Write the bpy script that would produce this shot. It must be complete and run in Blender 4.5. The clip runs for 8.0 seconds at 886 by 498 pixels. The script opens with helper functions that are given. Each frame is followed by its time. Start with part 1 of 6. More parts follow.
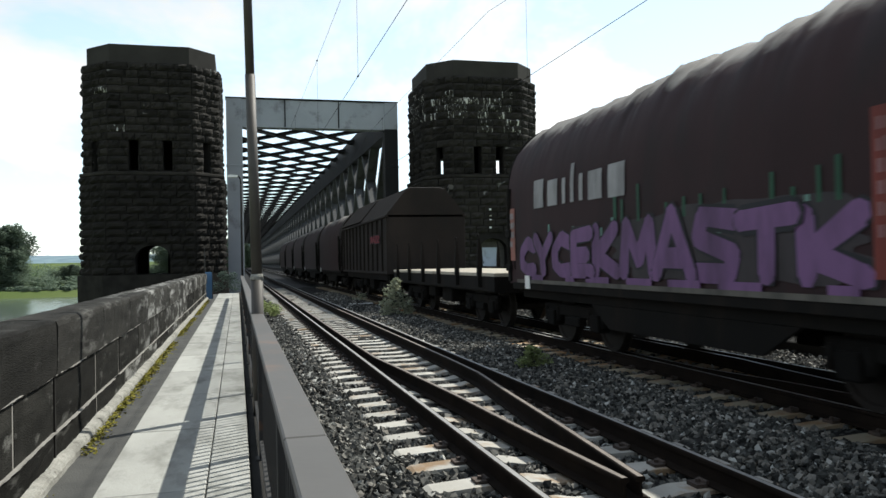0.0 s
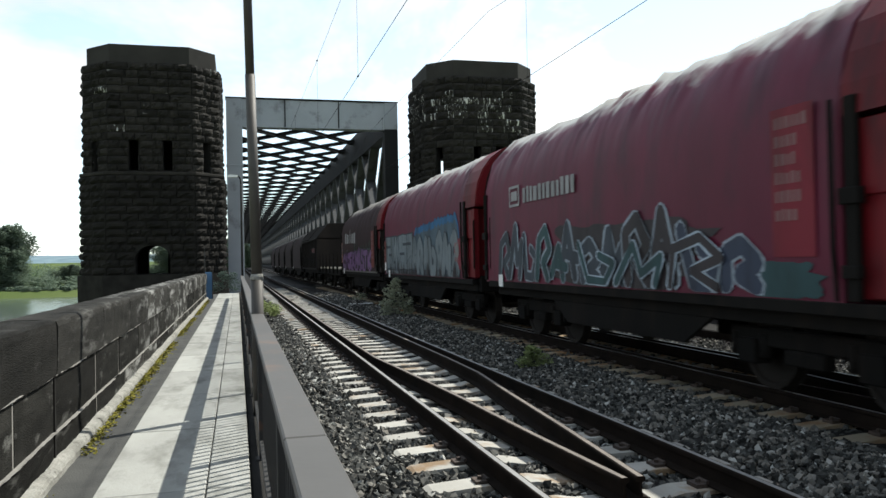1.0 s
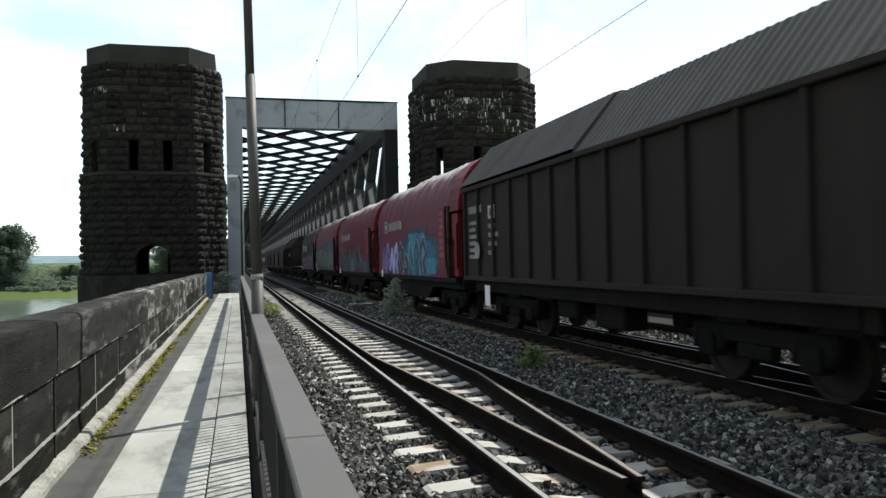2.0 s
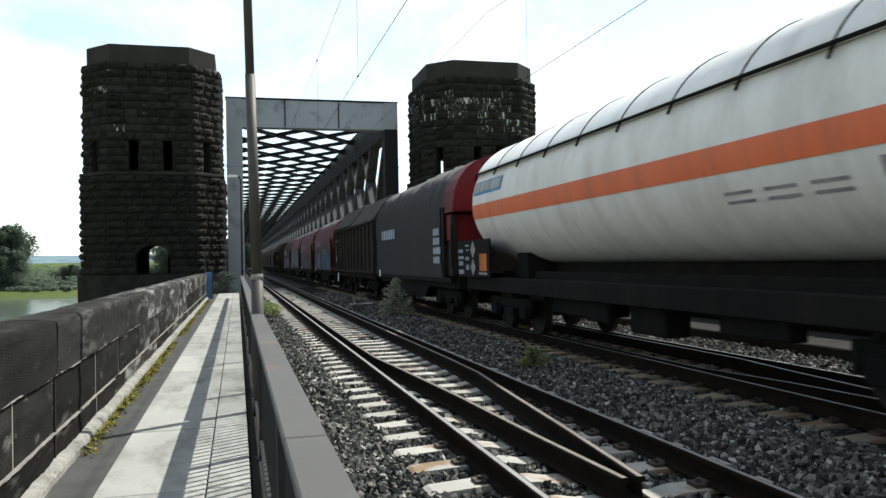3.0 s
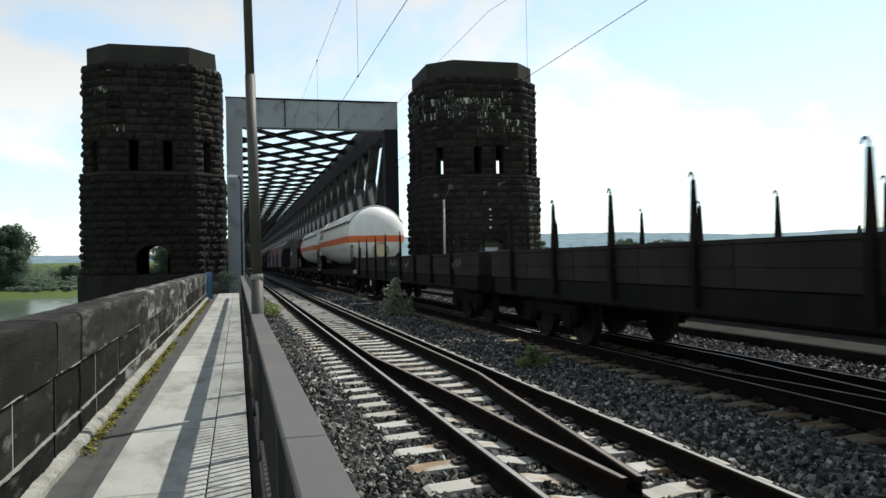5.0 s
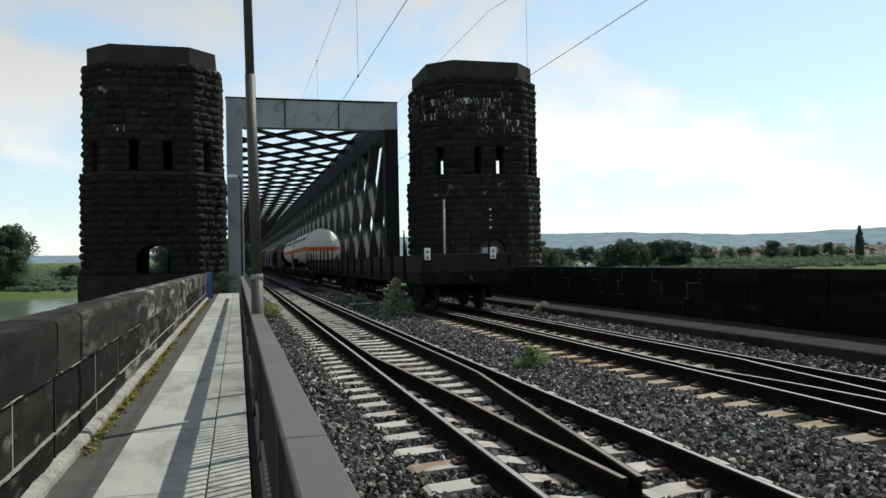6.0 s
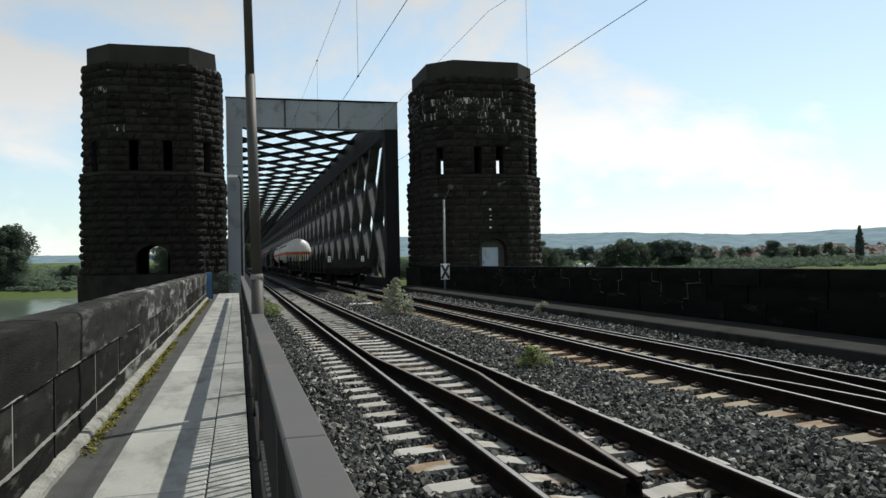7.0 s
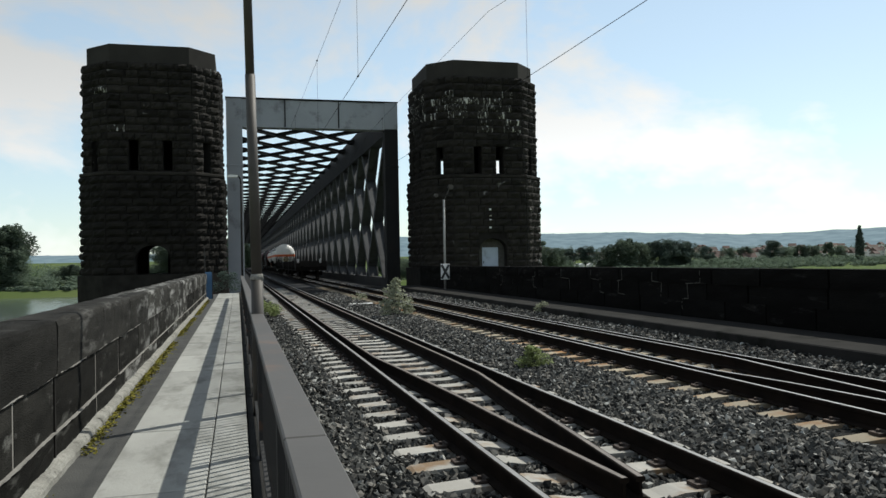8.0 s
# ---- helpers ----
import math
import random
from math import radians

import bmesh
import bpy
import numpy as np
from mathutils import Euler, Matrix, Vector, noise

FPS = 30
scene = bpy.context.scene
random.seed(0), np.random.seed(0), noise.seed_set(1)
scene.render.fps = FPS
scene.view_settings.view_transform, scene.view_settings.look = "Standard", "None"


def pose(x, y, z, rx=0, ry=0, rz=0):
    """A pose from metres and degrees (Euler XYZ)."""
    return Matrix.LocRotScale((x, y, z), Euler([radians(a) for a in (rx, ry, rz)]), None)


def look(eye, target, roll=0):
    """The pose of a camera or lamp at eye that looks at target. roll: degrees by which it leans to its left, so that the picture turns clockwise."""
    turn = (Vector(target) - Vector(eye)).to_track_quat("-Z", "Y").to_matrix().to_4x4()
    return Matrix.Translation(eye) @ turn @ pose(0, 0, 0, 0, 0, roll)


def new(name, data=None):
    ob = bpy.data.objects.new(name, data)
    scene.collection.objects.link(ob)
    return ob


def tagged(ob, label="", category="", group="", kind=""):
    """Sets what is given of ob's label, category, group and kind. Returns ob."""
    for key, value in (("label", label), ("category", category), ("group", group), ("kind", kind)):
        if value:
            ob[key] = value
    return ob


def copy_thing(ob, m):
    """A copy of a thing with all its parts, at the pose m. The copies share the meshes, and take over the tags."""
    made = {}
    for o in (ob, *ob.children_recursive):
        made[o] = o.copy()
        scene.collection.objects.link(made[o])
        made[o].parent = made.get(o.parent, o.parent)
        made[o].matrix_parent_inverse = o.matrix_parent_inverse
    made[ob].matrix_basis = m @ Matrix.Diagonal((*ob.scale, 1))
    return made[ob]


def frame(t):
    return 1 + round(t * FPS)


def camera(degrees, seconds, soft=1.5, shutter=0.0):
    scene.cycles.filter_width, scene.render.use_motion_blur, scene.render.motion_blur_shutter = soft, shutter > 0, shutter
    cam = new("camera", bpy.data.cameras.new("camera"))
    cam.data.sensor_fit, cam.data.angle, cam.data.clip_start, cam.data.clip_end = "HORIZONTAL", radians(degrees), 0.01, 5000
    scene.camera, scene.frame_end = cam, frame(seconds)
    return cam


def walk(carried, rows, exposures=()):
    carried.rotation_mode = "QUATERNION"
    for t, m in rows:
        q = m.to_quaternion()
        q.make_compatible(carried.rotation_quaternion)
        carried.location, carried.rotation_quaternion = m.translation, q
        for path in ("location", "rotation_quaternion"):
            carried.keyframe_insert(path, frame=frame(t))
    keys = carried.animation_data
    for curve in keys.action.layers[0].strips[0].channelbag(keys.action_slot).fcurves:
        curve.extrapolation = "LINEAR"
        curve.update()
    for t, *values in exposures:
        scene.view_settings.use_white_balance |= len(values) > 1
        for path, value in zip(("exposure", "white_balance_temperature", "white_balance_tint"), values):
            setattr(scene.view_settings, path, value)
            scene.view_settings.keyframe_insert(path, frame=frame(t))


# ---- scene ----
# x: across the bridge to the right, y: along the track away from the viewer, z: up, 0 at the top of the rails
EYE = Vector((0.0, 0.0, 1.535))
YAW, PITCH, ROLL = 0.2565, 0.0142, -1.146
AIM = EYE + 50 * Vector((math.sin(YAW) * math.cos(PITCH), math.cos(YAW) * math.cos(PITCH), math.sin(PITCH)))
cam = camera(58.84, 8.0, soft=1.5, shutter=0.08)
walk(cam, [(0.0, look(EYE, AIM, ROLL)), (8.0, look(EYE, AIM, ROLL))],
     exposures=[(t, e - 0.04, 6560, 7.5) for t, e in ((0.0, 0.30), (1.0, 0.40), (2.0, 0.44), (4.0, 0.44), (4.6, 0.25), (5.4, -0.12), (6.0, -0.21), (7.0, -0.25), (8.0, -0.30))])

# ---- light ----
SUN = Vector((0.524, 0.296, 0.80)).normalized()
lamp = new("sun", bpy.data.lights.new("sun", "SUN"))
lamp.data.energy, lamp.data.angle, lamp.data.color = 5.0, radians(0.6), (1.0, 0.975, 0.915)
lamp.matrix_world = look(SUN * 100, (0, 0, 0))

world = bpy.data.worlds.new("sky")
scene.world = world
world.use_nodes = True
wn, wl = world.node_tree.nodes, world.node_tree.links
wn.clear()
sky = wn.new("ShaderNodeTexSky")
sky.sky_type, sky.sun_disc = "NISHITA", False
sky.sun_elevation, sky.sun_rotation = math.asin(SUN.z), math.atan2(SUN.x, SUN.y)
sky.air_density, sky.dust_density, sky.ozone_density = 1.0, 0.25, 1.0
wco = wn.new("ShaderNodeTexCoord")
wmap = wn.new("ShaderNodeMapping")
wmap.inputs["Scale"].default_value, wmap.inputs["Rotation"].default_value = (1.0, 1.0, 1.8), (0.0, 0.0, -0.04)
wl.new(wco.outputs["Generated"], wmap.inputs["Vector"])
cloud = wn.new("ShaderNodeTexNoise")
cloud.inputs["Scale"].default_value, cloud.inputs["Detail"].default_value = 2.1, 6.0
cloud.inputs["Roughness"].default_value, cloud.inputs["Distortion"].default_value = 0.60, 0.25
wl.new(wmap.outputs[0], cloud.inputs["Vector"])
cramp = wn.new("ShaderNodeValToRGB")
cramp.color_ramp.elements[0].position, cramp.color_ramp.elements[1].position = 0.47, 0.57
wl.new(cloud.outputs["Fac"], cramp.inputs[0])
white = wn.new("ShaderNodeMix")
white.data_type = "RGBA"
bw, tint = wn.new("ShaderNodeRGBToBW"), wn.new("ShaderNodeVectorMath")
tint.operation, tint.inputs[1].default_value = "MULTIPLY", (1.52, 1.54, 1.56)
soft_sky = wn.new("ShaderNodeGamma")
soft_sky.inputs["Gamma"].default_value = 0.78
wl.new(sky.outputs[0], soft_sky.inputs[0])
pale_sky, cool_sky = wn.new("ShaderNodeHueSaturation"), wn.new("ShaderNodeVectorMath")
pale_sky.inputs["Saturation"].default_value = 0.70
cool_sky.operation, cool_sky.inputs[1].default_value = "MULTIPLY", (1.15, 1.27, 1.31)
wl.new(soft_sky.outputs[0], pale_sky.inputs["Color"])
wl.new(pale_sky.outputs[0], cool_sky.inputs[0])
wl.new(soft_sky.outputs[0], bw.inputs[0])
wl.new(bw.outputs[0], tint.inputs[0])
wl.new(tint.outputs[0], white.inputs["B"])
wl.new(cool_sky.outputs[0], white.inputs["A"])
wl.new(cramp.outputs[0], white.inputs["Factor"])
wbg = wn.new("ShaderNodeBackground")
wbg.inputs["Strength"].default_value = 0.205
wl.new(white.outputs["Result"], wbg.inputs["Color"])
wout = wn.new("ShaderNodeOutputWorld")
wl.new(wbg.outputs[0], wout.inputs["Surface"])


# ---- materials ----
def material(name, c1, c2, rough=0.7, metal=0.0, scale=3.0, fine=45.0, bump=0.3, depth=0.01, rand=0.0,
             stain=None, stain_scale=1.2, stain_at=(0.55, 0.68), stretch=(1, 1, 1), spec=0.5, fine_amount=0.35):
    """Two colours mixed by coarse and fine noise, a second stain layer, fine relief, and a shift from piece to piece."""
    m = bpy.data.materials.new(name)
    m.use_nodes = True
    n, l = m.node_tree.nodes, m.node_tree.links
    p = n["Principled BSDF"]
    p.inputs["Roughness"].default_value, p.inputs["Metallic"].default_value = rough, metal
    p.inputs["Specular IOR Level"].default_value = spec
    co, mp = n.new("ShaderNodeTexCoord"), n.new("ShaderNodeMapping")
    mp.inputs["Scale"].default_value = stretch
    l.new(co.outputs["Object"], mp.inputs["Vector"])
    vec = mp.outputs[0]
    info = n.new("ShaderNodeObjectInfo")
    if rand:
        mul, add = n.new("ShaderNodeMath"), n.new("ShaderNodeVectorMath")
        mul.operation, mul.inputs[1].default_value = "MULTIPLY", 37.0
        l.new(info.outputs["Random"], mul.inputs[0])
        l.new(vec, add.inputs[0])
        l.new(mul.outputs[0], add.inputs[1])
        vec = add.outputs[0]
    a, b = n.new("ShaderNodeTexNoise"), n.new("ShaderNodeTexNoise")
    a.inputs["Scale"].default_value, a.inputs["Detail"].default_value = scale, 4
    b.inputs["Scale"].default_value, b.inputs["Detail"].default_value = fine, 3
    l.new(vec, a.inputs["Vector"])
    l.new(vec, b.inputs["Vector"])
    r = n.new("ShaderNodeValToRGB")
    r.color_ramp.elements[0].position, r.color_ramp.elements[1].position = 0.32, 0.68
    l.new(a.outputs["Fac"], r.inputs[0])
    fac = n.new("ShaderNodeMath")
    fac.operation, fac.inputs[1].default_value = "MULTIPLY_ADD", fine_amount
    off = n.new("ShaderNodeMath")
    off.operation, off.inputs[1].default_value = "MULTIPLY", 1 - fine_amount
    l.new(r.outputs[0], off.inputs[0])
    l.new(b.outputs["Fac"], fac.inputs[0])
    l.new(off.outputs[0], fac.inputs[2])
    mix = n.new("ShaderNodeMix")
    mix.data_type = "RGBA"
    mix.inputs["A"].default_value, mix.inputs["B"].default_value = (*c1, 1), (*c2, 1)
    l.new(fac.outputs[0], mix.inputs["Factor"])
    out = mix.outputs["Result"]
    if stain:
        s, sr, sm = n.new("ShaderNodeTexNoise"), n.new("ShaderNodeValToRGB"), n.new("ShaderNodeMix")
        s.inputs["Scale"].default_value, s.inputs["Detail"].default_value = stain_scale, 5
        s.inputs["Roughness"].default_value = 0.65
        sr.color_ramp.elements[0].position, sr.color_ramp.elements[1].position = stain_at
        sm.data_type = "RGBA"
        sm.inputs["B"].default_value = (*stain, 1)
        sh = n.new("ShaderNodeVectorMath")
        sh.inputs[1].default_value = (13.1, 7.7, 3.3)
        l.new(vec, sh.inputs[0])
        l.new(sh.outputs[0], s.inputs["Vector"])
        l.new(s.outputs["Fac"], sr.inputs[0])
        l.new(sr.outputs[0], sm.inputs["Factor"])
        l.new(out, sm.inputs["A"])
        out = sm.outputs["Result"]
    if rand:
        h, ma = n.new("ShaderNodeHueSaturation"), n.new("ShaderNodeMapRange")
        ma.inputs["To Min"].default_value, ma.inputs["To Max"].default_value = 1 - rand, 1 + rand
        l.new(info.outputs["Random"], ma.inputs["Value"])
        l.new(ma.outputs[0], h.inputs["Value"])
        l.new(out, h.inputs["Color"])
        out = h.outputs[0]
    l.new(out, p.inputs["Base Color"])
    if bump:
        bu = n.new("ShaderNodeBump")
        bu.inputs["Strength"].default_value, bu.inputs["Distance"].default_value = bump, depth
        l.new(b.outputs["Fac"], bu.inputs["Height"])
        l.new(bu.outputs[0], p.inputs["Normal"])
    return m


STONE = material("basalt_stone", (0.0101, 0.00936, 0.00819), (0.0312, 0.0281, 0.0242), 0.9, scale=1.4, fine=14, bump=0.8, depth=0.03,
                 rand=0.35, stain=(0.234, 0.226, 0.211), stain_scale=0.9, stain_at=(0.665, 0.73), spec=0.15)
STREAKED = material("streaked_basalt", (0.0136, 0.0127, 0.011), (0.0408, 0.0374, 0.0323), 0.9, scale=1.4, fine=14, bump=0.8, depth=0.03,
                    rand=0.35, stain=(0.60, 0.59, 0.55), stain_scale=1.3, stain_at=(0.56, 0.62), stretch=(6.5, 1, 0.3), spec=0.15)
CORE = material("mortar_dark", (0.012, 0.011, 0.010), (0.030, 0.028, 0.025), 0.95, scale=2, fine=20, spec=0.1)
PARAPET_CAP = material("tower_parapet", (0.0279, 0.026, 0.0236), (0.0465, 0.0434, 0.0384), 0.9, scale=0.8, fine=9, spec=0.15)
WALLSTONE = material("parapet_stone", (0.006, 0.0058, 0.0052), (0.030, 0.029, 0.0255), 0.95, scale=3.2, fine=52, bump=0.8, depth=0.010,
                     rand=0.4, stain=(0.15, 0.148, 0.135), stain_scale=2.6, stain_at=(0.57, 0.74), spec=0.05, fine_amount=0.5)
COPING = material("weathered_coping_stone", (0.009, 0.0087, 0.0078), (0.044, 0.0424, 0.038), 0.95, scale=2.6, fine=48, bump=0.8, depth=0.010,
                  rand=0.3, stain=(0.115, 0.112, 0.104), stain_scale=2.2, stain_at=(0.58, 0.76), spec=0.05, fine_amount=0.5)
PALESTONE = material("lichen_stained_stone", (0.014, 0.0135, 0.012), (0.060, 0.058, 0.052), 0.95, scale=3.2, fine=52, bump=0.8, depth=0.010,
                     rand=0.4, stain=(0.23, 0.228, 0.215), stain_scale=2.0, stain_at=(0.50, 0.66), spec=0.05, fine_amount=0.5)
MORTAR = material("lime_mortar", (0.16, 0.153, 0.14), (0.29, 0.276, 0.25), 0.95, scale=3, fine=30, spec=0.1)
# shade on the far parapet's face is put into this near-black colour
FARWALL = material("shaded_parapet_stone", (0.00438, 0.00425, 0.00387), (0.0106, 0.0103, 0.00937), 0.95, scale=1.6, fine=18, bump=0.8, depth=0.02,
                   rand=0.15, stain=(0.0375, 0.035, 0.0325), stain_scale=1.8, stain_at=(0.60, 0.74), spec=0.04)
JOINT = material("greyed_mortar", (0.056, 0.0536, 0.048), (0.112, 0.108, 0.096), 0.95, scale=4, fine=30, spec=0.05)
CONCRETE = material("path_concrete", (0.265, 0.265, 0.243), (0.365, 0.365, 0.337), 0.85, scale=2.3, fine=55, bump=0.35, depth=0.005,
                    rand=0.10, stain=(0.15, 0.15, 0.132), stain_scale=2.4, stain_at=(0.48, 0.72), stretch=(1, 0.45, 1), spec=0.3)
KERB = material("crumbling_kerb_concrete", (0.14, 0.137, 0.12), (0.40, 0.39, 0.35), 0.95, scale=5, fine=42, bump=0.9, depth=0.02,
                stain=(0.0382, 0.0382, 0.0306), stain_scale=5, stain_at=(0.58, 0.70), fine_amount=0.5, spec=0.1)
ASPHALT = material("gutter_asphalt", (0.0315, 0.0315, 0.0302), (0.0693, 0.0693, 0.063), 0.95, scale=3, fine=70, bump=0.6, depth=0.008)
LEDGE = material("ledge_concrete", (0.020, 0.0195, 0.018), (0.037, 0.0355, 0.033), 0.95, scale=1.5, fine=30, bump=0.5, depth=0.010, stain=(0.012, 0.0125, 0.010), stain_scale=1.1, spec=0.08)
MOSS = material("moss", (0.0924, 0.101, 0.0168), (0.269, 0.227, 0.0504), 1.0, scale=8, fine=60, bump=0.9, depth=0.02, spec=0.1)
STEEL_RAILING = material("railing_paint", (0.056, 0.0525, 0.047), (0.082, 0.0755, 0.068), 0.6, 0.0, scale=1.2, fine=25, bump=0.15, depth=0.003,
                         stain=(0.125, 0.078, 0.052), stain_scale=2.6, stain_at=(0.58, 0.74))
STEEL_BAR = material("railing_bars", (0.014, 0.0135, 0.013), (0.030, 0.028, 0.026), 0.7, scale=3, fine=30, bump=0.2, depth=0.003,
                     stain=(0.16, 0.07, 0.035), stain_scale=3, stain_at=(0.6, 0.75))
POLE = material("galvanised_pole", (0.0428, 0.0377, 0.032), (0.0823, 0.0741, 0.064), 0.6, 0.2, scale=1.5, fine=20, bump=0.2, depth=0.004,
                stain=(0.0286, 0.0228, 0.0171), stain_scale=2, stain_at=(0.62, 0.85))
GALVANISED = material("galvanised_steel", (0.26, 0.26, 0.25), (0.36, 0.36, 0.35), 0.6, 0.2, scale=3, fine=30, bump=0.1, depth=0.003)
RAILTOP = material("polished_rail", (0.27, 0.266, 0.255), (0.38, 0.375, 0.36), 0.5, 0.25, scale=2, fine=50, bump=0.1, depth=0.002)
RAILSIDE = material("rusty_rail", (0.0072, 0.0054, 0.0042), (0.0192, 0.0132, 0.0096), 0.9, 0.0, scale=3, fine=40, bump=0.4, depth=0.004, spec=0.08)
SLEEPER = material("concrete_sleeper", (0.28, 0.266, 0.235), (0.42, 0.405, 0.365), 0.9, scale=2.2, fine=50, bump=0.35, depth=0.006,
                   rand=0.16, stain=(0.22, 0.145, 0.080), stain_scale=1.3, stain_at=(0.54, 0.66))
SLEEPER_OLD = material("rust_stained_sleeper", (0.245, 0.205, 0.142), (0.33, 0.283, 0.205), 0.9, scale=2.2, fine=50, bump=0.35, depth=0.006,
                       rand=0.2, stain=(0.246, 0.123, 0.0411), stain_scale=1.3, stain_at=(0.48, 0.62))
DULLTOP = material("dull_rail_top", (0.22, 0.213, 0.20), (0.33, 0.322, 0.305), 0.55, 0.2, scale=4, fine=50, bump=0.2, depth=0.002)
GUARDTOP = material("worn_check_rail", (0.115, 0.094, 0.078), (0.20, 0.17, 0.142), 0.6, 0.1, scale=6, fine=50, bump=0.3, depth=0.003)
CLIP = material("rail_clip", (0.03, 0.024, 0.02), (0.09, 0.06, 0.045), 0.7, 0.3, scale=8, fine=60)
# near-black bed: the shade between loose stones is painted into its colour
BALLAST = material("ballast_bed", (0.006, 0.006, 0.0057), (0.036, 0.0355, 0.034), 0.95, scale=14, fine=38, bump=1.0, depth=0.04, spec=0.1, fine_amount=0.6)
GRAVEL = bpy.data.materials.new("ballast_stones")
GRAVEL.use_nodes = True
gn, gl = GRAVEL.node_tree.nodes, GRAVEL.node_tree.links
gg, gr = gn.new("ShaderNodeNewGeometry"), gn.new("ShaderNodeValToRGB")
gr.color_ramp.elements[0].color, gr.color_ramp.elements[1].color = (0.010, 0.010, 0.0093, 1), (0.44, 0.44, 0.41, 1)
e = gr.color_ramp.elements.new(0.9)
e.color = (0.21, 0.195, 0.17, 1)
e = gr.color_ramp.elements.new(0.6)
e.color = (0.083, 0.084, 0.078, 1)
gl.new(gg.outputs["Random Per Island"], gr.inputs[0])
gl.new(gr.outputs[0], gn["Principled BSDF"].inputs["Base Color"])
gn["Principled BSDF"].inputs["Roughness"].default_value = 0.9
gn["Principled BSDF"].inputs["Specular IOR Level"].default_value = 0.15
BRIDGE = material("grey_bridge_paint", (0.33, 0.35, 0.37), (0.43, 0.45, 0.475), 0.6, scale=0.5, fine=12, bump=0.15, depth=0.005,
                  stain=(0.112, 0.106, 0.1), stain_scale=0.6, stain_at=(0.55, 0.75), spec=0.3)
# one bridge paint: the interior's shade is put into these two darker tones
TRUSS = material("shaded_truss_paint", (0.013, 0.013, 0.013), (0.0245, 0.0245, 0.0245), 0.75, scale=0.5, fine=12, bump=0.2, depth=0.005,
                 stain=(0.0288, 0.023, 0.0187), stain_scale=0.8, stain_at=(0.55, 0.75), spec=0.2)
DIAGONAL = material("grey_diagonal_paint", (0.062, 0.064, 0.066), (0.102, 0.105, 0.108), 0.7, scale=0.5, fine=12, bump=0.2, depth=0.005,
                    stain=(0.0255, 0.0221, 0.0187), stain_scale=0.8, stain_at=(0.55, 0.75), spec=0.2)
WIRE = material("sooty_wire", (0.02, 0.02, 0.02), (0.04, 0.037, 0.034), 0.8, 0.0, scale=3, bump=0, spec=0.1)
GRASS = material("meadow", (0.055, 0.09, 0.026), (0.11, 0.135, 0.05), 1.0, scale=0.02, fine=0.6, bump=0, spec=0.05)
# leaves of far trees, paled and blued: distance haze put into the colour
LEAF = material("hazed_tree_leaves", (0.111, 0.146, 0.112), (0.215, 0.267, 0.195), 0.9, scale=0.25, fine=1.5, bump=0, rand=0.3, spec=0.1)
LEAF_DARK = material("hazed_dark_leaves", (0.09, 0.125, 0.11), (0.175, 0.22, 0.185), 0.9, scale=0.3, fine=1.5, bump=0, spec=0.1)
LEAF_BUSH = material("bush_leaves", (0.24, 0.27, 0.17), (0.62, 0.63, 0.51), 0.8, scale=6, fine=30, bump=0, spec=0.2)
LEAF_WEED = material("weed_leaves", (0.17, 0.22, 0.085), (0.40, 0.45, 0.21), 0.8, scale=6, fine=30, bump=0, spec=0.2)
for leafy in (LEAF, LEAF_DARK, LEAF_BUSH, LEAF_WEED):
    ln, ll = leafy.node_tree.nodes, leafy.node_tree.links
    thin, both = ln.new("ShaderNodeBsdfTranslucent"), ln.new("ShaderNodeMixShader")
    both.inputs[0].default_value = 0.5
    ll.new(ln["Principled BSDF"].inputs["Base Color"].links[0].from_socket, thin.inputs["Color"])
    ll.new(ln["Principled BSDF"].outputs[0], both.inputs[1])
    ll.new(thin.outputs[0], both.inputs[2])
    ll.new(both.outputs[0], ln["Material Output"].inputs["Surface"])
BARK = material("bark", (0.03, 0.025, 0.02), (0.07, 0.06, 0.05), 0.95, scale=3, fine=20)
HOUSEWALL = material("house_render", (0.55, 0.54, 0.52), (0.74, 0.73, 0.70), 0.9, scale=0.3, fine=2, bump=0, rand=0.25)
HOUSEROOF = material("house_tiles", (0.075, 0.052, 0.045), (0.135, 0.085, 0.07), 0.9, scale=0.3, fine=3, bump=0, rand=0.3)
PANE = material("dark_window_glass", (0.02, 0.024, 0.03), (0.04, 0.045, 0.05), 0.15, scale=1, fine=5, bump=0)
BLUE = material("blue_sheet_metal", (0.04, 0.12, 0.24), (0.07, 0.17, 0.31), 0.5, scale=2, fine=20)
WHITE = material("white_enamel", (0.66, 0.66, 0.64), (0.78, 0.78, 0.75), 0.5, scale=4, fine=30, bump=0.1)
PALE_DOOR = material("pale_door_paint", (0.40, 0.47, 0.56), (0.50, 0.57, 0.66), 0.5, scale=2, fine=25, bump=0.1, depth=0.003, stain=(0.30, 0.34, 0.40))
BLACK = material("black_enamel", (0.012, 0.012, 0.012), (0.03, 0.03, 0.03), 0.5, scale=4, fine=30, bump=0.1)
# water: dark, glossy, with ripples
WATER = bpy.data.materials.new("river_water")
WATER.use_nodes = True
qn, ql = WATER.node_tree.nodes, WATER.node_tree.links
qp = qn["Principled BSDF"]
qp.inputs["Base Color"].default_value, qp.inputs["Roughness"].default_value = (0.08, 0.105, 0.10, 1), 0.10
qc, qm, qw, qb = (qn.new(k) for k in ("ShaderNodeTexCoord", "ShaderNodeMapping", "ShaderNodeTexNoise", "ShaderNodeBump"))
qm.inputs["Scale"].default_value = (0.25, 0.9, 1)
qw.inputs["Scale"].default_value, qw.inputs["Detail"].default_value = 0.35, 5
qb.inputs["Strength"].default_value, qb.inputs["Distance"].default_value = 0.6, 0.5
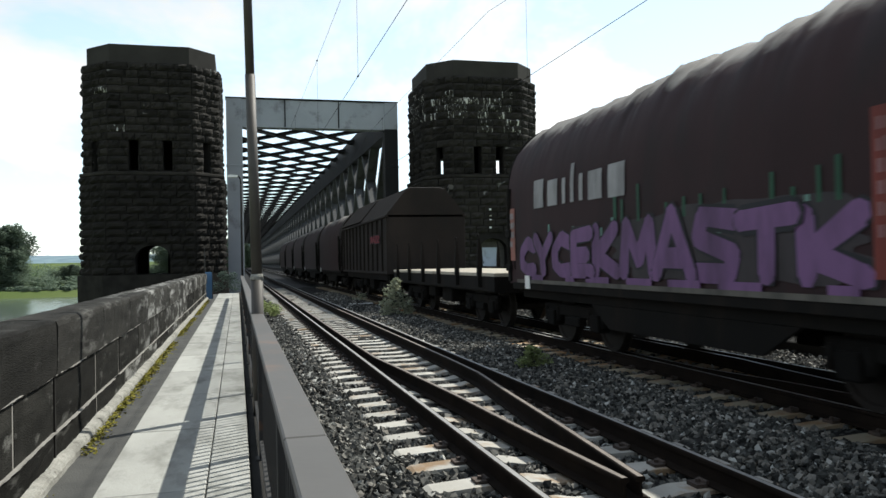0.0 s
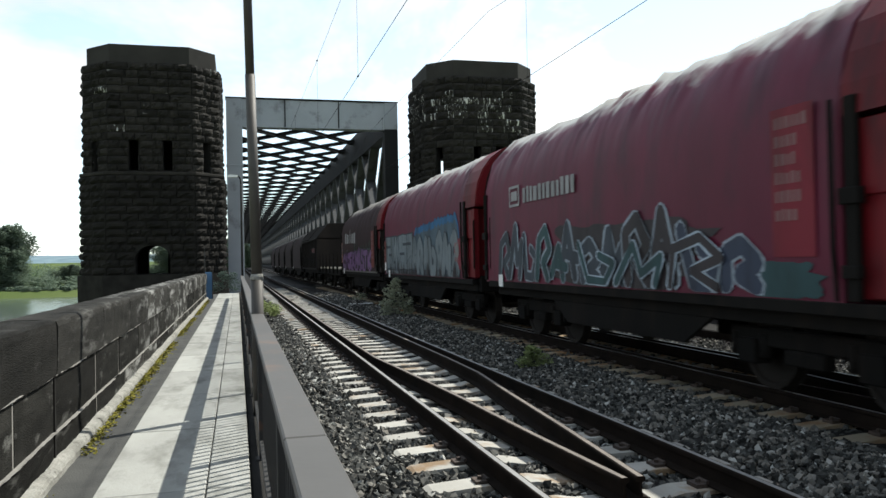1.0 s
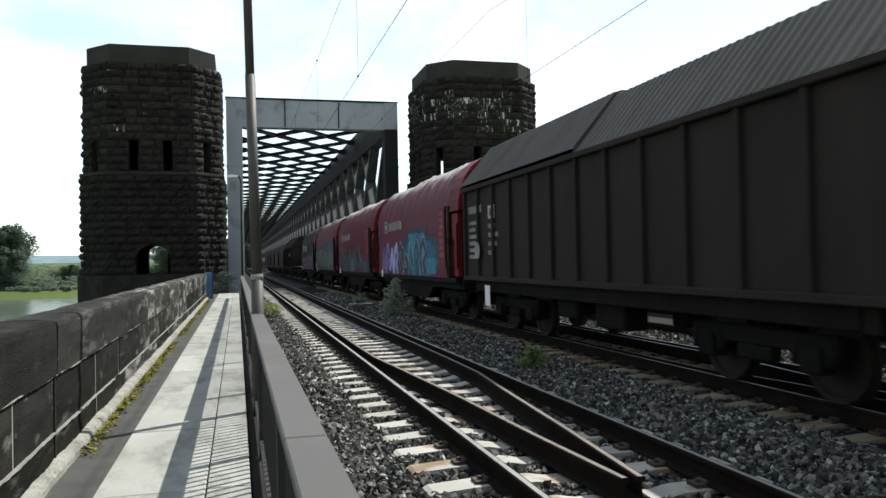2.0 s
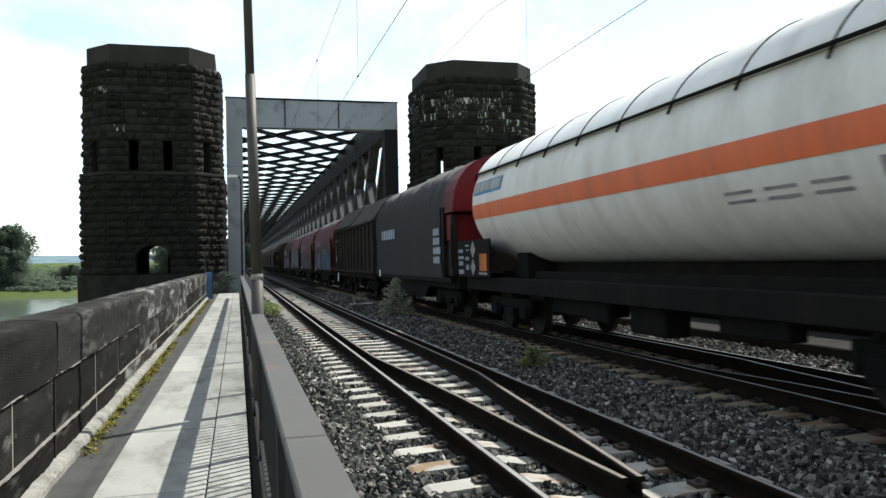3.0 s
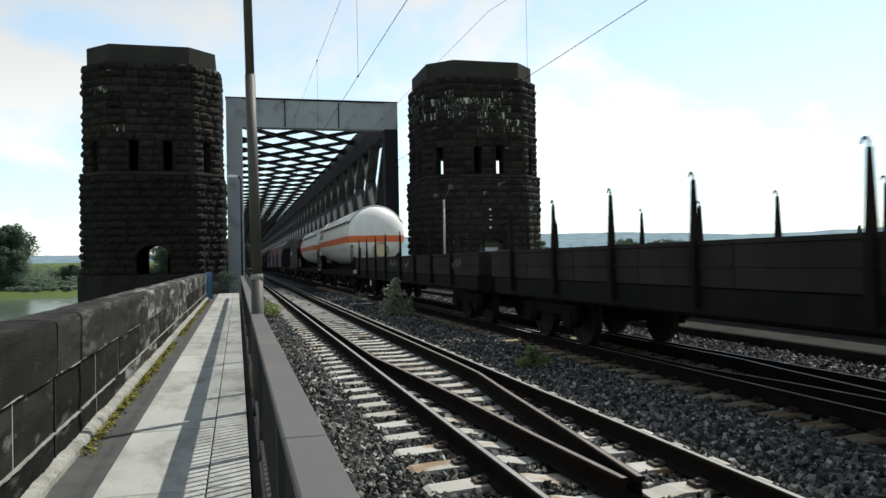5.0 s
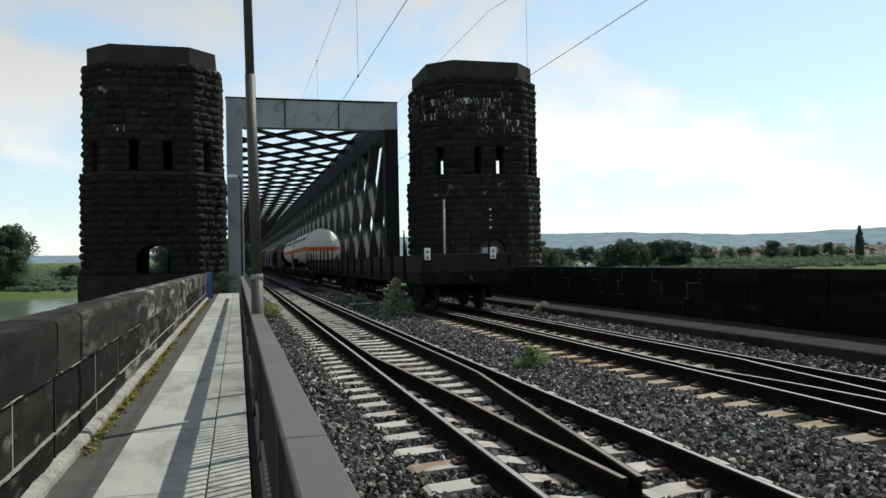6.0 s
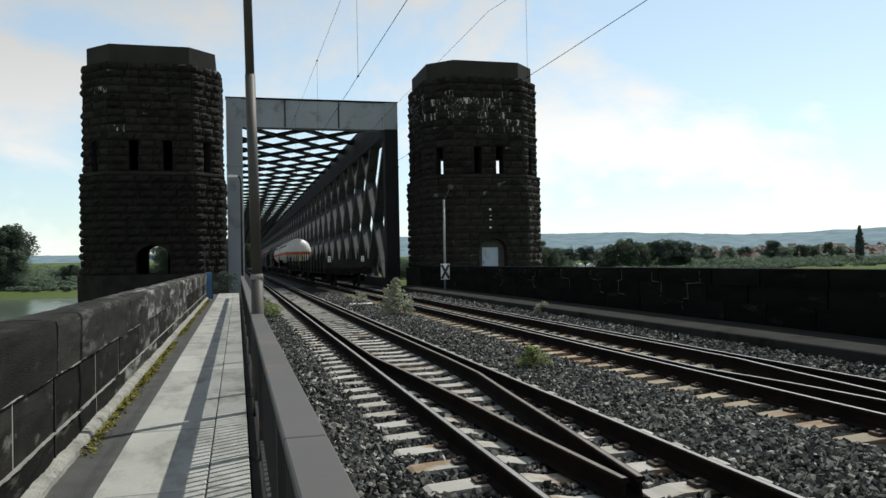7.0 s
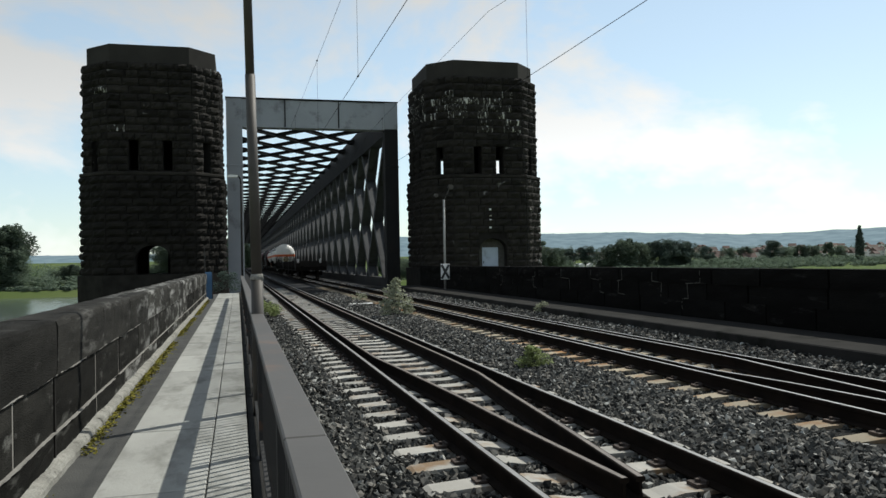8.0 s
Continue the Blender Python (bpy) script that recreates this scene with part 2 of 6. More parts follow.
ql.new(qc.outputs["Object"], qm.inputs[0])
ql.new(qm.outputs[0], qw.inputs["Vector"])
ql.new(qw.outputs["Fac"], qb.inputs["Height"])
ql.new(qb.outputs[0], qp.inputs["Normal"])
# distance: wooded hills, blue air haze painted in as a faintly glowing colour
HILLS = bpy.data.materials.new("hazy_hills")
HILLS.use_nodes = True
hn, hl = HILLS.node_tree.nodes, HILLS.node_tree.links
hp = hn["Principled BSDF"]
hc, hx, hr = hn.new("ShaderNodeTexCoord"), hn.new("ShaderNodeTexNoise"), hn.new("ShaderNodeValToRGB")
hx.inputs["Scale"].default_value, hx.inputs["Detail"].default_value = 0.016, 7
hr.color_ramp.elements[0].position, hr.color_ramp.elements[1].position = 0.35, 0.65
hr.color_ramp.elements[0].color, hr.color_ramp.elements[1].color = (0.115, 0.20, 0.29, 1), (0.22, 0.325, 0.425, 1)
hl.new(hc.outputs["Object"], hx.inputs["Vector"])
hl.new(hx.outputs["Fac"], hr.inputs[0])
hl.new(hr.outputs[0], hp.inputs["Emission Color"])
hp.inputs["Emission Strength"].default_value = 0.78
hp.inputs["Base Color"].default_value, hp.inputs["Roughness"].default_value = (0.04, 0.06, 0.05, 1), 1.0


# ---- mesh helpers ----
def box(bm, x0, x1, y0, y1, z0, z1):
    vs = [bm.verts.new((x, y, z)) for x in (x0, x1) for y in (y0, y1) for z in (z0, z1)]
    for f in ((0, 1, 3, 2), (4, 6, 7, 5), (0, 4, 5, 1), (2, 3, 7, 6), (0, 2, 6, 4), (1, 5, 7, 3)):
        bm.faces.new([vs[i] for i in f])
    return vs


def boxes(rows, bevel=0.0, segments=1):
    bm = bmesh.new()
    for r in rows:
        box(bm, *r)
    if bevel:
        bmesh.ops.bevel(bm, geom=list(bm.edges), offset=bevel, segments=segments, affect="EDGES", profile=0.5)
    return bm


def tube(bm, p, q, r, r2=None, n=10, caps=True):
    p, q = Vector(p), Vector(q)
    m = (q - p).to_track_quat("Z", "Y").to_matrix()
    r2 = r if r2 is None else r2
    a = [bm.verts.new(p + m @ Vector((r * math.cos(2 * math.pi * i / n), r * math.sin(2 * math.pi * i / n), 0))) for i in range(n)]
    b = [bm.verts.new(q + m @ Vector((r2 * math.cos(2 * math.pi * i / n), r2 * math.sin(2 * math.pi * i / n), 0))) for i in range(n)]
    for i in range(n):
        bm.faces.new((a[i], a[(i + 1) % n], b[(i + 1) % n], b[i])).smooth = n > 6
    if caps:
        bm.faces.new(a[::-1])
        bm.faces.new(b)


def bent_tube(bm, pts, r, n=8):
    for p, q in zip(pts, pts[1:]):
        tube(bm, p, q, r, n=n)


def prism(bm, outline, y0, y1, axis="y"):
    """An outline of (x, z) pushed from y0 to y1; axis 'x': an outline of (y, z) pushed along x."""
    put = (lambda a, b, t: (a, t, b)) if axis == "y" else (lambda a, b, t: (t, a, b)) if axis == "x" else (lambda a, b, t: (a, b, t))
    a = [bm.verts.new(put(u, v, y0)) for u, v in outline]
    b = [bm.verts.new(put(u, v, y1)) for u, v in outline]
    k = len(outline)
    for i in range(k):
        bm.faces.new((a[i], a[(i + 1) % k], b[(i + 1) % k], b[i]))
    bm.faces.new(a[::-1])
    bm.faces.new(b)


def to_mesh(name, bm, mat):
    bmesh.ops.recalc_face_normals(bm, faces=list(bm.faces))
    me = bpy.data.meshes.new(name)
    bm.to_mesh(me)
    bm.free()
    for m in (mat if isinstance(mat, (list, tuple)) else [mat]):
        me.materials.append(m)
    return me


def part(name, bm, mat, parent, label=""):
    """One mesh object under a thing or a part."""
    ob = new(name, bm if isinstance(bm, bpy.types.Mesh) else to_mesh(name, bm, mat))
    ob.parent = parent
    return tagged(ob, label)


def structure(name, bm, mat, label, category=""):
    ob = new(name, bm if isinstance(bm, bpy.types.Mesh) else to_mesh(name, bm, mat))
    return tagged(ob, label, category, kind="structure")


def thing(name, label, category, at=(0, 0, 0), group=""):
    ob = new(name)
    ob.location = at
    ob.empty_display_size = 0.2
    return tagged(ob, label, category, group)


def raw_mesh(name, verts, faces, mat, smooth=False):
    """A mesh from arrays: verts (n, 3), faces (m, 3 or 4)."""
    verts, faces = np.asarray(verts, np.float32), np.asarray(faces, np.int32)
    me = bpy.data.meshes.new(name)
    k = faces.shape[1]
    me.vertices.add(len(verts))
    me.vertices.foreach_set("co", verts.ravel())
    me.loops.add(faces.size)
    me.loops.foreach_set("vertex_index", faces.ravel())
    me.polygons.add(len(faces))
    me.polygons.foreach_set("loop_start", np.arange(len(faces), dtype=np.int32) * k)
    me.polygons.foreach_set("use_smooth", np.full(len(faces), smooth))
    me.update(calc_edges=True)
    me.materials.append(mat)
    return me


def scatter(verts, faces, places, sizes, turns, rng):
    """Copies of a small shape at places, with sizes (n, 3) and random turns about z and a tilt."""
    n, k = len(places), len(verts)
    a, b = turns, rng.uniform(-0.6, 0.6, n)
    v = verts[None] * sizes[:, None]
    y = v[..., 1] * np.cos(b)[:, None] - v[..., 2] * np.sin(b)[:, None]
    z = v[..., 1] * np.sin(b)[:, None] + v[..., 2] * np.cos(b)[:, None]
    x = v[..., 0]
    v = np.stack([x * np.cos(a)[:, None] - y * np.sin(a)[:, None], x * np.sin(a)[:, None] + y * np.cos(a)[:, None], z], -1)
    v = v + places[:, None]
    f = faces[None] + (np.arange(n) * k)[:, None, None]
    return v.reshape(-1, 3), f.reshape(-1, faces.shape[1])


# ---- ground, river, distance ----
def ground_height(x, y):
    if y < 62:
        return -11.4
    if y < 86:
        return -11.4 - 4.6 * (y - 62) / 24
    if y < 385:
        return -16.0
    if y < 402:
        return -16.0 + 6.8 * (y - 385) / 17
    return -9.2 + 0.003 * min(y - 402, 1500) + 0.03 * min(max(0.0, y - 700), 500)


def build_ground():
    xs = [-4500, -1500, -600, -300, -150, -60, 0, 60, 150, 300, 600, 1500, 4500]
    ys = [-4500, -600, -100, 0, 30, 62, 74, 86, 200, 385, 391, 397, 402, 450, 520, 650, 700, 900, 1200, 1400, 2400, 4700]
    bm = bmesh.new()
    grid = [[bm.verts.new((x, y, ground_height(x, y))) for x in xs] for y in ys]
    for j in range(len(ys) - 1):
        for i in range(len(xs) - 1):
            bm.faces.new((grid[j][i], grid[j][i + 1], grid[j + 1][i + 1], grid[j + 1][i]))
    structure("ground", bm, GRASS, "green flat meadow land on both banks of a river", "ground")
    bm = boxes([(-3000, 3000, 64, 399, -14.5, -12.0)])
    structure("water", bm, WATER, "calm grey-green river reflecting the pale sky", "river")
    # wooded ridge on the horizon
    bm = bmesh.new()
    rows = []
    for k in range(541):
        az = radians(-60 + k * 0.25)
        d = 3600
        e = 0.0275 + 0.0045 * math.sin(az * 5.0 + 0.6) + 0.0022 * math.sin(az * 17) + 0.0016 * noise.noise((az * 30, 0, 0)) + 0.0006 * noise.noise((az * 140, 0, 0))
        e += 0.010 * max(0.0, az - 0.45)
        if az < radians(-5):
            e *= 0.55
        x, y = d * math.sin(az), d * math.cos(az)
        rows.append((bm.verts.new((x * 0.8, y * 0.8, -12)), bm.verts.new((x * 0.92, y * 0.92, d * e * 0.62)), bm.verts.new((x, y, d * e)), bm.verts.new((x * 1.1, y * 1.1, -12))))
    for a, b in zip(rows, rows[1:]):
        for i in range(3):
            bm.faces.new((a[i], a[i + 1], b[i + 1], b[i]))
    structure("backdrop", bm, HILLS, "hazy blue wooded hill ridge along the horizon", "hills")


build_ground()


# ---- viaduct deck, ballast, ledges ----
def build_deck():
    bm = boxes([(-1.80, 11.10, -30, 55.5, -1.2, -0.42), (-1.6, 10.9, -30, 46, -16, -1.2)])
    structure("deck", bm, CORE, "dark stone viaduct carrying path and tracks", "viaduct")
    # ballast bed with low shoulders, gently uneven
    rng = np.random.default_rng(3)
    xs = np.linspace(0.32, 9.0, 60)
    ys = np.concatenate([np.arange(-6, 30, 0.2), np.arange(30, 56, 1.0)])
    bm = bmesh.new()
    grid = []
    for y in ys:
        row = []
        for x in xs:
            z = -0.222 + 0.03 * noise.noise((x * 1.3, y * 0.6, 0)) + 0.02 * rng.uniform(-1, 1)
            if 3.9 < x < 5.4:
                z += 0.06 * math.sin((x - 3.9) / 1.5 * math.pi)
            if x > 8.3:
                z += 0.12 * (x - 8.3)
            row.append(bm.verts.new((x, y, z)))
        grid.append(row)
    for a, b in zip(grid, grid[1:]):
        for i in range(len(xs) - 1):
            bm.faces.new((a[i], a[i + 1], b[i + 1], b[i]))
    structure("ballast", bm, BALLAST, "grey crushed stone ballast bed under the tracks", "ballast")
    # ledge and parapet on the far side
    bm = boxes([(9.0, 10.6, -30, 46.5, -0.6, 0.05)], 0.02)
    structure("ledge", bm, LEDGE, "weathered concrete service walkway beside the far parapet", "walkway")
    bm = boxes([(0.07, 0.33, -30, 46, -0.5, -0.04)], 0.015)
    structure("edge_beam", bm, LEDGE, "concrete edge beam under the railing", "edge beam")


build_deck()


def rough_block(rng, nx=4, nz=3, rough=0.10, margin=0.16):
    """A quarry-faced block: 1 x 1 x 1, its face towards -y, bulging and uneven."""
    vs, fs = [], []
    for j in range(nz + 1):
        for i in range(nx + 1):
            edge = i in (0, nx) or j in (0, nz)
            u, w = i / nx - 0.5, j / nz - 0.5
            vs.append((u * (0.97 if edge else 1), -0.5 + (margin if edge else -rng.uniform(0, 1) * rough * 3 + 0.05), w * 0.93))
    for j in range(nz):
        for i in range(nx):
            a = j * (nx + 1) + i
            fs.append((a, a + 1, a + nx + 2, a + nx + 1))
    ring = [i for i in range(nx + 1)] + [j * (nx + 1) + nx for j in range(1, nz + 1)] + [nz * (nx + 1) + i for i in range(nx - 1, -1, -1)] + [j * (nx + 1) for j in range(nz - 1, 0, -1)]
    b0 = len(vs)
    for i in ring:
        vs.append((vs[i][0], 0.5, vs[i][2]))
    for i in range(len(ring)):
        k = (i + 1) % len(ring)
        fs.append((ring[i], b0 + i, b0 + k, ring[k]))
    return np.array(vs, float), np.array(fs, int)


def wall_of_stones(parent, x_face, side, y0, y1, courses, mat, seed, gap=0.014, depth=0.30, lengths=(0.9, 1.5), breaks=()):
    """Squared stones in courses along y, faces towards side (+1: +x). Courses: (z0, z1). Each stone is a piece."""
    rng = np.random.default_rng(seed)
    shapes = []
    for k in range(5):
        v, f = rough_block(rng, 5, 3, 0.02, 0.05)
        shapes.append(raw_mesh("stone", v, f, mat))
    stained = [raw_mesh("stone", v, f, PALESTONE) for v, f in (rough_block(rng, 5, 3, 0.02, 0.05),)] if mat is WALLSTONE else []
    for z0, z1 in courses:
        y = y0
        while y < y1 - 0.2:
            w = min(rng.uniform(*lengths), y1 - y)
            for b in breaks:
                if y < b - 0.05 < y + w:
                    w = b - y
            ob = new("stone", stained[0] if stained and (10.2 < y < 14 or (y > 14 and rng.random() < 0.6)) else shapes[rng.integers(5)])
            ob.parent = parent
            ob.location = (x_face - side * depth / 2, y + w / 2, (z0 + z1) / 2)
            ob.rotation_euler = (0, 0, radians(90 if side > 0 else -90))
            ob.scale = (w - gap * 0.6, depth * rng.uniform(0.97, 1.03), (z1 - z0 - gap) / 0.93)
            y += w + (0.03 if any(abs(y + w - b) < 0.01 for b in breaks) else 0)


def build_left_parapet():
    wall = structure("wall_left", boxes([(-1.78, -1.381, -6, 37.2, -0.45, 1.09)]), MORTAR, "weathered dark stone parapet with pale mortar joints beside the footpath", "parapet")
    wall_of_stones(wall, -1.36, 1, -6, 37.2, [(-0.02, 0.27), (0.27, 0.71)], WALLSTONE, 5, gap=0.013, lengths=(1.1, 2.3), breaks=(6.6,))
    # dark strip stands in for the shade inside an open joint
    part("joint_shade_strip", boxes([(-1.40, -1.368, 6.596, 6.634, -0.02, 1.125)]), CORE, wall, "dark strip painting the shade of an open vertical joint")
    # raised pointing along the two bed joints, broken here and there
    for k, z in enumerate((0.272, 0.712)):
        bm = bmesh.new()
        prev = None
        for j in range(1080):
            y = -6 + j * 0.04
            a, b = 0.0080 + 0.007 * noise.noise((y * 9, z * 9, 0)), 0.010 * noise.noise((y * 1.3, z * 5, 4)) + 0.006 * noise.noise((y * 11, z, 2))
            whole = noise.noise((y * 1.7, z * 3, 8)) + 0.6 * noise.noise((y * 9, z, 5)) > -0.55
            row = [bm.verts.new(q) for q in ((-1.40, y, z - a + b), (-1.353 + 0.006 * noise.noise((y * 8, z, 1)), y, z - a * 0.6 + b), (-1.355, y, z + a * 0.6 + b), (-1.40, y, z + a + b))] if whole else None
            if prev and row:
                for i in range(3):
                    bm.faces.new((prev[i], prev[i + 1], row[i + 1], row[i]))
            prev = row
        tagged(part("joint_pointing", bm, MORTAR, wall, "pale crumbling mortar joint"), kind="stuff")
    # coping: long rounded blocks
    rng = np.random.default_rng(6)
    y = -6.0
    shapes = []
    for k in range(3):
        out = [(-0.5, -0.5), (0.5, -0.5), (0.505, 0.0), (0.5, 0.36), (0.475, 0.45), (0.40, 0.49), (0.12, 0.5), (-0.2, 0.5), (-0.45, 0.47), (-0.5, 0.35)]
        bm = bmesh.new()
        rings = []
        for j in range(13):
            rings.append([bm.verts.new((u + rng.uniform(-0.014, 0.014), -0.5 + j / 12, w + rng.uniform(-0.014, 0.014))) for u, w in out])
        for a, b in zip(rings, rings[1:]):
            for i in range(len(out)):
                bm.faces.new((a[i], a[(i + 1) % len(out)], b[(i + 1) % len(out)], b[i]))
        bm.faces.new(rings[0][::-1])
        bm.faces.new(rings[-1])
        shapes.append(to_mesh("coping_stone", bm, COPING))
    worn = [me.copy() for me in shapes]
    for me in worn:
        me.materials[0] = PALESTONE
    while y < 37.0:
        w = min(rng.uniform(1.7, 2.6), 37.2 - y)
        if y < 6.55 < y + w:
            w = 6.6 - y
        ob = new("coping_stone", (worn if y > 9.5 else shapes)[rng.integers(3)])
        ob.parent = wall
        ob.location, ob.scale = (-1.57, y + w / 2, 0.925), (0.44, w - 0.005, 0.43)
        y += w + (0.03 if abs(y + w - 6.6) < 0.01 else 0)
    bm = bmesh.new()
    prev = None
    for k in range(865):
        y = -6 + k * 0.05
        n1, n2, n3 = (noise.noise((y * a, b, 1)) for a, b in ((2.2, 0), (7, 3), (13, 7)))
        row = [bm.verts.new((u, y, z)) for u, z in ((-1.40, 0.085 + 0.012 * n2), (-1.345 + 0.008 * n2, 0.074 + 0.012 * n3), (-1.300 + 0.012 * n1 + 0.010 * n3, 0.062 + 0.012 * n2), (-1.285 + 0.012 * n1 + 0.010 * n2, 0.030 + 0.010 * n3), (-1.278 + 0.010 * n1, -0.1))]
        if prev:
            for i in range(4):
                bm.faces.new((prev[i], row[i], row[i + 1], prev[i + 1]))
        prev = row
    structure("kerb", bm, KERB, "pale mossy concrete kerb at the foot of the parapet", "kerb")
    structure("gutter", boxes([(-1.30, -0.965, -6, 43, -0.4, -0.012)]), ASPHALT, "narrow dark asphalt gutter strip", "gutter")
    # moss and weeds in the gutter
    v, f = leaf_shape()
    n = 9000
    y = rng.uniform(4.5, 36, n)
    keep = np.array([noise.noise((0, a * 0.55, 3)) + rng.uniform(-0.25, 0.25) > -0.05 for a in y])
    y = y[keep]
    n = len(y)
    pl = np.stack([-1.272 + np.abs(rng.normal(0, 0.055, n)), y, -0.012 + rng.uniform(0, 0.035, n)], -1)
    v, f = scatter(v, f, pl, rng.uniform(0.018, 0.055, (n, 1)) * np.ones((1, 3)), rng.uniform(0, 6.3, n), rng)
    tagged(new("moss", raw_mesh("moss", v, f, MOSS)), "yellow-green moss growing along the gutter", "moss", kind="stuff")


def leaf_shape():
    return np.array([(-0.5, 0, 0), (0, -0.3, 0.12), (0.6, 0, 0.25), (0, 0.3, 0.12), (0, 0, -0.1)], float), np.array([(0, 1, 3), (1, 2, 3), (0, 4, 1), (4, 2, 1)])


build_left_parapet()


def build_path():
    base = structure("footpath", boxes([(-0.965, 0.07, -6, 44, -0.42, -0.02)]), ASPHALT, "narrow footpath of pale concrete slabs along the bridge", "footpath")
    for x0, x1 in ((-0.96, -0.235), (-0.225, 0.066)):
        me = to_mesh("slab", boxes([(x0, x1, 0.008, 2.092, -0.1, 0.0)], 0.006), CONCRETE)
        for k in range(23):
            ob = new("slab", me)
            ob.parent, ob.location = base, (0, -4.85 + 2.1 * k, random.uniform(-0.003, 0.003))


build_path()


def build_right_parapet():
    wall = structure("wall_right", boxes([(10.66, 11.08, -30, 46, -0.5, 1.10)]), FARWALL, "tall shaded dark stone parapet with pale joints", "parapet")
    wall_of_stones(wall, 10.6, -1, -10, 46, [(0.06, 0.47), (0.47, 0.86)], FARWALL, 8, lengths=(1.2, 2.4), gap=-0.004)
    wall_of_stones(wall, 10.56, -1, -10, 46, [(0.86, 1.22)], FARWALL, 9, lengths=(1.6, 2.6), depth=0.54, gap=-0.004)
    rng = random.Random(17)
    for y in (16.4, 18.6, 20.3, 22.3, 24.6, 27.0, 31.0):
        bm = bmesh.new()
        way = [(y, 1.16), (y + rng.uniform(-0.04, 0.04), 0.88), (y + rng.choice((-1, 1)) * rng.uniform(0.25, 0.6), 0.85)]
        way += [(way[-1][0] + rng.uniform(-0.05, 0.05), 0.49), (way[-1][0] + rng.choice((-1, 1)) * rng.uniform(0.2, 0.7), 0.465)]
        way.append((way[-1][0], rng.uniform(0.2, 0.4)))
        for (ya, za), (yb, zb) in list(zip(way, way[1:]))[rng.choice((0, 0, 1)):rng.choice((3, 4, 5))]:
            n = max(2, int((abs(ya - yb) + abs(za - zb)) / 0.05))
            line = [(ya + (yb - ya) * k / n + rng.uniform(-0.012, 0.012), za + (zb - za) * k / n + rng.uniform(-0.008, 0.008)) for k in range(n + 1)]
            up = abs(za - zb) > abs(ya - yb)
            x = 10.545 if (za + zb) / 2 > 0.86 else 10.578
            prev = None
            for u, z in line:
                d = 0.006 + 0.009 * rng.random()
                row = [bm.verts.new((x, u - d * up, z - d * (not up))), bm.verts.new((x - 0.002, u + d * up, z + d * (not up)))]
                if prev and rng.random() > 0.12:
                    bm.faces.new((prev[0], prev[1], row[1], row[0]))
                prev = row
        tagged(part("joint_pointing", bm, JOINT, wall, "greyish broken joint"), kind="stuff")


build_right_parapet()


# ---- railing ----
def build_railing():
    ra = thing("railing", "painted steel railing with a broad flat handrail between path and track", "railing")
    for y0, y1 in ((-3.9, 2.375), (2.385, 8.375), (8.525, 14.6), (14.61, 20.8), (20.81, 27), (27.01, 36.9)):
        bm = boxes([(0.125, 0.255, y0, y1, 0.975, 1.017)], 0.006)
        part("handrail", bm, STEEL_RAILING, ra, "broad grey-brown steel handrail with rust marks")
        part("upper_bar", boxes([(0.15, 0.23, y0, y1, 0.91, 0.972)], 0.004), STEEL_BAR, ra)
        part("lower_bar", boxes([(0.15, 0.23, y0, y1, 0.09, 0.12)], 0.004), STEEL_BAR, ra)
    post = to_mesh("post", boxes([(0.15, 0.23, -0.035, 0.035, -0.06, 0.975), (0.12, 0.26, -0.07, 0.07, -0.045, -0.03)], 0.004), STEEL_BAR)
    for k in range(14):
        ob = part("post", post, None, ra)
        ob.location.y = -2.85 + 3.13 * k
    bar = to_mesh("baluster", boxes([(0.178, 0.202, -0.012, 0.012, 0.10, 0.93)]), STEEL_BAR)
    for k in range(270):
        ob = part("baluster", bar, None, ra)
        ob.location.y = -2.6 + 0.125 * k


build_railing()


# ---- tracks ----
RAIL_OUT = [(-0.075, -0.172), (0.075, -0.172), (0.075, -0.160), (0.012, -0.142), (0.009, -0.045), (0.036, -0.034), (0.036, -0.010), (0.030, -0.002), (0.020, 0.0),
            (-0.020, 0.0), (-0.030, -0.002), (-0.036, -0.010), (-0.036, -0.034), (-0.009, -0.045), (-0.012, -0.142), (-0.075, -0.160)]


def rail_mesh(name, pts, dz=0.0, top=None):
    """A rail through plan points (x, y); its running surface carries the polished material."""
    bm = bmesh.new()
    rings = [[bm.verts.new((x + u, y, w + dz)) for u, w in RAIL_OUT] for x, y in pts]
    k = len(RAIL_OUT)
    for a, b in zip(rings, rings[1:]):
        for i in range(k):
            f = bm.faces.new((a[i], b[i], b[(i + 1) % k], a[(i + 1) % k]))
            f.material_index = 1 if i == 8 else 0
    bm.faces.new(rings[0])
    bm.faces.new(rings[-1][::-1])
    return to_mesh(name, bm, [RAILSIDE, top or RAILTOP])


